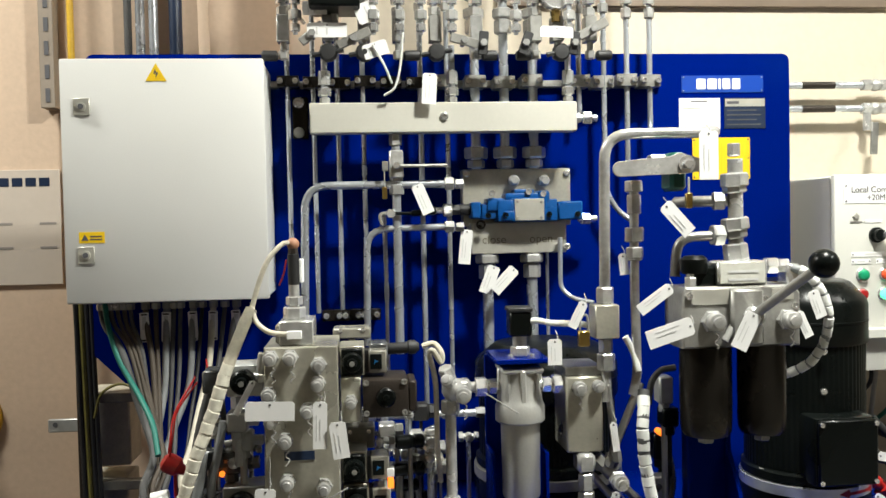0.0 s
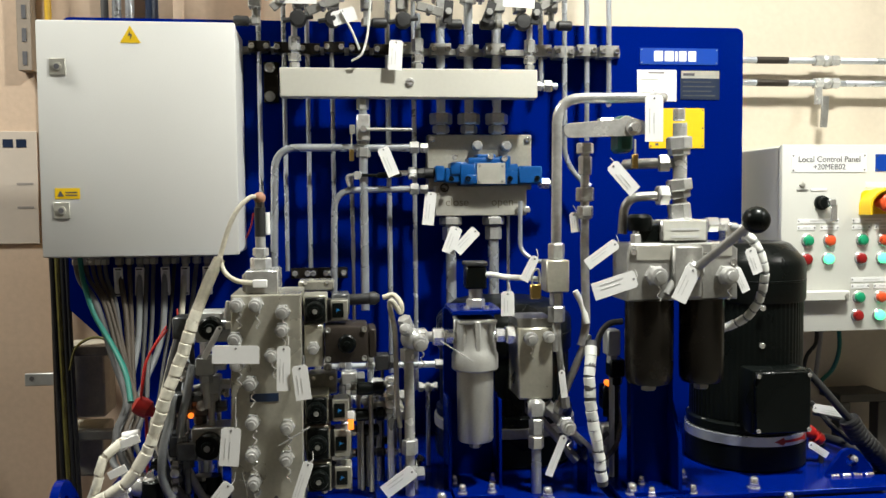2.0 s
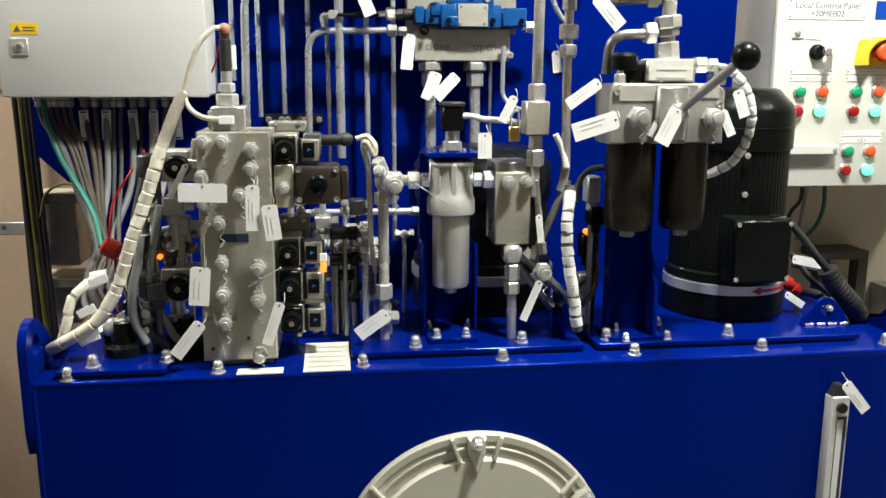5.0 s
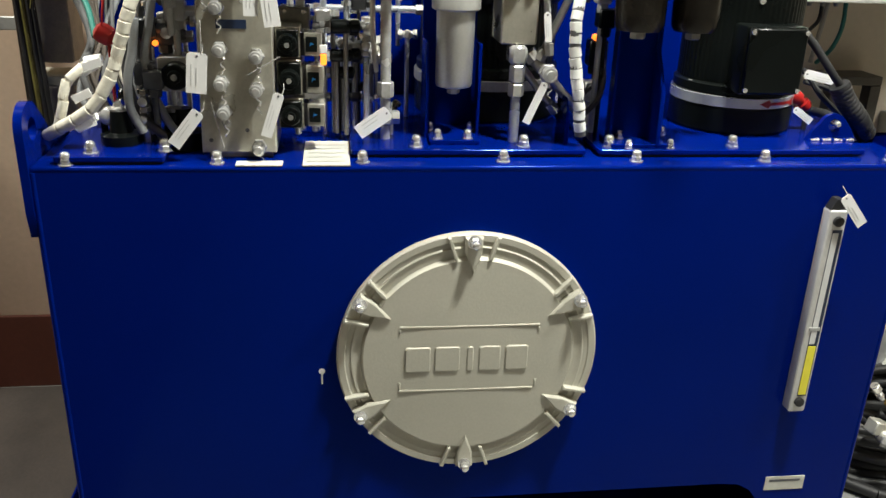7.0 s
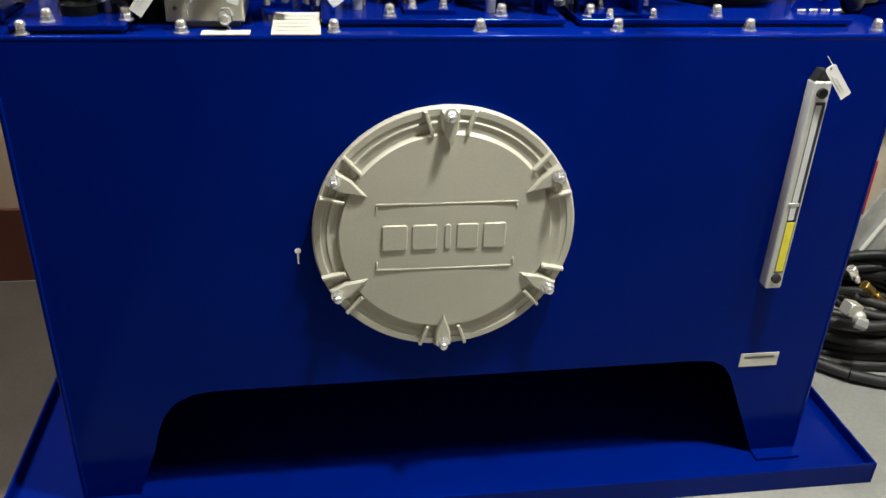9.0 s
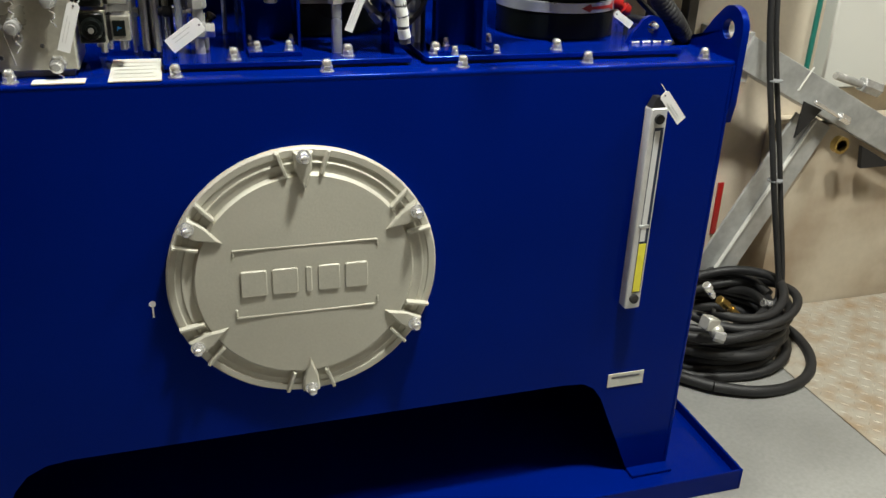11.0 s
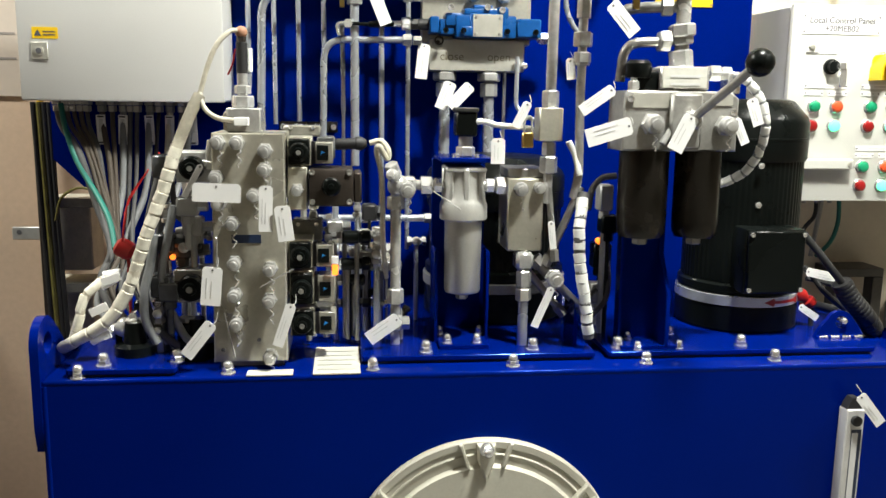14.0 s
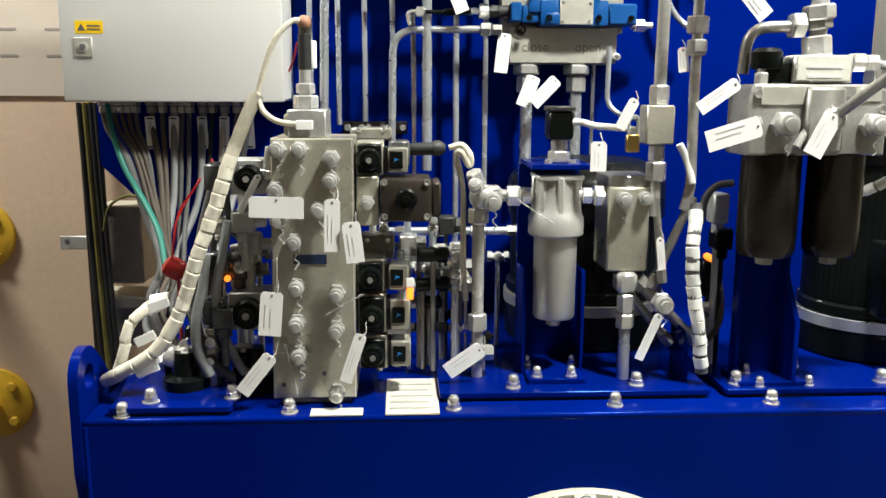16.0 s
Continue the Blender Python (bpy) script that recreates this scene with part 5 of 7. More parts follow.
# small valves and fittings crowded between the manifold and the filter
def spool(a, b, r, mat, label):
    """Turned cartridge between two points: waist, collar and a hexagon at its foot, on a thin stem."""
    a, b = Vector(a), Vector(b)
    ln = (b - a).length
    t = thing("spool_valve", tuple(a), label, "valve", "spool valves")
    part("body", lathe(tuple(a), tuple(b), [(r * 0.75, 0), (r, 0.002), (r, ln * 0.42), (r * 0.86, ln * 0.45), (r * 0.86, ln * 0.68), (r * 1.12, ln * 0.71), (r * 1.12, ln * 0.94), (r * 0.7, ln)], 16), mat, t)
    part("end_nut", hexa(tuple(a - (b - a) * 0.22), tuple(a), r * 1.8), STEEL, t)
    mid = a.lerp(b, 0.2)
    part("stem", rod((mid.x, mid.y, PT - 0.004), tuple(mid), 0.004, 8), DULL, t)
    return t


def tee_union(c, r, d, mat=None):
    """Steel tee: a body along d with a nut at each end and a capped branch to the front."""
    c, d = Vector(c), Vector(d).normalized()
    t = thing("tee_union", tuple(c), "bright steel tee union with hexagon nuts", "pipe fitting", "tee unions")
    part("body", joined(rod(tuple(c - d * r * 2.2), tuple(c + d * r * 2.2), r * 0.75, 12), ball(tuple(c), r * 1.05, 12)), mat or STEEL, t)
    for s_ in (-1, 1):
        part("union_nut", hexa(tuple(c + d * s_ * r * 1.2), tuple(c + d * s_ * r * 2.3), r * 2.1), CHROME if s_ > 0 else STEEL, t)
    part("cap", lathe(tuple(c), tuple(c + FRONT), [(r * 0.8, 0), (r * 0.8, r * 1.3), (r * 0.95, r * 1.4), (r * 0.95, r * 2.0), (r * 0.5, r * 2.2), (0, r * 2.2)], 12), STEEL, t)
    part("stem", rod((c.x, c.y + r * 0.4, PT - 0.004), (c.x, c.y + r * 0.4, c.z), 0.0045, 8), ZINC, t)
    return t


spool((-0.252, 0.19, 1.183), (-0.193, 0.19, 1.182), 0.0118, BLACK, "dark cartridge valve with a stepped collar")
spool((-0.246, 0.18, 1.135), (-0.191, 0.18, 1.136), 0.0115, BLACK, "black cartridge valve lying level")
spool((-0.247, 0.22, 1.052), (-0.19, 0.22, 1.052), 0.0085, RUBBER, "black cartridge valve low on the tank")
spool((-0.14, 0.16, 1.035), (-0.124, 0.16, 1.058), 0.0075, BRONZE, "dark short cartridge by the stand pipe")
tee_union((-0.178, 0.2, 1.18), 0.0095, UP)
tee_union((-0.182, 0.2, 1.152), 0.009, UP)
tee_union((-0.226, 0.24, 1.149), 0.0085, (1, 0, 0))
tee_union((-0.27, 0.2, 1.183), 0.008, UP)
tee_union((-0.098, 0.3, 1.158), 0.0085, (1, 0, 0))
tee_union((-0.174, 0.22, 1.05), 0.007, (1, 0, 0))
tee_union((-0.216, 0.22, 1.235), 0.0075, UP)
tee_union((-0.297, 0.2, 1.225), 0.008, UP)
bk = thing("valve_spacer", (-0.349, 0.2, 1.367), "smoky clear cover box behind the manifold top", "valve block")
part("block", box(-0.349, -0.282, 0.2, 0.25, 1.367, 1.387, 0.003), SMOKE, bk)
part("foot", rod((-0.3155, 0.225, PT - 0.004), (-0.3155, 0.225, 1.371), 0.006, 8), DULL, bk)
for s_ in (0.2, 0.8):
    part("screw", lathe((-0.349 + s_ * 0.067, 0.2, 1.383), (-0.349 + s_ * 0.067, -1, 1.383), [(0.004, 0), (0.004, 0.002), (0, 0.003)], 8), CHROME, bk)
bk = thing("valve_spacer", (-0.333, 0.15, 1.183), "smoky clear terminal box beside the manifold", "valve block")
part("block", box(-0.333, -0.279, 0.15, 0.2, 1.183, 1.221, 0.003), SMOKE, bk)
part("foot", rod((-0.306, 0.175, PT - 0.004), (-0.306, 0.175, 1.187), 0.006, 8), DULL, bk)
for s_ in (0.2, 0.8):
    part("screw", lathe((-0.333 + s_ * 0.054, 0.15, 1.2134), (-0.333 + s_ * 0.054, -1, 1.2134), [(0.004, 0), (0.004, 0.002), (0, 0.003)], 8), CHROME, bk)
bk = thing("valve_spacer", (-0.192, 0.22, 1.113), "small nickel block between the tubes", "valve block")
part("block", box(-0.192, -0.153, 0.22, 0.27, 1.113, 1.141, 0.003), NICKEL, bk)
part("foot", rod((-0.1725, 0.245, PT - 0.004), (-0.1725, 0.245, 1.117), 0.006, 8), DULL, bk)
for s_ in (0.2, 0.8):
    part("screw", lathe((-0.192 + s_ * 0.039, 0.22, 1.1354), (-0.192 + s_ * 0.039, -1, 1.1354), [(0.004, 0), (0.004, 0.002), (0, 0.003)], 8), CHROME, bk)
bk = thing("valve_spacer", (-0.294, 0.17, 1.047), "dull steel spacer block beside the coils", "valve block")
part("block", box(-0.294, -0.257, 0.17, 0.22, 1.047, 1.086, 0.003), DULL, bk)
part("foot", rod((-0.2755, 0.195, PT - 0.004), (-0.2755, 0.195, 1.051), 0.006, 8), DULL, bk)
for s_ in (0.2, 0.8):
    part("screw", lathe((-0.294 + s_ * 0.037, 0.17, 1.0782), (-0.294 + s_ * 0.037, -1, 1.0782), [(0.004, 0), (0.004, 0.002), (0, 0.003)], 8), CHROME, bk)
solo("grey_hose", hose([(-0.558, 0.085, 1.206), (-0.565, 0.085, 1.158), (-0.577, 0.085, 1.109), (-0.578, 0.085, 1.059), (-0.56, 0.085, 1.017)], 0.0075, 10), CABLELIGHT, "grey cable hose looping beside the manifold", "hose", "grey hoses")
solo("grey_hose", hose([(-0.526, 0.095, 1.254), (-0.537, 0.095, 1.2), (-0.549, 0.095, 1.144), (-0.545, 0.095, 1.095), (-0.521, 0.095, 1.036), (-0.509, 0.095, 1.017)], 0.0068, 10), CABLELIGHT, "grey cable hose looping beside the manifold", "hose", "grey hoses")
solo("grey_hose", hose([(-0.559, 0.1, 1.043), (-0.545, 0.1, 1.012)], 0.006, 10), CABLELIGHT, "grey cable hose looping beside the manifold", "hose", "grey hoses")
tee_union((-0.558, 0.1, 1.069), 0.0085, UP)
tee_union((-0.561, 0.1, 1.038), 0.0075, UP)
tee_union((-0.526, 0.15, 1.191), 0.009, (1, 0, 0.2))
tee_union((-0.515, 0.13, 1.179), 0.01, (1, 0, 0))
tee_union((-0.492, 0.15, 1.195), 0.009, (1, 0, 0))
tee_union((-0.543, 0.12, 1.238), 0.0075, UP)
tee_union((-0.622, 0.12, 1.041), 0.013, (1, 0, 0.5))
bk = thing("plug_connector", (-0.566, 0.095, 1.096), "smoky plug connector with a dark window by the manifold", "connector")
part("housing", box(-0.566, -0.537, 0.095, 0.13, 1.096, 1.13, 0.003), SMOKE, bk)
part("window", box(-0.558, -0.541, 0.0935, 0.095, 1.102, 1.118, 0.001), BLACK, bk)
part("lead", rod((-0.5515, 0.115, PT - 0.004), (-0.5515, 0.115, 1.098), 0.006, 8), RUBBER, bk)
solo("red_wire", hose([(-0.579, 0.16, 1.308), (-0.613, 0.16, 1.26), (-0.619, 0.15, 1.223), (-0.627, 0.15, 1.18)], 0.0016, 6), RED, "red wire running down to the red plug", "wire")
solo("cable_label", box(-0.639, -0.607, 0.0535, 0.0555, 1.129, 1.143, 0.0005, (0, -20, 0)), TAGWHITE, "white marker plate on the wrapped cable", "label", "cable labels")
solo("cable_label", box(-0.661, -0.629, 0.0535, 0.0555, 1.078, 1.092, 0.0005, (0, -25, 0)), TAGWHITE, "white marker plate on the wrapped cable", "label", "cable labels")
solo("cable_label", box(-0.659, -0.627, 0.0535, 0.0555, 1.031, 1.045, 0.0005, (0, -22, 0)), TAGWHITE, "white marker plate on the wrapped cable", "label", "cable labels")

# left half: coils and connectors facing sideways
for (px, pz, w) in ((346, 328, 0.040), (345, 540, 0.046)):
    a = (-0.493, 0.085, 1.318) if pz == 328 else (-0.501, 0.085, 1.113)
    s = thing("side_solenoid", (a[0], 0.1, a[2] - 0.03), "black solenoid coil beside the manifold", "valve", "side solenoids")
    part("seat", box(a[0] - w / 2 - 0.008, -0.462, 0.10, 0.16, a[2] - w / 2 - 0.006, a[2] + w / 2 + 0.006, 0.002), GALV, s)
    part("coil", lathe((a[0], 0.10, a[2]), (a[0], -1, a[2]), [(w / 2, 0), (w / 2, 0.018), (w * 0.42, 0.022), (w * 0.25, 0.022), (w * 0.22, 0.030), (0, 0.030)], 20), BLACK, s)
    part("screw_ring", lathe((a[0], 0.07, a[2]), (a[0], -1, a[2]), [(w * 0.12, 0), (w * 0.12, 0.001)], 10), DULL, s)
    part("plug_box", box(a[0] - w / 2 - 0.045, a[0] - w / 2 - 0.012, 0.09, 0.14, a[2] - 0.018, a[2] + 0.02, 0.003), PLASTCLR, s)
for q, ax in (((-0.537, 0.09, 1.107), 0), ((-0.548, 0.12, 1.186), 0), ((-0.499, 0.12, 1.215), 1), ((-0.504, 0.1, 1.252), 1), ((-0.521, 0.13, 1.174), 0)):
    solo("cable_connector", joined(box(q[0] - 0.017, q[0] + 0.017, q[1] - 0.012, q[1] + 0.02, q[2] - 0.016, q[2] + 0.016, 0.003), hexa((q[0], q[1], q[2] - 0.016), (q[0], q[1], q[2] - 0.03), 0.02), rod((q[0], q[1], q[2] - 0.03), (q[0], q[1], q[2] - 0.075), 0.006), hexa((q[0] + 0.017, q[1], q[2]), (q[0] + 0.034, q[1], q[2]), 0.016)), (PLASTCLR, GALV)[ax], "grey plug connector with a cable gland by the manifold", "connector", "cable connectors")
q = (-0.533, 0.11, 1.163)
solo("orange_indicator", lathe(q, along(q, FRONT, 1), [(0.005, 0), (0.005, 0.004), (0.0, 0.006)], 10), ORANGELIT, "small lit orange indicator on a plug", "indicator", "orange indicators")
for a, b in (((-0.469, 0.1, 1.315), (-0.461, 0.1, 1.363)), ((-0.483, 0.15, 1.211), (-0.534, 0.15, 1.201)), ((-0.476, 0.15, 1.17), (-0.555, 0.15, 1.162)), ((-0.52, 0.2, 1.307), (-0.519, 0.2, 1.022)), ((-0.495, 0.16, 1.26), (-0.512, 0.16, 1.189))):
    solo("short_tube", joined(rod(a, b, 0.007), hexa(a, tuple(Vector(a).lerp(Vector(b), 0.3)), 0.019)), STEEL, "short steel tube stub beside the manifold", "pipe", "short tubes")

# pressure transmitter on the manifold top
pt = thing("pressure_transmitter", (-0.40, 0.1, 1.42), "slim black and steel pressure transmitter on the manifold", "sensor")
tx = -0.407
part("base", joined(hexa((tx, 0.1, 1.418), (tx, 0.1, 1.438), 0.032), hexa((tx, 0.1, 1.440), (tx, 0.1, 1.455), 0.024), rod((tx, 0.1, 1.43), (tx, 0.1, 1.475), 0.009)), STEEL, pt)
part("body", rod((tx, 0.1, 1.474), (tx, 0.1, 1.525), 0.0095, 16), RUBBER, pt)
part("sleeve", rod((tx + 0.011, 0.108, 1.477), (tx + 0.011, 0.108, 1.516), 0.0055, 12), TAGWHITE, pt)
part("cap", ball((tx, 0.1, 1.541), 0.0105), COPPER, pt, "brown rounded cap")
part("cable_gland", hexa((tx, 0.1, 1.525), (tx, 0.1, 1.536), 0.014), BROWNBLK, pt)
part("base_block", box(tx - 0.03, tx + 0.022, 0.075, 0.13, 1.38, 1.412, 0.003), STEEL, pt)

# ---- cream conduit and cables from the enclosure ----
solo("cream_conduit", ribbed([(-0.406, 0.1, 1.54), (-0.422, 0.09, 1.542), (-0.444, 0.08, 1.519), (-0.46, 0.08, 1.484), (-0.474, 0.08, 1.438)], 0.0042, 0.02, 0.05), CONDUIT, "thin cream cable sleeve from the pressure transmitter", "cable")
def wrapped(name, pts, r, label, skip, seed, core=None, wrap=None, long_from=9.0):
    """Cable bundle with a spiral wrap whose turns stand apart."""
    rnd = random.Random(seed)
    ob = thing(name, pts[-1], label, "cable", "wrapped cables")
    path = [Vector(p) for p in smooth_path([Vector(p) for p in pts], 12)]
    part("core", sweep(path, r * 0.92, 12), core or CORE, ob, "cable bundle under the wrap")
    head, s, nxt = [], 0.0, skip
    start = None
    for p, q in zip(path, path[1:]):
        step = (q - p).length
        if s <= skip:
            head.append(p)
        while nxt < s + step:
            c = p.lerp(q, (nxt - s) / step)
            if nxt > skip:
                d = (q - p).normalized()
                tilt = Vector((rnd.uniform(-0.12, 0.12), rnd.uniform(-0.12, 0.12), rnd.uniform(-0.12, 0.12)))
                d = (d + tilt * (1.0 if nxt < long_from else 0.3)).normalized() * (rnd.uniform(0.0078, 0.0096) if nxt < long_from else rnd.uniform(0.0150, 0.0165))
                rr = r * rnd.uniform(0.97, 1.03)
                part("wrap", lathe(tuple(c - d), tuple(c + d), [(rr * 0.93, 0), (rr, 0.0008), (rr * 0.985, 2 * d.length - 0.0008), (rr * 0.90, 2 * d.length)], 12), wrap or WRAP, ob)
            nxt += rnd.uniform(0.0175, 0.0215) if nxt < long_from else 0.033
        s += step
    if len(head) > 2:
        part("smooth_sleeve", sweep(head, r * 0.92, 12), CONDUIT, ob, "smooth cream sleeve")
    return ob


wrapped("wrapped_cable", [(-0.474, 0.08, 1.438), (-0.489, 0.07, 1.406), (-0.514, 0.06, 1.342), (-0.535, 0.055, 1.28), (-0.565, 0.05, 1.202), (-0.592, 0.05, 1.126), (-0.629, 0.05, 1.069), (-0.679, 0.06, 1.035), (-0.716, 0.08, 1.013)], 0.0106, "thick cream spiral-wrapped cable bundle running to the tank", 0.085, 3, long_from=0.36)
wrapped("wrapped_cable_branch", [(-0.629, 0.1, 1.131), (-0.648, 0.08, 1.125), (-0.672, 0.07, 1.099), (-0.683, 0.07, 1.06), (-0.697, 0.08, 1.026)], 0.0084, "cream wrapped cable branch curving over the tank corner", 0.0, 8, long_from=0.03)
solo("cream_cable_loop", hose([(-0.474, 0.08, 1.443), (-0.466, 0.07, 1.418), (-0.445, 0.06, 1.402), (-0.415, 0.06, 1.397)], 0.0042), CONDUIT, "thin cream cable loop onto the manifold", "cable")
solo("cable_label", box(-0.417, -0.393, 0.052, 0.058, 1.39, 1.403, 0.001), TAGWHITE, "white sleeve label on a thin cable", "label")
solo("red_wire", hose([(-0.42, 0.12, 1.515), (-0.425, 0.12, 1.491), (-0.433, 0.12, 1.472)], 0.0016, 6), RED, "short red wire by the transmitter", "wire")
CABLEBROWN = material("brownish_cable", (0.11, 0.09, 0.072), 0.6, 0, 0.3, 18, 160, 0.1, spec=0.25)
for x, r, mat, lab, p1, p2, p3, p4 in (
        (-0.839, 0.0075, CABLEGREY, 0, (-0.828, 0.51, 1.37), (-0.792, 0.49, 1.318), (-0.748, 0.44, 1.212), (-0.708, 0.38, 1.131)),
        (-0.821, 0.005, CABLEBROWN, 0, (-0.81, 0.51, 1.37), (-0.775, 0.49, 1.318), (-0.735, 0.44, 1.205), (-0.698, 0.38, 1.119)),
        (-0.807, 0.0045, CABLEBROWN, 0, (-0.797, 0.51, 1.37), (-0.767, 0.49, 1.318), (-0.727, 0.44, 1.211), (-0.69, 0.38, 1.131)),
        (-0.793, 0.005, CABLEBROWN, 0, (-0.785, 0.51, 1.37), (-0.757, 0.49, 1.318), (-0.721, 0.44, 1.198), (-0.686, 0.38, 1.107)),
        (-0.78, 0.0045, CABLEGREY, 0, (-0.773, 0.51, 1.37), (-0.751, 0.49, 1.318), (-0.725, 0.44, 1.192), (-0.7, 0.38, 1.096)),
        (-0.749, 0.0060, CABLEBROWN, 1, (-0.745, 0.51, 1.371), (-0.731, 0.49, 1.294), (-0.715, 0.44, 1.181), (-0.698, 0.38, 1.096)),
        (-0.728, 0.005, CABLEBROWN, 0, (-0.726, 0.51, 1.371), (-0.72, 0.49, 1.282), (-0.708, 0.44, 1.173), (-0.694, 0.38, 1.09)),
        (-0.705, 0.0072, CABLELIGHT, 1, (-0.705, 0.51, 1.371), (-0.707, 0.49, 1.246), (-0.715, 0.44, 1.156), (-0.716, 0.38, 1.09)),
        (-0.691, 0.005, CABLEGREY, 0, (-0.691, 0.51, 1.371), (-0.694, 0.49, 1.246), (-0.689, 0.44, 1.156), (-0.68, 0.38, 1.09)),
        (-0.677, 0.0045, CABLEGREY, 0, (-0.677, 0.51, 1.371), (-0.678, 0.49, 1.27), (-0.677, 0.44, 1.183), (-0.67, 0.38, 1.119)),
        (-0.65, 0.0072, CABLELIGHT, 1, (-0.652, 0.51, 1.371), (-0.658, 0.49, 1.246), (-0.684, 0.44, 1.16), (-0.699, 0.38, 1.096)),
        (-0.632, 0.004, RUBBER, 0, (-0.634, 0.51, 1.371), (-0.641, 0.49, 1.27), (-0.646, 0.44, 1.19), (-0.645, 0.38, 1.13)),
        (-0.609, 0.0066, CONDUIT, 1, (-0.611, 0.51, 1.372), (-0.617, 0.49, 1.282), (-0.63, 0.44, 1.202), (-0.636, 0.38, 1.142)),
        (-0.585, 0.005, CABLEGREY, 0, (-0.588, 0.51, 1.372), (-0.598, 0.49, 1.282), (-0.613, 0.44, 1.195), (-0.619, 0.38, 1.13)),
        (-0.561, 0.0066, CABLELIGHT, 1, (-0.566, 0.51, 1.372), (-0.578, 0.49, 1.295), (-0.594, 0.44, 1.214), (-0.602, 0.38, 1.153))):
    c = thing("enclosure_cable", (x, 0.52, EZ0), "cable hanging from a gland under the enclosure", "cable", "enclosure cables")
    part("gland", joined(hexa((x, 0.52, EZ0 - 0.010), (x, 0.52, EZ0 - 0.0005), 0.021), hexa((x, 0.52, EZ0 - 0.024), (x, 0.52, EZ0 - 0.011), 0.017)), DULL if lab else STEEL, c)
    part("sheath", hose([(x, 0.52, EZ0 - 0.02), p1, p2, p3, p4, (p4[0] - 0.01, 0.33, p4[2] - 0.06), (p4[0] + 0.03, 0.29, PT)], r, 10), mat, c)
    if lab:
        lp = part("label_plate", box(x - 0.0095, x + 0.0095, 0.506, 0.509, EZ0 - 0.092, EZ0 - 0.030, 0.001, (0, 2.0 * math.sin(60 * x), 0)), TAGWHITE, c, "white marker plate tied to the cable")
        part("printed_line", box(x - 0.004, x + 0.004, 0.5050, 0.5058, EZ0 - 0.066, EZ0 - 0.038, 0), PRINT, lp)
        for zz in (EZ0 - 0.034, EZ0 - 0.088):
            part("tie", box(x - 0.006, x + 0.006, 0.5046, 0.5058, zz - 0.0015, zz + 0.0015, 0), RUBBER, lp)
for pts, r, mat, nm, lb in (([(-0.829, 0.51, 1.418), (-0.82, 0.5, 1.37), (-0.794, 0.48, 1.3), (-0.743, 0.43, 1.234), (-0.708, 0.38, 1.189), (-0.69, 0.34, 1.138)], 0.0056, CABLEGREEN, "green_cable", "green earth cable from the enclosure"),
                            ([(-0.599, 0.25, 1.302), (-0.63, 0.22, 1.245), (-0.635, 0.2, 1.204), (-0.639, 0.2, 1.167)], 0.0018, RED, "red_wire", "thin red wire among the cables"),
                            ([(-0.579, 0.25, 1.334), (-0.566, 0.22, 1.253), (-0.574, 0.2, 1.193)], 0.0017, RED, "red_wire", "thin red wire among the cables"),
                            ([(-0.548, 0.12, 1.313), (-0.568, 0.1, 1.228), (-0.582, 0.1, 1.13), (-0.572, 0.1, 1.06), (-0.531, 0.1, 1.009), (-0.496, 0.12, 1.002)], 0.0075, CABLEGREY, "grey_hose", "grey cable hose looping beside the manifold"),
                            ([(-0.547, 0.1, 1.09), (-0.534, 0.1, 1.049), (-0.507, 0.1, 1.018), (-0.471, 0.12, 1.012)], 0.006, CABLEGREY, "grey_hose", "grey cable hose looping beside the manifold"),
                            ([(-0.538, 0.14, 1.292), (-0.559, 0.14, 1.212), (-0.57, 0.14, 1.101), (-0.567, 0.13, 1.052)], 0.006, CABLEGREY, "grey_hose", "grey cable beside the manifold"),
                            ([(-0.522, 0.14, 1.222), (-0.532, 0.14, 1.242), (-0.536, 0.14, 1.312), (-0.527, 0.14, 1.351)], 0.005, CABLEGREY, "grey_hose", "grey cable beside the manifold")):
    solo(nm, hose(pts, r, 10), mat, lb, "cable")
q = (-0.620, 0.16, 1.166)
solo("red_plug", joined(lathe((q[0] - 0.02, q[1], q[2] + 0.012), (q[0] + 0.02, q[1], q[2] - 0.012), [(0.008, 0), (0.016, 0.005), (0.0175, 0.014), (0.0165, 0.028), (0.010, 0.034), (0.006, 0.046)], 16), rod((q[0], q[1], PT), (q[0], q[1], q[2]), 0.003, 8)), RED, "red plastic cable plug among the cables", "plug")
# cable channel at the panel's edge
x0 = -0.935
cd = thing("cable_channel", (x0, 0.66, 0.6), "dark vertical channel with earth cables beside the panel", "cable channel")
part("post", box(x0, x0 + 0.032, 0.64, 0.69, 0.0, 1.418, 0.002), BROWNBLK, cd)
for k in range(3):
    zz = (1.18, 0.98, 0.75)[k]
    part("bracket", box(x0, px0 + 0.2, 0.655, 0.68, zz, zz + 0.022, 0.002), DULL, cd)
for dx, mat in ((0.006, RUBBER), (0.018, GREENYEL), (0.030, RUBBER), (0.040, RUBBER)):
    part("cable", hose([(x0 + dx, 0.635, 1.42), (x0 + dx + 0.006, 0.63, 1.2), (x0 + dx + 0.01, 0.63, 1.0), (x0 + dx + 0.02, 0.62, 0.7), (x0 + dx + 0.015, 0.64, 0.3)], 0.0055, 8), mat, cd)
solo("looped_cable", hose([(-0.891, 0.62, 1.155), (-0.875, 0.62, 1.207), (-0.829, 0.6, 1.232), (-0.772, 0.55, 1.227)], 0.003, 8), GREENYEL, "thin earth wire looping behind the cables", "wire")
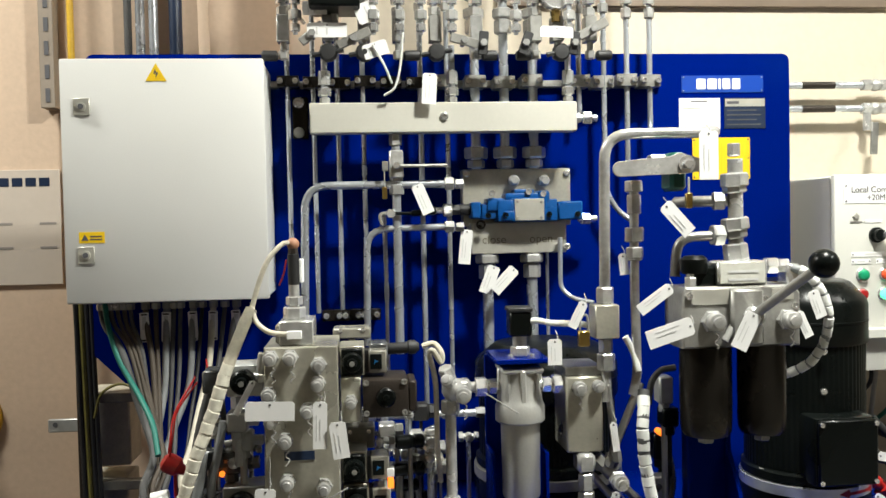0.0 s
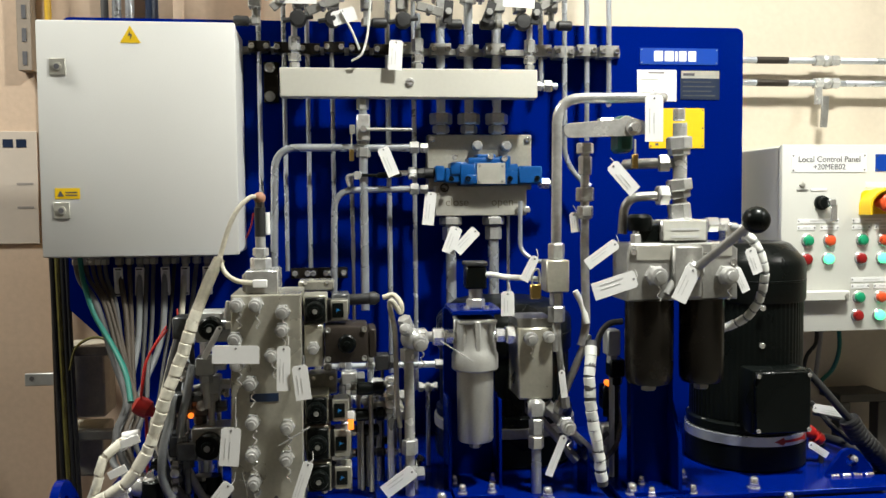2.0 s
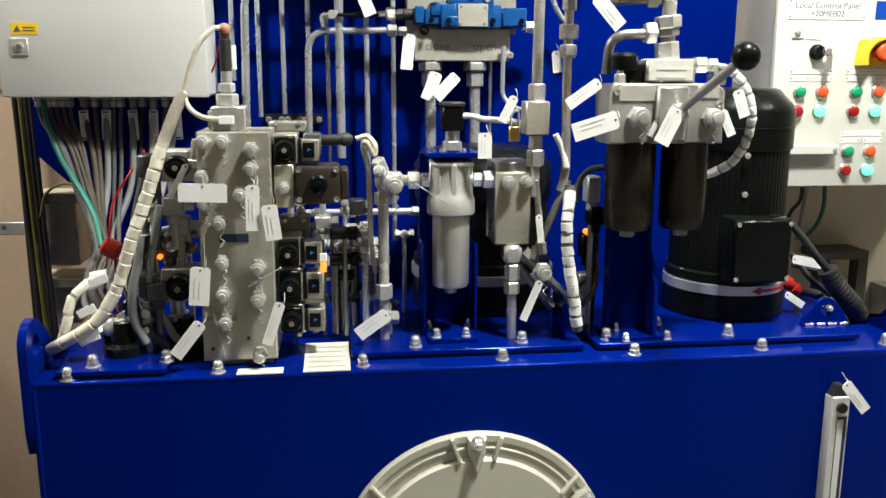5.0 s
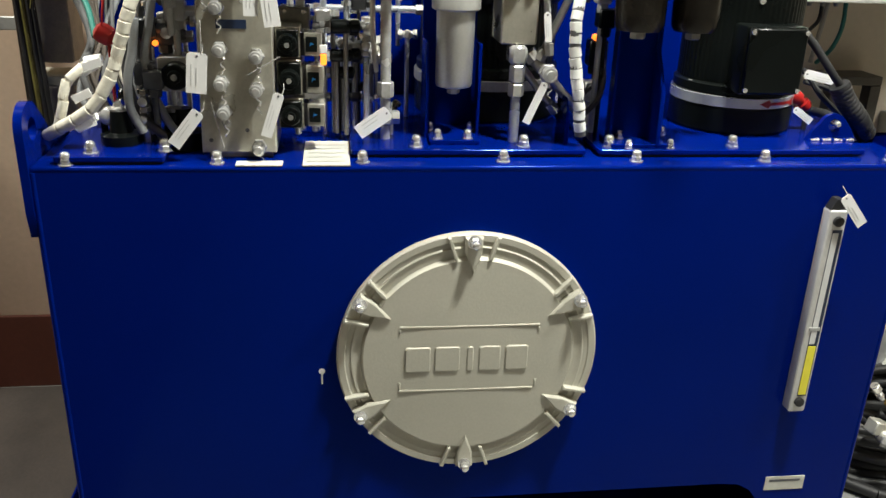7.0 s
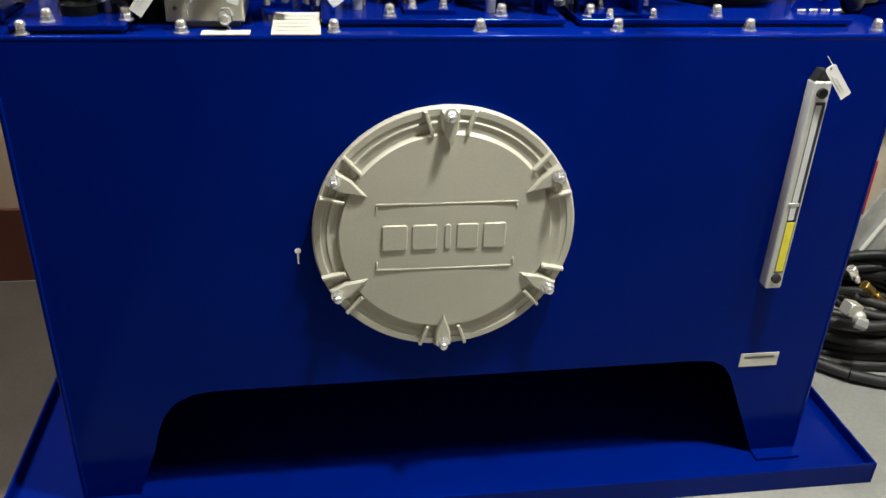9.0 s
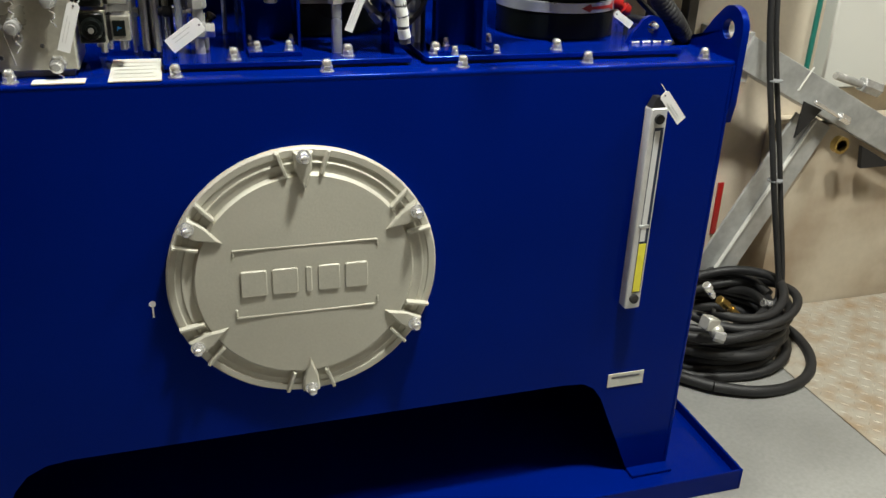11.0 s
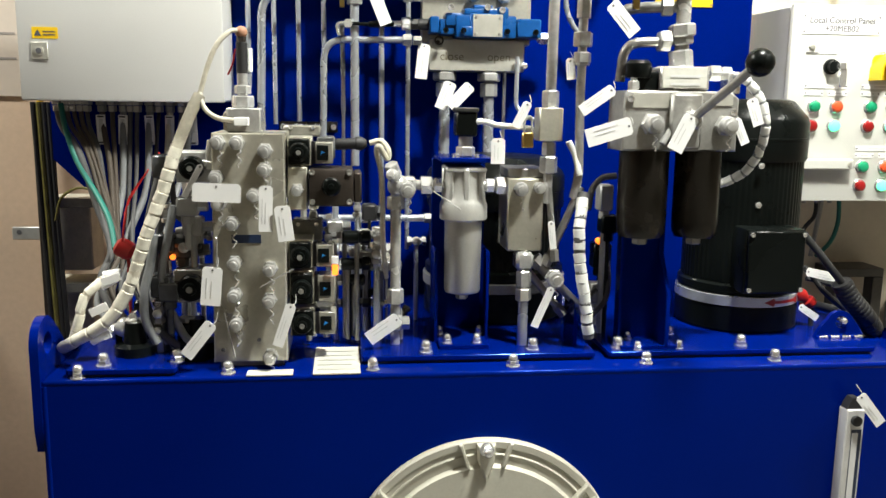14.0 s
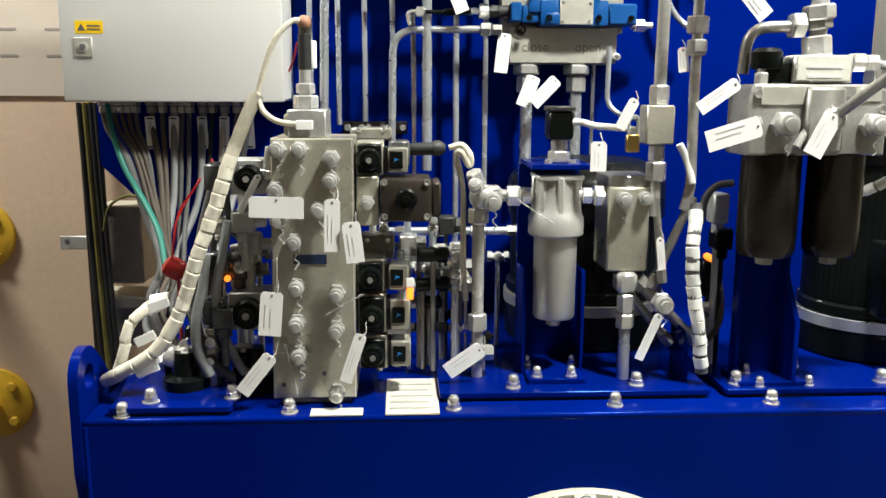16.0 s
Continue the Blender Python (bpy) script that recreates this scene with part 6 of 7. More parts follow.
# added cream boxes stand in for the wall visible between the cables
for k, (a, b) in enumerate((((-0.934, 0.75, 1.198), (-0.837, 0.75, 1.024)), ((-0.945, 0.75, 0.997), (-0.844, 0.75, 0.881)))):
    solo("wall_colour_box", box(a[0], b[0], 0.70, 0.80, b[2], a[2], 0.004), CONDUIT, "cream box in place of the wall seen behind the cables", "box", "junction boxes")
br = thing("wall_bracket", (-1.033, 0.83, 1.097), "small slotted steel bracket", "bracket")
q0, q1 = (-1.064, 0.83, 1.111), (-1.003, 0.83, 1.079)
part("plate", box(q0[0], x0 + 0.01, 0.825, 0.835, q1[2], q0[2], 0.002), GALV, br)
part("arm", box(x0 - 0.012, x0 + 0.01, 0.685, 0.998, q1[2], q0[2], 0.002), GALV, br)
part("slot", lathe((-1.047, 0.825, 1.098), along((-1.047, 0.825, 1.098), FRONT, 1), [(0.006, 0), (0.006, 0.0006)], 12), TAGDARK, br)
for c, s in (((-1.331, 0.985, 1.086), 1), ((-1.323, 0.985, 0.644), 0)):
    fl = thing("handrail_flange", c, "round yellow handrail flange bolted to the wall", "handrail", "handrail flanges")
    R = 0.092
    part("disc", lathe((c[0], 0.999, c[2]), (c[0], -1, c[2]), [(R, 0), (R, 0.010), (R - 0.004, 0.013), (0.0, 0.013)], 36), PIPEYEL, fl)
    for a in (45, 135, 225, 315):
        b = (c[0] + 0.066 * math.cos(radians(a)), 0.986, c[2] + 0.066 * math.sin(radians(a)))
        part("bolt", hexa(b, along(b, FRONT, 0.012), 0.022), PIPEYEL, fl)
    part("rail", pipe([(c[0] - 0.01, 0.99, c[2]), (c[0] - 0.06, 0.80, c[2] - 0.03), (c[0] - 0.75, 0.70, c[2] - 0.10)] if s else [(c[0], 0.99, c[2]), (c[0] - 0.12, 0.86, c[2] - 0.10), (c[0] - 0.6, 0.80, c[2] - 0.5)], 0.024, 0.06), PIPEYEL, fl)

# ---- centre pressure filter ----
FX, FY = -0.027, 0.135
fi = thing("pressure_filter", (FX, FY, PT), "upright aluminium pressure filter on a blue bracket", "filter")
zt, zb = 1.228, 1.09
part("bowl", lathe((FX, FY, zb), (FX, FY, 2), [(0.024, 0), (0.031, 0.002), (0.033, 0.006), (0.034, zt - zb)], 32), CASTALU, fi)
part("drain_plug", joined(hexa((FX, FY, zb - 0.012), (FX, FY, zb), 0.02), rod((FX, FY, zb - 0.003), (FX, FY, zb), 0.016)), STEEL, fi)
zh = 1.315
head = part("head", lathe((FX, FY, zt - 0.004), (FX, FY, 2), [(0.040, 0), (0.043, 0.003), (0.043, 0.028), (0.040, 0.034), (0.036, 0.055), (0.034, zh - zt)], 32), CASTALU, fi)
for a in range(0, 360, 45):
    u, v = math.cos(radians(a)), math.sin(radians(a))
    part("web", box(FX + 0.034 * u - 0.005, FX + 0.034 * u + 0.005, FY + 0.034 * v - 0.005, FY + 0.034 * v + 0.005, zt + 0.022, zh + 0.002, 0.002, (0, 0, a)), CASTALU, head)
part("head_cap", box(FX - 0.036, FX + 0.036, FY - 0.036, FY + 0.04, zh - 0.004, zh + 0.006, 0.003), CASTALU, head)
bpz = 1.333
part("bracket_top", box(FX - 0.046, FX + 0.046, FY - 0.04, FY + 0.08, bpz - 0.004, bpz + 0.004, 0.001), BLUE, fi)
part("bracket_back", box(FX - 0.05, FX + 0.05, FY + 0.075, FY + 0.083, PT, bpz - 0.004, 0.001), BLUE, fi)
for s in (-0.047, 0.047):
    part("bracket_side", box(FX + s - 0.003, FX + s + 0.003, FY + 0.0, FY + 0.075, PT, PT + 0.17, 0.001), BLUE, fi)
part("foot", box(FX - 0.045, FX + 0.045, 0.085, FY + 0.09, PT, PT + 0.008, 0.001), BLUE, fi)
for k, (x, y) in enumerate(((-0.057, 0.10), (-0.003, 0.10), (-0.065, 0.16), (0.01, 0.16))):
    piece("dome_nut", NUT, fi, pose(x, y, PT + 0.008, 0, 0, 15 * k) @ Matrix.Diagonal((0.75, 0.75, 0.8, 1)))
for k, (x, y) in enumerate(((FX - 0.018, FY - 0.022), (FX + 0.018, FY - 0.022))):
    part("cap_screw", lathe((x, y, bpz + 0.004), (x, y, 2), [(0.006, 0), (0.006, 0.006), (0.003, 0.006), (0.003, 0.003), (0, 0.003)], 12), CHROME, fi)
ind = part("clogging_indicator", joined(hexa((FX + 0.002, FY, bpz + 0.004), (FX + 0.002, FY, bpz + 0.022), 0.03), rod((FX + 0.002, FY, bpz + 0.02), (FX + 0.002, FY, bpz + 0.04), 0.013)), STEEL, fi)
part("plug_box", box(FX - 0.018, FX + 0.020, FY - 0.02, FY + 0.02, bpz + 0.040, bpz + 0.082, 0.003), BLACK, ind)
part("plug_lid", box(FX - 0.020, FX + 0.022, FY - 0.022, FY + 0.022, bpz + 0.082, bpz + 0.090, 0.002), RUBBER, ind)
solo("indicator_cable", ribbed([(-0.011, 0.12, 1.399), (0.005, 0.12, 1.399), (0.031, 0.13, 1.393), (0.079, 0.14, 1.389), (0.107, 0.15, 1.383)], 0.0055, 0.014, 0.1), CONDWHITE, "white cable from the filter's indicator plug", "cable")
pzc = 1.286
for d, xs0 in ((-1, FX - 0.036), (1, FX + 0.036)):
    part("port_stub", rod((xs0 - 0.004 * d, FY, pzc), (xs0 + 0.10 * d, FY, pzc), 0.0095), STEEL, fi)
    fitting(fi, (xs0 + 0.003 * d, FY, pzc), (d, 0, 0), 0.024, 0.016, CHROME), fitting(fi, (xs0 + 0.021 * d, FY, pzc), (d, 0, 0), 0.030, 0.021, CHROME)
coupling(fi, (FX + 0.098, FY - 0.012, pzc - 0.004), FRONT, 0.013), coupling(fi, (FX + 0.132, FY - 0.008, pzc - 0.002), FRONT, 0.011)
part("elbow_block", box(FX + 0.088, FX + 0.15, FY - 0.012, FY + 0.03, pzc - 0.022, pzc + 0.016, 0.005), STEEL, fi)
# left tee and stand pipe
tp = thing("stand_pipe", (-0.15, 0.13, PT), "upright steel stand pipe with a tee and test coupling", "pipe")
sx = -0.149
part("tube", rod((sx, 0.13, 1.035), (sx, 0.13, pzc), 0.0095), STEEL, tp)
fitting(tp, (sx, 0.13, 1.071), UP, 0.026, 0.028), fitting(tp, (sx, 0.13, 1.243), UP, 0.028, 0.024)
part("elbow", joined(box(sx - 0.012, sx + 0.012, 0.115, 0.145, 1.022, 1.051, 0.004), hexa((sx + 0.01, 0.13, 1.035), (sx + 0.026, 0.13, 1.035), 0.022), rod((sx, 0.13, PT - 0.001), (sx, 0.13, 1.029), 0.009)), STEEL, tp)
part("tee", joined(box(sx - 0.013, sx + 0.035, 0.115, 0.145, pzc - 0.016, pzc + 0.016, 0.005), ball((sx + 0.004, 0.12, pzc), 0.02)), STEEL, tp)
coupling(tp, (sx + 0.018, 0.116, pzc - 0.006), FRONT, 0.014), coupling(tp, (sx - 0.002, 0.116, pzc + 0.012), (-0.3, -1, 0.4), 0.011, False)
part("cap", joined(hexa((sx, 0.13, pzc + 0.014), (sx - 0.01, 0.12, pzc + 0.038), 0.022)), STEEL, tp)
plug = thing("cable_plug", (-0.225, 0.14, 1.359), "black cable plug with a looped white cable", "plug")
a, b = (-0.27, 0.14, 1.356), (-0.195, 0.14, 1.359)
part("socket", box(-0.286, -0.255, 0.11, 0.16, 1.332, 1.371, 0.003), PLASTCLR, plug)
part("socket_label", box(-0.281, -0.264, 0.108, 0.11, 1.34, 1.354, 0), TEALBLK, plug)
part("shell", lathe(a, b, [(0.008, 0.01), (0.010, 0.015), (0.010, 0.05), (0.012, 0.052), (0.012, 0.062), (0.006, 0.07)], 14), RUBBER, plug)
part("cable", hose([b, (-0.175, 0.14, 1.363), (-0.162, 0.13, 1.348), (-0.164, 0.13, 1.332), (-0.178, 0.12, 1.354), (-0.183, 0.13, 1.344), (-0.173, 0.14, 1.293), (-0.17, 0.16, 1.177), (-0.162, 0.2, 1.105)], 0.0048, 8), CONDUIT, plug)
# plate block right of the filter
pbk = thing("check_valve_block", (0.08, 0.13, 1.17), "worn nickel-plated valve block behind the filter fittings", "valve block")
part("block", box(0.049, 0.114, 0.11, 0.20, 1.169, 1.301, 0.003), NICKEL, pbk)
part("top_cover", box(0.049, 0.116, 0.115, 0.20, 1.301, 1.318, 0.002), DULL, pbk)
ax_ = 0.082
part("elbow", joined(box(ax_ - 0.016, ax_ + 0.016, 0.10, 0.14, 1.134, 1.169, 0.006), hexa((ax_, 0.11, 1.104), (ax_, 0.11, 1.134), 0.024)), STEEL, pbk)
part("lower_nut", hexa((ax_, 0.11, 1.079), (ax_, 0.11, 1.102), 0.025), PLATE, pbk)
part("down_pipe", rod((ax_, 0.11, PT - 0.001), (ax_, 0.11, 1.095), 0.0095), ZINC, pbk)
coupling(pbk, (0.134, 0.1, 1.123), FRONT, 0.014)
part("side_elbow", joined(rod((0.104, 0.13, 1.154), (0.137, 0.12, 1.118), 0.011), hexa((0.104, 0.13, 1.154), (0.117, 0.127, 1.14), 0.026)), DULL, pbk)
for a, b, r in (((0.184, 0.12, 1.285), (0.131, 0.12, 1.161), 0.007), ((0.122, 0.11, 1.286), (0.135, 0.11, 1.173), 0.006), ((0.146, 0.12, 1.108), (0.196, 0.14, 1.059), 0.008), ((0.097, 0.14, 1.125), (0.152, 0.14, 1.06), 0.007)):
    solo("dull_tube", joined(rod(a, b, r), hexa(b, along(b, Vector(b) - Vector(a), 0.022), 2.6 * r)), DULL, "dull steel connecting tube with a nut", "pipe", "dull tubes")
# cube block line
cb = thing("shuttle_valve_line", (0.12, 0.1, 1.3), "upright tube line with a square shuttle valve", "valve")
qx = 0.121
part("cube", box(0.098, 0.14, 0.092, 0.135, 1.367, 1.425, 0.002), NICKEL, cb)
fitting(cb, (qx, 0.113, 1.425), UP, 0.026, 0.03), fitting(cb, (qx, 0.113, 1.341), UP, 0.022, 0.024), fitting(cb, (qx, 0.113, 1.31), UP, 0.028, 0.03)
part("tube", rod((qx, 0.113, pzc - 0.03), (qx, 0.113, 1.424), 0.0085), STEEL, cb)
lock = thing("padlock", (qx - 0.03, 0.1, 1.38), "brass padlock on the shuttle valve", "padlock")
part("case", box(0.069, 0.089, 0.094, 0.106, 1.355, 1.382, 0.002), BRASS, lock)
part("shackle", hose([(0.073, 0.1, 1.38), (0.074, 0.1, 1.402), (0.085, 0.1, 1.408), (0.087, 0.1, 1.381)], 0.0022, 8), STEEL, lock)
tube_run("arched_tube", [(qx, 0.113, 1.446), (0.12, 0.1, 1.715), (0.308, 0.08, 1.715), (0.355, 0.2, 1.73)], 0.0095, "arched steel tube over the ball valve", 0.045, STEEL, nuts=(((qx, 0.113, 1.43), UP, 0.027, 0.024),))
lx = 0.177
lv = thing("ball_valve_line", (lx, 0.12, 1.3), "upright steel tube line with couplings under a ball valve", "valve")
part("tube", pipe([(lx, 0.12, 1.637), (lx - 0.001, 0.12, 1.45), (0.179, 0.12, 1.3), (0.17, 0.12, 1.264)], 0.0082, 0.03), STEEL, lv)
for za, h, af in ((282, 0.020, 0.028), (320, 0.034, 0.022), (368, 0.026, 0.030), (400, 0.022, 0.024), (396, 0.02, 0.027)):
    z = 1.617 - (za - 282) * 0.00101
    fitting(lv, (lx, 0.12, z), UP, af, h)
bv = thing("ball_valve", (0.2, 0.04, 1.64), "ball valve with a flat steel lever and green body", "valve")
va, vb_ = (0.12, 0.035, 1.652), (0.268, 0.035, 1.66)
lever = slab([(va[0] + 0.012 * math.cos(radians(a)) + 0.006, va[2] + 0.0125 * math.sin(radians(a))) for a in range(90, 271, 20)] + [(vb_[0] - 0.03, vb_[2] - 0.017), (vb_[0], vb_[2] - 0.012), (vb_[0], vb_[2] + 0.006), (vb_[0] - 0.045, vb_[2] + 0.018), (vb_[0] - 0.055, vb_[2] + 0.012)], "xz", 0.032, 0.037, 0.0006)
part("lever", lever, STEEL, bv)
q = (0.237, 0.032, 1.658)
part("spindle_nut", joined(lathe(q, along(q, FRONT, 1), [(0.014, 0), (0.014, 0.003)], 18), hexa(along(q, FRONT, 0.003), along(q, FRONT, 0.011), 0.014)), CHROME, bv)
part("body", joined(box(q[0] - 0.020, q[0] + 0.008, 0.05, 0.10, q[2] - 0.042, q[2] + 0.022, 0.006), rod((q[0], 0.037, q[2]), (q[0], 0.05, q[2]), 0.010)), TEALBLK, bv)
part("end_fitting", joined(hexa((q[0] - 0.024, 0.07, q[2] + 0.004), (q[0] - 0.05, 0.07, q[2] + 0.004), 0.03), rod((q[0] - 0.05, 0.07, q[2] + 0.004), (lx, 0.12, q[2] + 0.004), 0.009)), STEEL, bv)
lock = thing("padlock", (q[0], 0.03, q[2] - 0.05), "small brass padlock on the ball valve", "padlock")
part("case", box(q[0] - 0.004, q[0] + 0.007, 0.024, 0.032, 1.586, 1.611, 0.001), BRASS, lock)
part("shackle", rod((q[0] + 0.002, 0.028, 1.609), (q[0] + 0.002, 0.028, 1.637), 0.002, 8), STEEL, lock)

# plugs lying on the tank's corner
for a, b, mat in (((-0.63, 0.1, 1.033), (-0.589, 0.12, 1.049), DULL), ((-0.62, 0.13, 1.002), (-0.583, 0.14, 1.017), BLACK), ((-0.604, 0.16, 1.076), (-0.609, 0.16, 1.024), BLACK), ((-0.63, 0.2, 1.035), (-0.57, 0.2, 1.034), BLACK)):
    pg_ = thing("cable_coupling", a, "dull cable coupling lying on the tank corner", "connector", "cable couplings")
    part("shell", lathe(a, b, [(0.006, 0), (0.010, 0.004), (0.010, 0.018), (0.014, 0.020), (0.014, 0.036), (0.009, 0.040), (0.009, (Vector(b) - Vector(a)).length)], 12), mat, pg_)
    part("pedestal", rod((a[0], a[1] + 0.01, TTOP), (a[0], a[1] + 0.01, a[2]), 0.006, 8), BLACK, pg_)
for a, b in (((-0.661, 0.06, 1.029), (-0.633, 0.06, 1.044)), ((-0.646, 0.08, 1.119), (-0.621, 0.08, 1.133)), ((-0.644, 0.09, 1.135), (-0.616, 0.09, 1.14))):
    solo("cable_label", rod(a, b, 0.0078, 10), TAGWHITE, "white sleeve label on the wrapped cable", "label", "cable labels")
for x, y in ((-0.60, 0.10), (-0.50, 0.12)):
    solo("pipe_flange", joined(lathe((x, y, TTOP), (x, y, 3), [(0.035, 0), (0.035, 0.03), (0.02, 0.034), (0.016, 0.07), (0.0, 0.07)], 20)), BLACK, "black pipe flange standing on the tank top", "flange", "pipe flanges")

# black valve cartridges crowded round the manifold
for a, b, r in (((-0.244, 0.17, 1.187), (-0.192, 0.17, 1.187), 0.0125), ((-0.245, 0.2, 1.101), (-0.202, 0.2, 1.101), 0.011), ((-0.516, 0.12, 1.046), (-0.517, 0.12, 1.007), 0.017), ((-0.555, 0.14, 1.049), (-0.556, 0.14, 1.006), 0.012)):
    cv = thing("valve_cartridge", (a[0], a[1], PT), "black valve cartridge with a ribbed cap near the manifold", "valve", "valve cartridges")
    L = (Vector(b) - Vector(a)).length
    part("body", lathe(a, b, [(r * 0.8, 0), (r, 0.003), (r, L * 0.55), (r * 0.88, L * 0.58), (r * 0.88, L * 0.66), (r, L * 0.69), (r, L - 0.003), (r * 0.7, L)], 18), BLACK, cv)
    part("collar", hexa(tuple(Vector(a).lerp(Vector(b), -0.2)), a, r * 1.7), DULL, cv)
    mid = Vector(a).lerp(Vector(b), 0.5)
    part("stem", rod((mid.x, mid.y, PT - 0.004), (mid.x, mid.y, mid.z), 0.0045, 10), DULL, cv)


# ---- electric motors ----
def motor(cx_, cy_, r, zband, zcowl, ztop, label, arrow=True):
    m = thing("electric_motor", (cx_, cy_, PT), label, "motor", "electric motors")
    up = (cx_, cy_, 3)
    part("bell_housing", lathe((cx_, cy_, PT), up, [(r * 0.96, 0), (r * 0.99, 0.004), (r * 0.99, zband - PT - 0.002), (r * 0.9, zband - PT)], 48), BLACK, m)
    part("coupling_band", lathe((cx_, cy_, zband), up, [(r * 0.95, 0), (r, 0.001), (r, 0.020), (r * 0.95, 0.021)], 48), ZINC if arrow else DULL, m, "bright steel band" if arrow else "dull steel band")
    part("end_flange", lathe((cx_, cy_, zband + 0.021), up, [(r * 0.9, 0), (r * 0.97, 0.003), (r * 0.97, 0.018), (r * 0.82, 0.03)], 48), BLACK, m)
    fins = bmesh.new()
    n, rings = 264, []
    for z in (zband + 0.045, zcowl + 0.01):
        rings.append([fins.verts.new((cx_ + rr * math.cos(2 * math.pi * k / n), cy_ + rr * math.sin(2 * math.pi * k / n), z)) for k in range(n) for rr in ((r * 0.92 if k % 4 in (0, 1) else r * 0.91),)])
    for k in range(n):
        fins.faces.new((rings[0][k], rings[0][(k + 1) % n], rings[1][(k + 1) % n], rings[1][k]))
    fins.faces.new(rings[0][::-1]), fins.faces.new(rings[1])
    part("finned_body", fins, BLACK, m)
    h = ztop - zcowl
    part("fan_cowl", lathe((cx_, cy_, zcowl), up, [(r * 0.94, 0), (r * 0.96, 0.004), (r * 0.96, h * 0.62), (r * 0.92, h * 0.72), (r * 0.70, h * 0.97), (r * 0.62, h), (0, h)], 40), BLACK, m)
    part("cowl_seam", lathe((cx_, cy_, zcowl + h * 0.34), up, [(r * 0.955, 0), (r * 0.968, 0.001), (r * 0.968, 0.004), (r * 0.955, 0.005)], 40), BLACK, m)
    if arrow:
        bm = bmesh.new()
        half = lambda u: max(0.0004, (u + 0.046) * 0.42) if u < -0.026 else (0.0028 if u < 0.030 else 0.0028 + (u - 0.030) * 0.35)
        cols = []
        for k in range(25):
            u = -0.046 + 0.092 * k / 24
            ang = 0.40 + u / r
            cols.append([bm.verts.new((cx_ + (r + 0.0008) * math.sin(ang), cy_ - (r + 0.0008) * math.cos(ang), zband + 0.0105 + s_ * half(u))) for s_ in (-1, 1)])
        for c0, c1 in zip(cols, cols[1:]):
            bm.faces.new((c0[0], c1[0], c1[1], c0[1]))
        part("rotation_arrow", bm, RED, m, "red rotation arrow")
    for a in (-70, -25, 20, 65, 150, 240):
        b = (cx_ + r * 0.88 * math.sin(radians(a)), cy_ - r * 0.88 * math.cos(radians(a)), zband + 0.03)
        part("flange_bolt", hexa(b, along(b, UP, 0.012), 0.017), DULL, m)
    return m


MX, MYA, MR = 0.562, 0.268, 0.121
zband = 1.048
mo = motor(MX, MYA, MR, zband, 1.328, 1.446, "black electric motor standing upright on the tank top")
t0, t1, tz0, tz1 = 0.504, 0.622, 1.078, 1.207
tb = part("terminal_box", box(t0, t1, 0.12, 0.24, tz0 + 0.004, tz1, 0.006, seg=2), BLACK, mo)
part("lid", box(t0 + 0.003, t1 - 0.003, 0.112, 0.121, tz0 + 0.007, tz1 - 0.003, 0.003), BLACK, tb)
for x, z in ((t0 + 0.008, tz1 - 0.010), (t1 - 0.008, tz1 - 0.010), (t0 + 0.008, tz0 + 0.014), (t1 - 0.008, tz0 + 0.014)):
    part("lid_screw", lathe((x, 0.112, z), (x, -1, z), [(0.0045, 0), (0.0045, 0.003), (0, 0.004)], 10), CHROME, tb)
for q in ((0.537, 0.15, 1.322), (0.542, 0.16, 1.247)):
    part("cowl_screw", lathe(q, along(q, FRONT, 1), [(0.006, 0), (0.006, 0.004), (0, 0.006)], 12), CHROME, mo)
zb2 = 1.058
motor(0.075, 0.389, 0.15, zb2, 1.22, 1.325, "black electric motor standing behind the pressure filter", False)

# cable to the terminal box
mc = thing("motor_cable", (0.767, 0.15, 1.037), "thick black motor cable with a ribbed boot", "cable")
part("cable", hose([(0.647, 0.18, 1.191), (0.675, 0.17, 1.158), (0.707, 0.16, 1.117), (0.734, 0.16, 1.087)], 0.0075, 12), RUBBER, mc)
part("boot", ribbed([(0.726, 0.16, 1.095), (0.747, 0.16, 1.064), (0.78, 0.16, 1.029), (0.81, 0.17, 0.995)], 0.020, 0.009, 0.05), RUBBER, mc)
part("tail", hose([(0.805, 0.17, 1.002), (0.861, 0.2, 0.97), (0.80, 0.35, 1.0), (0.85, 0.55, 0.9), (0.87, 0.62, 0.5)], 0.010, 10), RUBBER, mc)
for pts, r in (([(0.703, 0.26, 1.107), (0.721, 0.25, 1.085), (0.742, 0.24, 1.057), (0.795, 0.25, 1.018)], 0.006), ([(0.722, 0.28, 1.078), (0.771, 0.28, 1.066), (0.836, 0.28, 1.043)], 0.005)):
    solo("black_cable", hose(pts, r, 8), RUBBER, "black cable behind the motor", "cable", "black cables")
rc = thing("red_connector", (0.685, 0.2, 1.032), "red plastic cable connector lying by the motor", "connector")
a, b = Vector((0.659, 0.2, 1.068)), Vector((0.705, 0.2, 1.033))
part("shell", lathe(a, b, [(0.010, 0), (0.013, 0.004), (0.013, 0.016), (0.009, 0.018), (0.009, 0.026), (0.013, 0.028), (0.013, 0.040), (0.008, 0.046)], 14), RED, rc)
part("prong", rod((0.666, 0.2, 1.043), (0.688, 0.2, 1.035), 0.004), RED, rc)
part("support", rod((b.x - 0.012, b.y, PT - 0.001), (b.x - 0.012, b.y, b.z), 0.005, 8), RUBBER, rc)
tag_between((0.649, 0.17, 1.046), (0.689, 0.17, 1.02), 0.014, label="small white tag beside the red connector")
tag_between((0.686, 0.22, 1.105), (0.753, 0.22, 1.091), 0.018, label="white tag on the cables behind the motor")
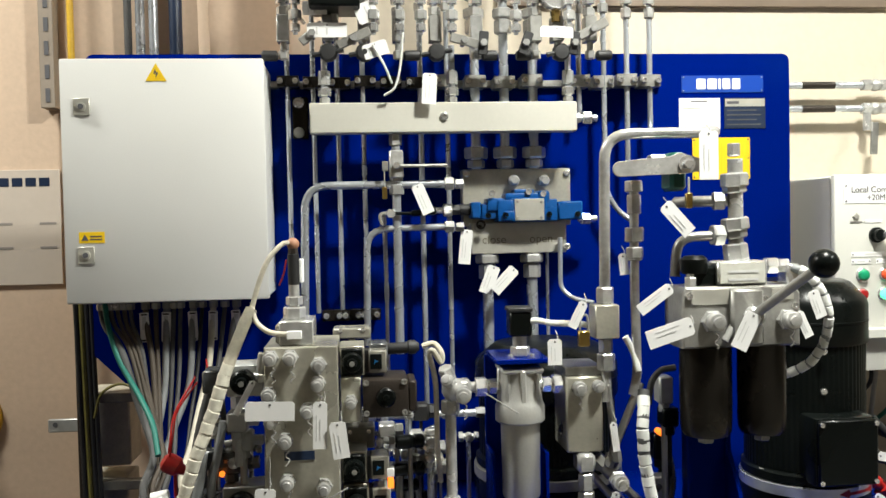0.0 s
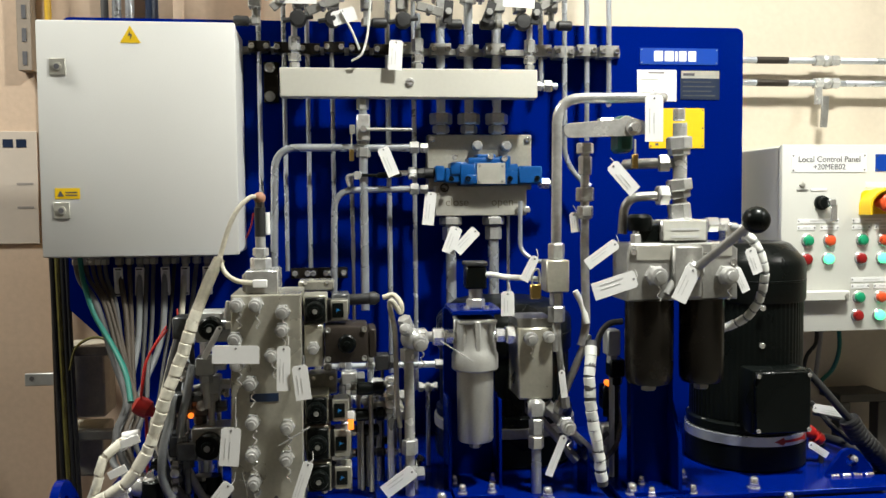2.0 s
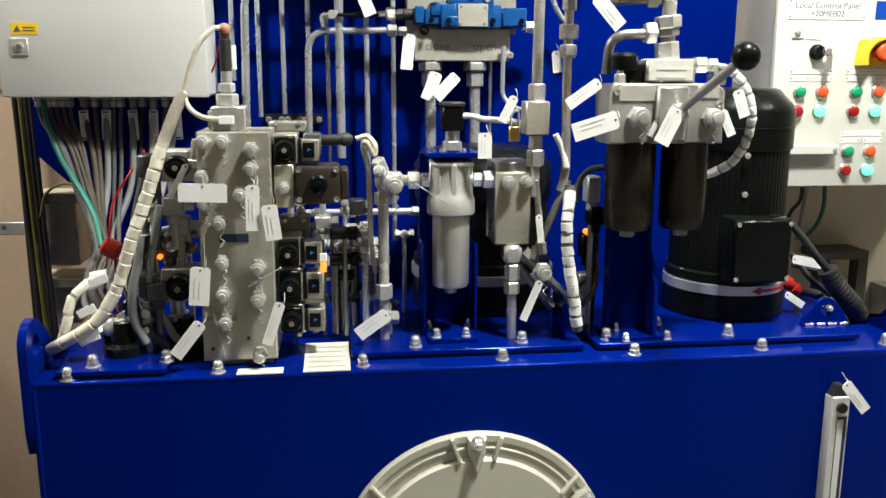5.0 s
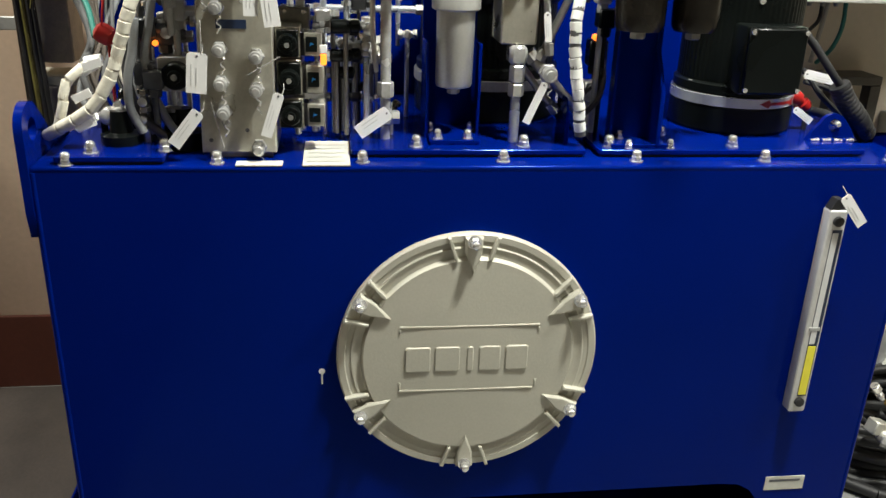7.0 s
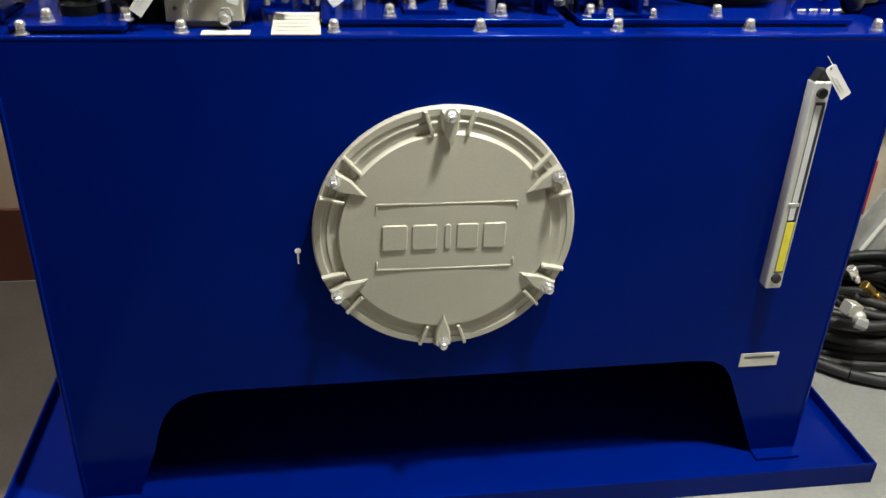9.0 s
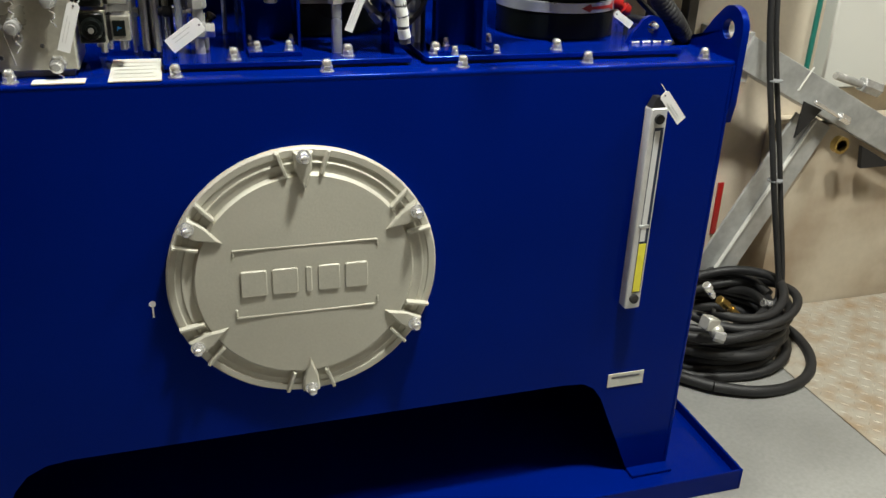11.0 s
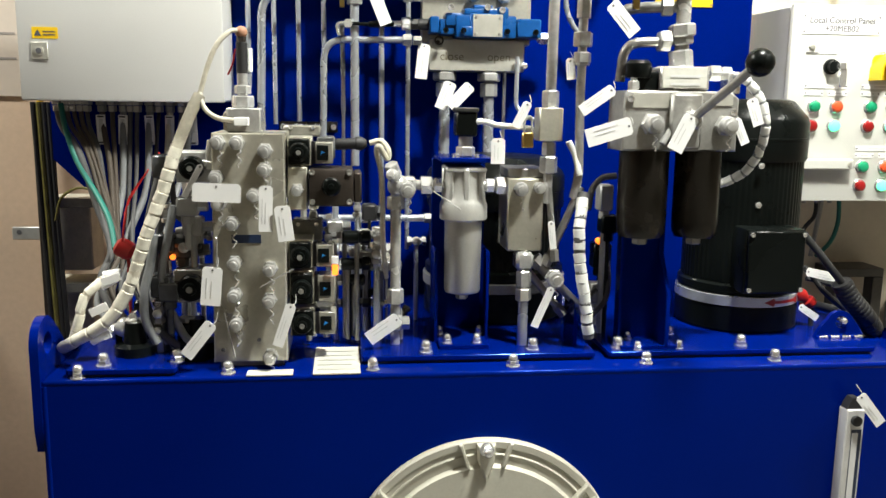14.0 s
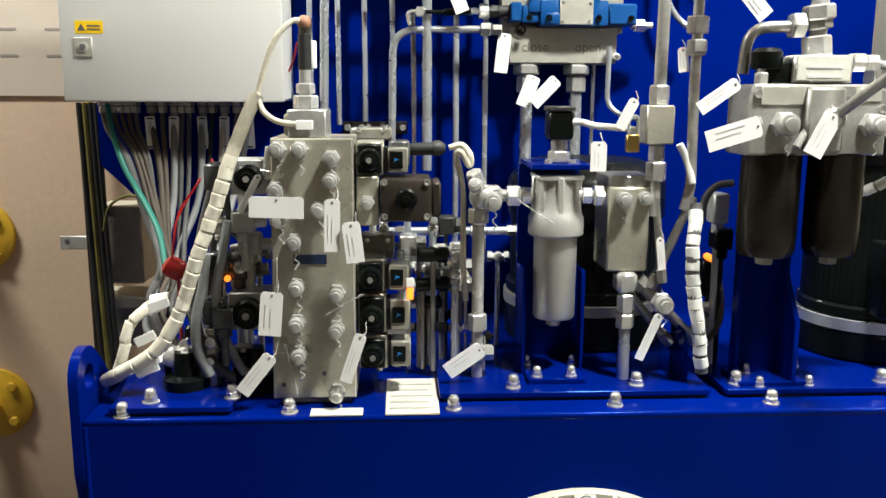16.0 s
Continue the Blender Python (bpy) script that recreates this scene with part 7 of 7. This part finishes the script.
# small lug on the motor plate
lx0, lx1, lzz = 0.656, 0.755, PT
lg = thing("plate_lug", ((lx0 + lx1) / 2, 0.12, PT), "small blue lifting lug with a chrome shackle pin", "lug")
cxl, rl = (lx0 + lx1) / 2, (lx1 - lx0) / 2
part("plate", holed([(lx0, lzz), (lx0 + 0.012, lzz + 0.022)] + [(cxl + 0.026 * math.cos(radians(a)), lzz + 0.030 + 0.022 * math.sin(radians(a))) for a in range(165, 10, -20)] + [(lx1 - 0.012, lzz + 0.022), (lx1, lzz)], (cxl + 0.002, lzz + 0.030), 0.012, "xz", 0.118, 0.128), BLUE, lg)
part("pin", lathe((cxl + 0.006, 0.14, lzz + 0.032), (cxl + 0.006, -1, lzz + 0.032), [(0.007, 0), (0.007, 0.026), (0.004, 0.03)], 12), CHROME, lg)
# weld along the lug; chrome lumps put its glints into the colour
rnd = random.Random(12)
for k in range(16):
    x = lx0 + 0.003 + 0.0060 * k + rnd.uniform(-0.001, 0.001)
    part("weld_bead_glint", ball((x, 0.115, PT + 0.001), rnd.uniform(0.0036, 0.0050), 8), CHROME if k % 4 else BLUE, lg)

# ---- duplex filter on a blue stand ----
DY = 0.03
du = thing("duplex_filter", (0.32, 0.07, PT), "duplex oil filter with two dark bowls on a blue stand", "filter")
dz1, dz0 = 1.456, 1.355
dx0, dx1 = 0.227, 0.429
head = part("head_block", slab([(dx0, dz0), (dx1, dz0), (dx1, dz1 - 0.012), (dx1 - 0.014, dz1), (dx0 + 0.006, dz1), (dx0, dz1 - 0.01)], "xz", DY, 0.115, 0.003), DULL, du)
part("front_boss", box(0.305, 0.36, 0.016, 0.03, dz0 + 0.004, dz1 - 0.004, 0.004), DULL, head)
part("top_block", box(0.292, 0.378, 0.04, 0.105, dz1, 1.497, 0.003), STEEL, du)
for k, (xa, z0_, z1_) in enumerate(((1142, 297, 450), (1238, 297, 450))):
    bx_ = 0.28 if k == 0 else 0.379
    rr = 0.043 if k == 0 else 0.040
    zb_ = 1.201
    bowl = part("bowl", lathe((bx_, 0.068, zb_), (bx_, 0.068, 3), [(rr * 0.5, 0), (rr * 0.86, 0.002), (rr * 0.97, 0.010), (rr, 0.03), (rr, dz0 - zb_)], 36), BRONZE, du, "dark anodised filter bowl")
    part("bowl_nut", hexa((bx_, 0.068, zb_ - 0.012), (bx_, 0.068, zb_), 0.024), DULL, bowl)
part("label_plate", box(0.242, 0.305, DY - 0.002, DY, 1.427, 1.452, 0.0005), PLATE, du, "engraved metal label")
np = part("name_plate", box(0.292, 0.369, 0.030, 0.034, 1.461, 1.495, 0.0005), TRAYCARD, du, "pale printed plate")
for k in range(2):
    part("printed_line", box(0.305, 0.357, 0.0292, 0.030, 1.48 - 0.013 * k - 0.002, 1.48 - 0.013 * k + 0.002, 0), PRINT, np)
part("label_plate", box(0.379, 0.417, DY - 0.002, DY, 1.432, 1.451, 0.0005), PLATE, du)
coupling(du, (0.275, 0.03, 1.4), FRONT, 0.016), coupling(du, (0.404, 0.03, 1.399), FRONT, 0.015)
part("drain_arm", joined(rod((0.324, 0.03, 1.412), (0.293, 0.02, 1.367), 0.006), ball((0.323, 0.028, 1.412), 0.009)), STEEL, du)
for q in ((0.237, 0.03, 1.442), (0.366, 0.03, 1.434), (0.419, 0.03, 1.421)):
    part("cap_screw", lathe(q, along(q, FRONT, 1), [(0.006, 0), (0.006, 0.005), (0.003, 0.005), (0, 0.003)], 12), CHROME, du)
part("plug_cap", joined(lathe((0.259, 0.06, 1.495), along((0.259, 0.06, 1.495), UP, 1), [(0.020, -0.018), (0.022, -0.014), (0.022, 0.006), (0.016, 0.012), (0, 0.012)], 14), box(0.255, 0.299, 0.05, 0.09, dz1, 1.488, 0.003)), BLACK, du)
part("vent_screw", joined(hexa((0.249, 0.05, 1.452), along((0.249, 0.05, 1.452), UP, 0.02), 0.018), rod(along((0.249, 0.05, 1.452), UP, 0.02), along((0.249, 0.05, 1.452), UP, 0.042), 0.006)), STEEL, du)
part("side_fitting", joined(hexa((0.383, 0.06, 1.487), along((0.383, 0.06, 1.487), (1, 0, 0), 0.02), 0.026), hexa(along((0.383, 0.06, 1.487), (1, 0, 0), 0.022), along((0.383, 0.06, 1.487), (1, 0, 0), 0.040), 0.022), box(0.414, 0.437, 0.045, 0.08, dz1 - 0.004, 1.49, 0.003)), CHROME, du)
lever = part("lever", rod((0.341, 0.005, 1.413), (0.388, -0.095, 1.49), 0.0075, 14), DULL, du)
part("knob", ball((0.392, -0.108, 1.498), 0.0225, 22), BLACK, lever, "round black lever knob")
part("lever_boss", joined(lathe((0.34, 0.016, 1.408), along((0.34, 0.016, 1.408), FRONT, 1), [(0.016, 0), (0.016, 0.012), (0.012, 0.016), (0, 0.016)], 18)), STEEL, du)
# stand
ss = (0.259, 0.336)
part("stand_back", box(ss[0], ss[1] + 0.01, 0.118, 0.126, PT, dz0 + 0.02, 0.001), BLUE, du)
part("stand_side", box(ss[0], ss[0] + 0.006, 0.10, 0.118, PT, dz0 + 0.02, 0.001), BLUE, du)
gx_ = 0.338
part("stand_gusset", slab([(0.118, PT), (0.118, dz0 + 0.02), (0.112, dz0 + 0.02), (0.110, 1.165), (0.062, 1.098), (0.062, PT)], "yz", gx_ - 0.004, gx_ + 0.004, 0.0012), BLUE, du)
part("stand_foot", box(ss[0] - 0.006, gx_ + 0.02, 0.062, 0.14, PT, PT + 0.007, 0.001), BLUE, du)
for k, q in enumerate(((0.281, 0.108, 1.01), (0.285, 0.063, 1.01), (0.372, 0.134, 1.01), (0.364, 0.065, 1.01))):
    piece("dome_nut", NUT, du, pose(q[0], q[1], PT + 0.007 if k in (0, 2) else PT, 0, 0, 13 * k) @ Matrix.Diagonal((0.7, 0.7, 0.75, 1)))

# riser with hex unions above the duplex filter
rs = thing("filter_riser", (0.341, 0.085, dz1), "stack of steel unions rising from the duplex filter", "pipe fitting")
rx = 0.341
rx2 = 0.337
part("tube", rod((rx, 0.08, dz1), (rx2, 0.07, 1.669), 0.0125, 18), STEEL, rs)
for za, h, af, mm in ((212, 0.022, 0.020, CHROME), (262, 0.024, 0.040, STEEL), (276, 0.016, 0.034, STEEL), (335, 0.022, 0.040, STEEL), (350, 0.018, 0.034, DULL), (382, 0.03, 0.036, STEEL), (402, 0.02, 0.04, STEEL)):
    z = 1.633 - (za - 262) * 0.00102 - h * 0.5
    part("union_nut", hexa((rx2 + (rx - rx2) * min(1, max(0, (za - 225) / 190)), 0.075, z), (rx2, 0.075, z + h), af), mm, rs)
part("upper_branch", pipe([(0.328, 0.08, 1.598), (0.277, 0.1, 1.598), (0.259, 0.14, 1.598)], 0.0095, 0.02), DULL, rs)
part("branch_nut", hexa((0.303, 0.085, 1.598), (0.322, 0.08, 1.598), 0.03), DULL, rs)
part("lower_branch", pipe([(0.319, 0.08, 1.54), (0.242, 0.09, 1.537), (0.237, 0.09, 1.471)], 0.0085, 0.03), DULL, rs)
part("branch_nut", hexa((0.299, 0.08, 1.54), (0.319, 0.08, 1.54), 0.034), STEEL, rs)
# white wrapped cable at the duplex filter
wrapped("white_wrapped_cable", [(0.424, 0.05, 1.483), (0.445, 0.04, 1.474), (0.468, 0.035, 1.445), (0.481, 0.035, 1.407), (0.484, 0.05, 1.362), (0.471, 0.07, 1.321), (0.45, 0.09, 1.301), (0.433, 0.1, 1.292)], 0.0080, "white spiral-wrapped cable arching beside the filter", 0.0, 6, CABLELIGHT, CONDWHITE)
wrapped("white_spiral_hose", [(0.183, 0.1, 1.275), (0.177, 0.085, 1.245), (0.172, 0.075, 1.209), (0.175, 0.07, 1.149), (0.186, 0.07, 1.087), (0.197, 0.075, 1.016)], 0.0108, "white spiral-wrapped hose reaching the base plate", 0.0, 5, CABLEGREY, CONDWHITE)
solo("white_hose_end", hose([(0.158, 0.12, 1.366), (0.171, 0.12, 1.341), (0.178, 0.11, 1.306)], 0.006, 10), CONDWHITE, "short white hose beside the tube line", "hose")
# clutter between filter and stand
for q, w, h, mat in (((0.248, 0.18, 1.259), 0.026, 0.05, GALV), ((0.256, 0.18, 1.209), 0.03, 0.035, BLACK), ((0.27, 0.26, 1.134), 0.036, 0.05, BLACK), ((0.258, 0.24, 1.063), 0.03, 0.04, DULL)):
    solo("sensor_plug", joined(box(q[0] - w / 2, q[0] + w / 2, q[1] - 0.014, q[1] + 0.02, q[2] - h / 2, q[2] + h / 2, 0.003), hexa((q[0], q[1], q[2] - h / 2), (q[0], q[1], q[2] - h / 2 - 0.016), w * 0.7), rod((q[0], q[1], PT - 0.001), (q[0], q[1], q[2] - h / 2 - 0.01), 0.006, 8)), mat, "small sensor plug on a stem", "sensor", "sensor plugs")
q = (0.261, 0.235, 1.165)
solo("orange_indicator", lathe(q, along(q, FRONT, 1), [(0.006, -0.02), (0.006, 0.004), (0.0, 0.007)], 10), ORANGELIT, "small lit orange indicator on a plug", "indicator", "orange indicators")
for pts, r in (([(0.262, 0.16, 1.302), (0.235, 0.16, 1.297), (0.214, 0.15, 1.277), (0.205, 0.14, 1.241)], 0.006), ([(0.259, 0.2, 1.156), (0.263, 0.18, 1.104), (0.251, 0.16, 1.065), (0.221, 0.15, 1.035)], 0.005), ([(0.157, 0.16, 1.055), (0.191, 0.16, 1.049), (0.239, 0.18, 1.082)], 0.005)):
    solo("grey_hose", hose(pts, r, 8), CABLEGREY, "thin grey hose among the fittings", "hose", "grey hoses")
solo("blue_angle", slab([(0.173, PT), (0.18, PT), (0.18, 1.04), (0.173, 1.08)], "xz", 0.09, 0.16), BLUE, "small blue upright plate welded on the base plate", "plate")

# ---- identification tags ----
for a, b, w in (((-0.442, 0.015, 1.299), (-0.443, 0.015, 1.269), 0.076),
                ((-0.34, 0.015, 1.263), (-0.333, 0.015, 1.205), 0.026), ((-0.365, 0.02, 1.295), (-0.367, 0.02, 1.22), 0.022),
                ((-0.452, 0.015, 1.163), (-0.458, 0.015, 1.099), 0.032), ((-0.457, 0.02, 1.068), (-0.501, 0.02, 1.012), 0.022),
                ((-0.327, 0.015, 1.1), (-0.351, 0.015, 1.028), 0.018), ((-0.145, 0.09, 1.054), (-0.199, 0.09, 1.016), 0.026),
                ((0.23, -0.005, 1.399), (0.155, -0.005, 1.376), 0.030), ((0.333, -0.005, 1.415), (0.305, -0.005, 1.358), 0.028),
                ((0.208, 0.03, 1.458), (0.154, 0.03, 1.42), 0.020), ((0.024, 0.08, 1.372), (0.024, 0.08, 1.328), 0.024),
                ((0.073, 0.07, 1.434), (0.051, 0.07, 1.391), 0.016), ((0.191, 0.01, 1.593), (0.233, 0.01, 1.546), 0.024),
                ((0.27, 0.02, 1.711), (0.27, 0.02, 1.632), 0.032), ((0.125, 0.07, 1.111), (0.095, 0.07, 1.039), 0.014),
                ((0.45, 0.03, 1.445), (0.467, 0.03, 1.4), 0.020), ((0.425, 0.03, 1.411), (0.445, 0.03, 1.368), 0.016),
                ((-0.47, 0.05, 1.327), (-0.5, 0.05, 1.273), 0.010), ((0.652, -0.045, 0.938), (0.697, -0.045, 0.884), 0.020),
                ((0.155, 0.12, 1.511), (0.159, 0.12, 1.474), 0.016), ((0.119, 0.07, 1.23), (0.125, 0.07, 1.18), 0.012)):
    tag_between(a, b, w, lines=0 if w > 0.05 else 2, wire_to=tuple(Vector(a) + Vector((0.006, 0.022, 0.012))))
for a, b in (((-0.377, 0.02, 1.128), (-0.324, 0.02, 1.158)), ((-0.438, 0.03, 1.082), (-0.422, 0.03, 1.006)), ((-0.444, 0.015, 1.212), (-0.446, 0.015, 1.161)), ((-0.097, 0.08, 1.287), (-0.04, 0.08, 1.249))):
    solo("tag_wire", rod(a, b, 0.0011, 6), STEEL, "loose thin steel tag wire", "wire", "tag wires")

# ---- floor corner beside the tank ----
coil = thing("hose_coil", (1.26, 0.5, 0), "coiled black rubber hose lying on the floor", "hose")
rnd = random.Random(4)
pts = []
for k in range(9 * 14):
    a = 2 * math.pi * k / 14 + 0.4
    turn = k / 14
    rx_, ry_ = 0.235 - 0.012 * (turn % 4) + rnd.uniform(-0.008, 0.008), 0.20 - 0.012 * (turn % 4) + rnd.uniform(-0.008, 0.008)
    pts.append((1.255 + rx_ * math.cos(a) + 0.012 * math.sin(turn * 2.1), 0.495 + ry_ * math.sin(a), 0.014 + 0.0145 * turn + 0.010 * math.sin(a + turn)))
part("hose", hose(pts, 0.0145, 10, 3), RUBBER, coil)
part("outer_turn", hose([(1.275 + 0.262 * math.cos(a) + 0.01, 0.47 + 0.25 * math.sin(a), 0.016 + 0.008 * math.sin(2 * a)) for a in [2 * math.pi * k / 16 - 2.2 for k in range(17)]], 0.0155, 10, 3), RUBBER, coil)
for p0, p1, r in (((1.116, 0.36, 0.292), (1.148, 0.36, 0.249), 0.010), ((1.167, 0.36, 0.24), (1.238, 0.36, 0.185), 0.011), ((1.347, 0.4, 0.187), (1.379, 0.4, 0.179), 0.010)):
    part("end_fitting", joined(rod(p0, p1, r * 0.7), hexa(p0, tuple(Vector(p0).lerp(Vector(p1), 0.4)), r * 2.2), lathe(tuple(Vector(p0).lerp(Vector(p1), 0.6)), p1, [(r, 0), (r, 0.01)], 12)), BRASS if r > 0.0105 else CHROME, coil)
for k in range(4):
    ph, cxk, cyk = 1.3 * k, 1.26 + rnd.uniform(-0.03, 0.04), 0.49 + rnd.uniform(-0.03, 0.03)
    ra, rb = rnd.uniform(0.15, 0.21), rnd.uniform(0.13, 0.18)
    part("inner_turn", hose([(cxk + ra * math.cos(a + ph) + rnd.uniform(-0.008, 0.008), cyk + rb * math.sin(a + ph), 0.155 + 0.018 * k + 0.022 * math.sin(a * 1.5 + ph) - 0.05 * (j / 13)) for j in range(14) for a in (2 * math.pi * j / 13,)], rnd.uniform(0.0105, 0.0135), 10, 3), RUBBER, coil)
vp = thing("loose_valve", (1.121, 0.3, 0.194), "loose pale steel valve lying on the hose coil", "valve")
q = (1.115, 0.3, 0.194)
part("body", joined(box(q[0] - 0.03, q[0] + 0.012, q[1] - 0.015, q[1] + 0.02, q[2] - 0.006, q[2] + 0.03, 0.003, (0, 20, 10)), ball((q[0] + 0.008, q[1] - 0.01, q[2] - 0.008), 0.02)), PLATE, vp)
part("nut", hexa((q[0] - 0.005, q[1] - 0.02, q[2] - 0.012), (q[0] + 0.02, q[1] - 0.035, q[2] - 0.018), 0.028), STEEL, vp)
for px, r in ((1388, 0.0085), (1399, 0.0075)):
    a, b = ((1.296, 0.55, 1.014), (1.37, 0.5, 0.555)) if px == 1388 else ((1.323, 0.56, 1.012), (1.401, 0.51, 0.549))
    c = (1.439, 0.46, 0.207)
    hc = thing("hanging_cable", c, "black cable hanging down to the hose coil", "cable", "hanging cables")
    part("cable", hose([(a[0] + 0.02, 0.56, 3.58), (a[0], a[1], 1.4), a, b, (c[0] + (px - 1388) * 0.0012, c[1], c[2]), (c[0] - 0.02, c[1] - 0.02, 0.15)], r, 10), RUBBER, hc)
    if px == 1388:
        for tx_, ty_, tz_ in ((1.331, 0.527, 0.799), (1.376, 0.500, 0.520)):
            part("cable_tie", lathe((tx_ + 0.010, ty_ + 0.003, tz_ - 0.002), (tx_ + 0.010, ty_ + 0.003, 3), [(0.022, 0), (0.022, 0.004)], 14), CABLELIGHT, hc)


def beam(a, b, w, d, y):
    """Flat steel section between two points of a vertical plane."""
    a, b = Vector((a[0], a[2])), Vector((b[0], b[2]))
    n = (b - a).normalized()
    n = Vector((-n.y, n.x)) * w / 2
    return slab([tuple(a + n), tuple(b + n), tuple(b - n), tuple(a - n)], "xz", y, y + d, 0.002)


fr = thing("pipe_support_frame", (1.6, 0.6, 0), "galvanised diagonal support frame bolted to the wall", "support frame")
a1, b1 = (1.300, 0.62, 0.858), (2.06, 0.62, 0.488)
part("upper_arm", beam(a1, b1, 0.092, 0.012, 0.62), GALV, fr)
part("upper_flange", beam((a1[0], 0, a1[2] - 0.046), (b1[0], 0, b1[2] - 0.046), 0.008, 0.07, 0.632), GALV, fr)
# light line across the bend, drawn in a paler coat
part("arm_seam", beam((1.499, 0, 0.742), (1.536, 0, 0.808), 0.006, 0.006, 0.616), CABWHITE, fr)
a2, b2 = (1.606, 0.64, 0.635), (1.345, 0.64, 0.155)
part("lower_arm", joined(beam((a2[0] + 0.034, 0, a2[2] - 0.004), (b2[0] + 0.034, 0, b2[2] - 0.004), 0.066, 0.010, 0.650), beam((a2[0] - 0.034, 0, a2[2] + 0.014), (b2[0] - 0.034, 0, b2[2] + 0.014), 0.070, 0.010, 0.656)), GALV, fr)
# pale strip paints in the bright edge at the angle's corner
part("arm_ridge", beam((a2[0] - 0.001, 0, a2[2] + 0.006), (b2[0] - 0.001, 0, b2[2] + 0.006), 0.008, 0.014, 0.642), CABWHITE, fr)
part("wall_plate", box(a1[0] - 0.05, a1[0] + 0.03, 0.632, 0.779, a1[2] - 0.09, a1[2] + 0.05, 0.002), GALV, fr)
part("gusset", slab([(1.515, 0.602), (1.524, 0.71), (1.59, 0.683)], "xz", 0.612, 0.6195), RUBBER, fr)
part("clamp_bolt", joined(rod((1.548, 0.6, 0.712), (1.686, 0.6, 0.643), 0.006), hexa((1.645, 0.6, 0.666), (1.68, 0.6, 0.648), 0.024)), CHROME, fr)
part("pipe_ring", lathe((1.661, 0.6, 0.58), along((1.661, 0.6, 0.58), FRONT, 1), [(0.026, 0), (0.026, 0.02), (0.018, 0.02), (0.018, 0)], 20), BRASS, fr)
part("beam_hook", slab([(1.769, 0.495), (1.756, 0.566), (1.894, 0.496)], "xz", 0.60, 0.615), RUBBER, fr)
x = 1.642
solo("green_pipe", rod((x - 0.01, 0.765, 0.725), (x - 0.01, 0.765, 3.59), 0.008, 12), CABLEGREEN, "thin green pipe running up the wall", "pipe")
# added white block puts the wall's brightness here into colour
bw = thing("bright_wall_block", (1.789, 0.72, 0.757), "white block in place of the very bright wall, with a pipe stub", "box")
part("body", box(1.66, 1.66 + 0.4, 0.72, 0.779, 0.713, 0.713 + 0.45, 0.006), CABWHITE, bw)
part("pipe_stub", joined(rod((1.653, 0.66, 0.771), (1.787, 0.66, 0.729), 0.012), hexa((1.752, 0.66, 0.742), (1.821, 0.66, 0.719), 0.04)), STEEL, bw)
solo("red_strip", box(1.402, 1.402 + 0.02, 0.772, 0.778, 0.235, 0.412, 0.001), RED, "narrow red strip on the wall", "strip")
# checker plate with raised studs
cp = thing("checker_plate", (2.2, -0.6, 0), "worn rusty checker plate on the floor", "floor plate", kind="structure")
part("sheet", box(1.405, 3.6, -3.0, 0.655, 0.0, 0.004, 0.001), CHECKER, cp)
studs = bmesh.new()
for i in range(24):
    for j in range(44):
        x, y = 1.425 + 0.030 * i, 0.64 - 0.030 * j
        s = 1 if (i + j) % 2 else -1
        u, v = Vector((0.0085, 0.0085 * s)), Vector((-0.0022 * s, 0.0022))
        q = [studs.verts.new((x + w.x, y + w.y, 0.004)) for w in (-u, v, u, -v)]
        top = studs.verts.new((x, y, 0.0058))
        for k in range(4):
            studs.faces.new((q[k], q[(k + 1) % 4], top))
bmesh.ops.recalc_face_normals(studs, faces=studs.faces[:])
tagged(part("raised_stud", studs, CHECKER, cp), kind="stuff")
# services below the control panel
for pts, r, mat, nm in (([(1.012, 0.66, 1.207), (1.015, 0.66, 1.143), (1.011, 0.68, 1.088), (0.999, 0.72, 1.044)], 0.0055, CABLEGREEN, "green_cable"), ([(0.951, 0.66, 1.207), (0.949, 0.66, 1.158), (0.921, 0.66, 1.114), (0.915, 0.66, 0.996)], 0.005, RUBBER, "black_cable"), ([(0.978, 0.68, 1.205), (0.971, 0.68, 1.14), (0.96, 0.68, 1.051)], 0.006, DULL, "grey_cable")):
    solo(nm, hose(pts, r, 8), mat, "cable dropping from the control panel", "cable", "panel cables")
q = 0.917
for k in range(3):
    solo("cable_gland", joined(hexa((q + 0.035 * k, 0.66, KZ0 - 0.018), (q + 0.035 * k, 0.66, KZ0), 0.02), rod((q + 0.035 * k, 0.66, KZ0 - 0.026), (q + 0.035 * k, 0.66, KZ0 - 0.01), 0.006)), DULL, "cable gland under the control panel", "gland", "cable glands")
wf = thing("wall_frame", (1.105, 0.72, 0.935), "grey steel angle frame below the control panel", "bracket")
f0, f1, fz1, fz0 = 1.032, 1.170, 1.016, 0.863
ANGLE = material("dark_steel_angle", (0.11, 0.105, 0.095), 0.5, 0.3, 0.3, 14, 90, 0.1)
part("top_rail", box(f0, f1, 0.68, 0.779, fz1 - 0.022, fz1, 0.002), ANGLE, wf)
part("leg", box(f1 - 0.03, f1, 0.68, 0.72, fz0 - 0.3, fz1 - 0.022, 0.002), ANGLE, wf)
part("leg", box(f0, f0 + 0.03, 0.68, 0.72, fz0 - 0.3, fz1 - 0.022, 0.002), ANGLE, wf)
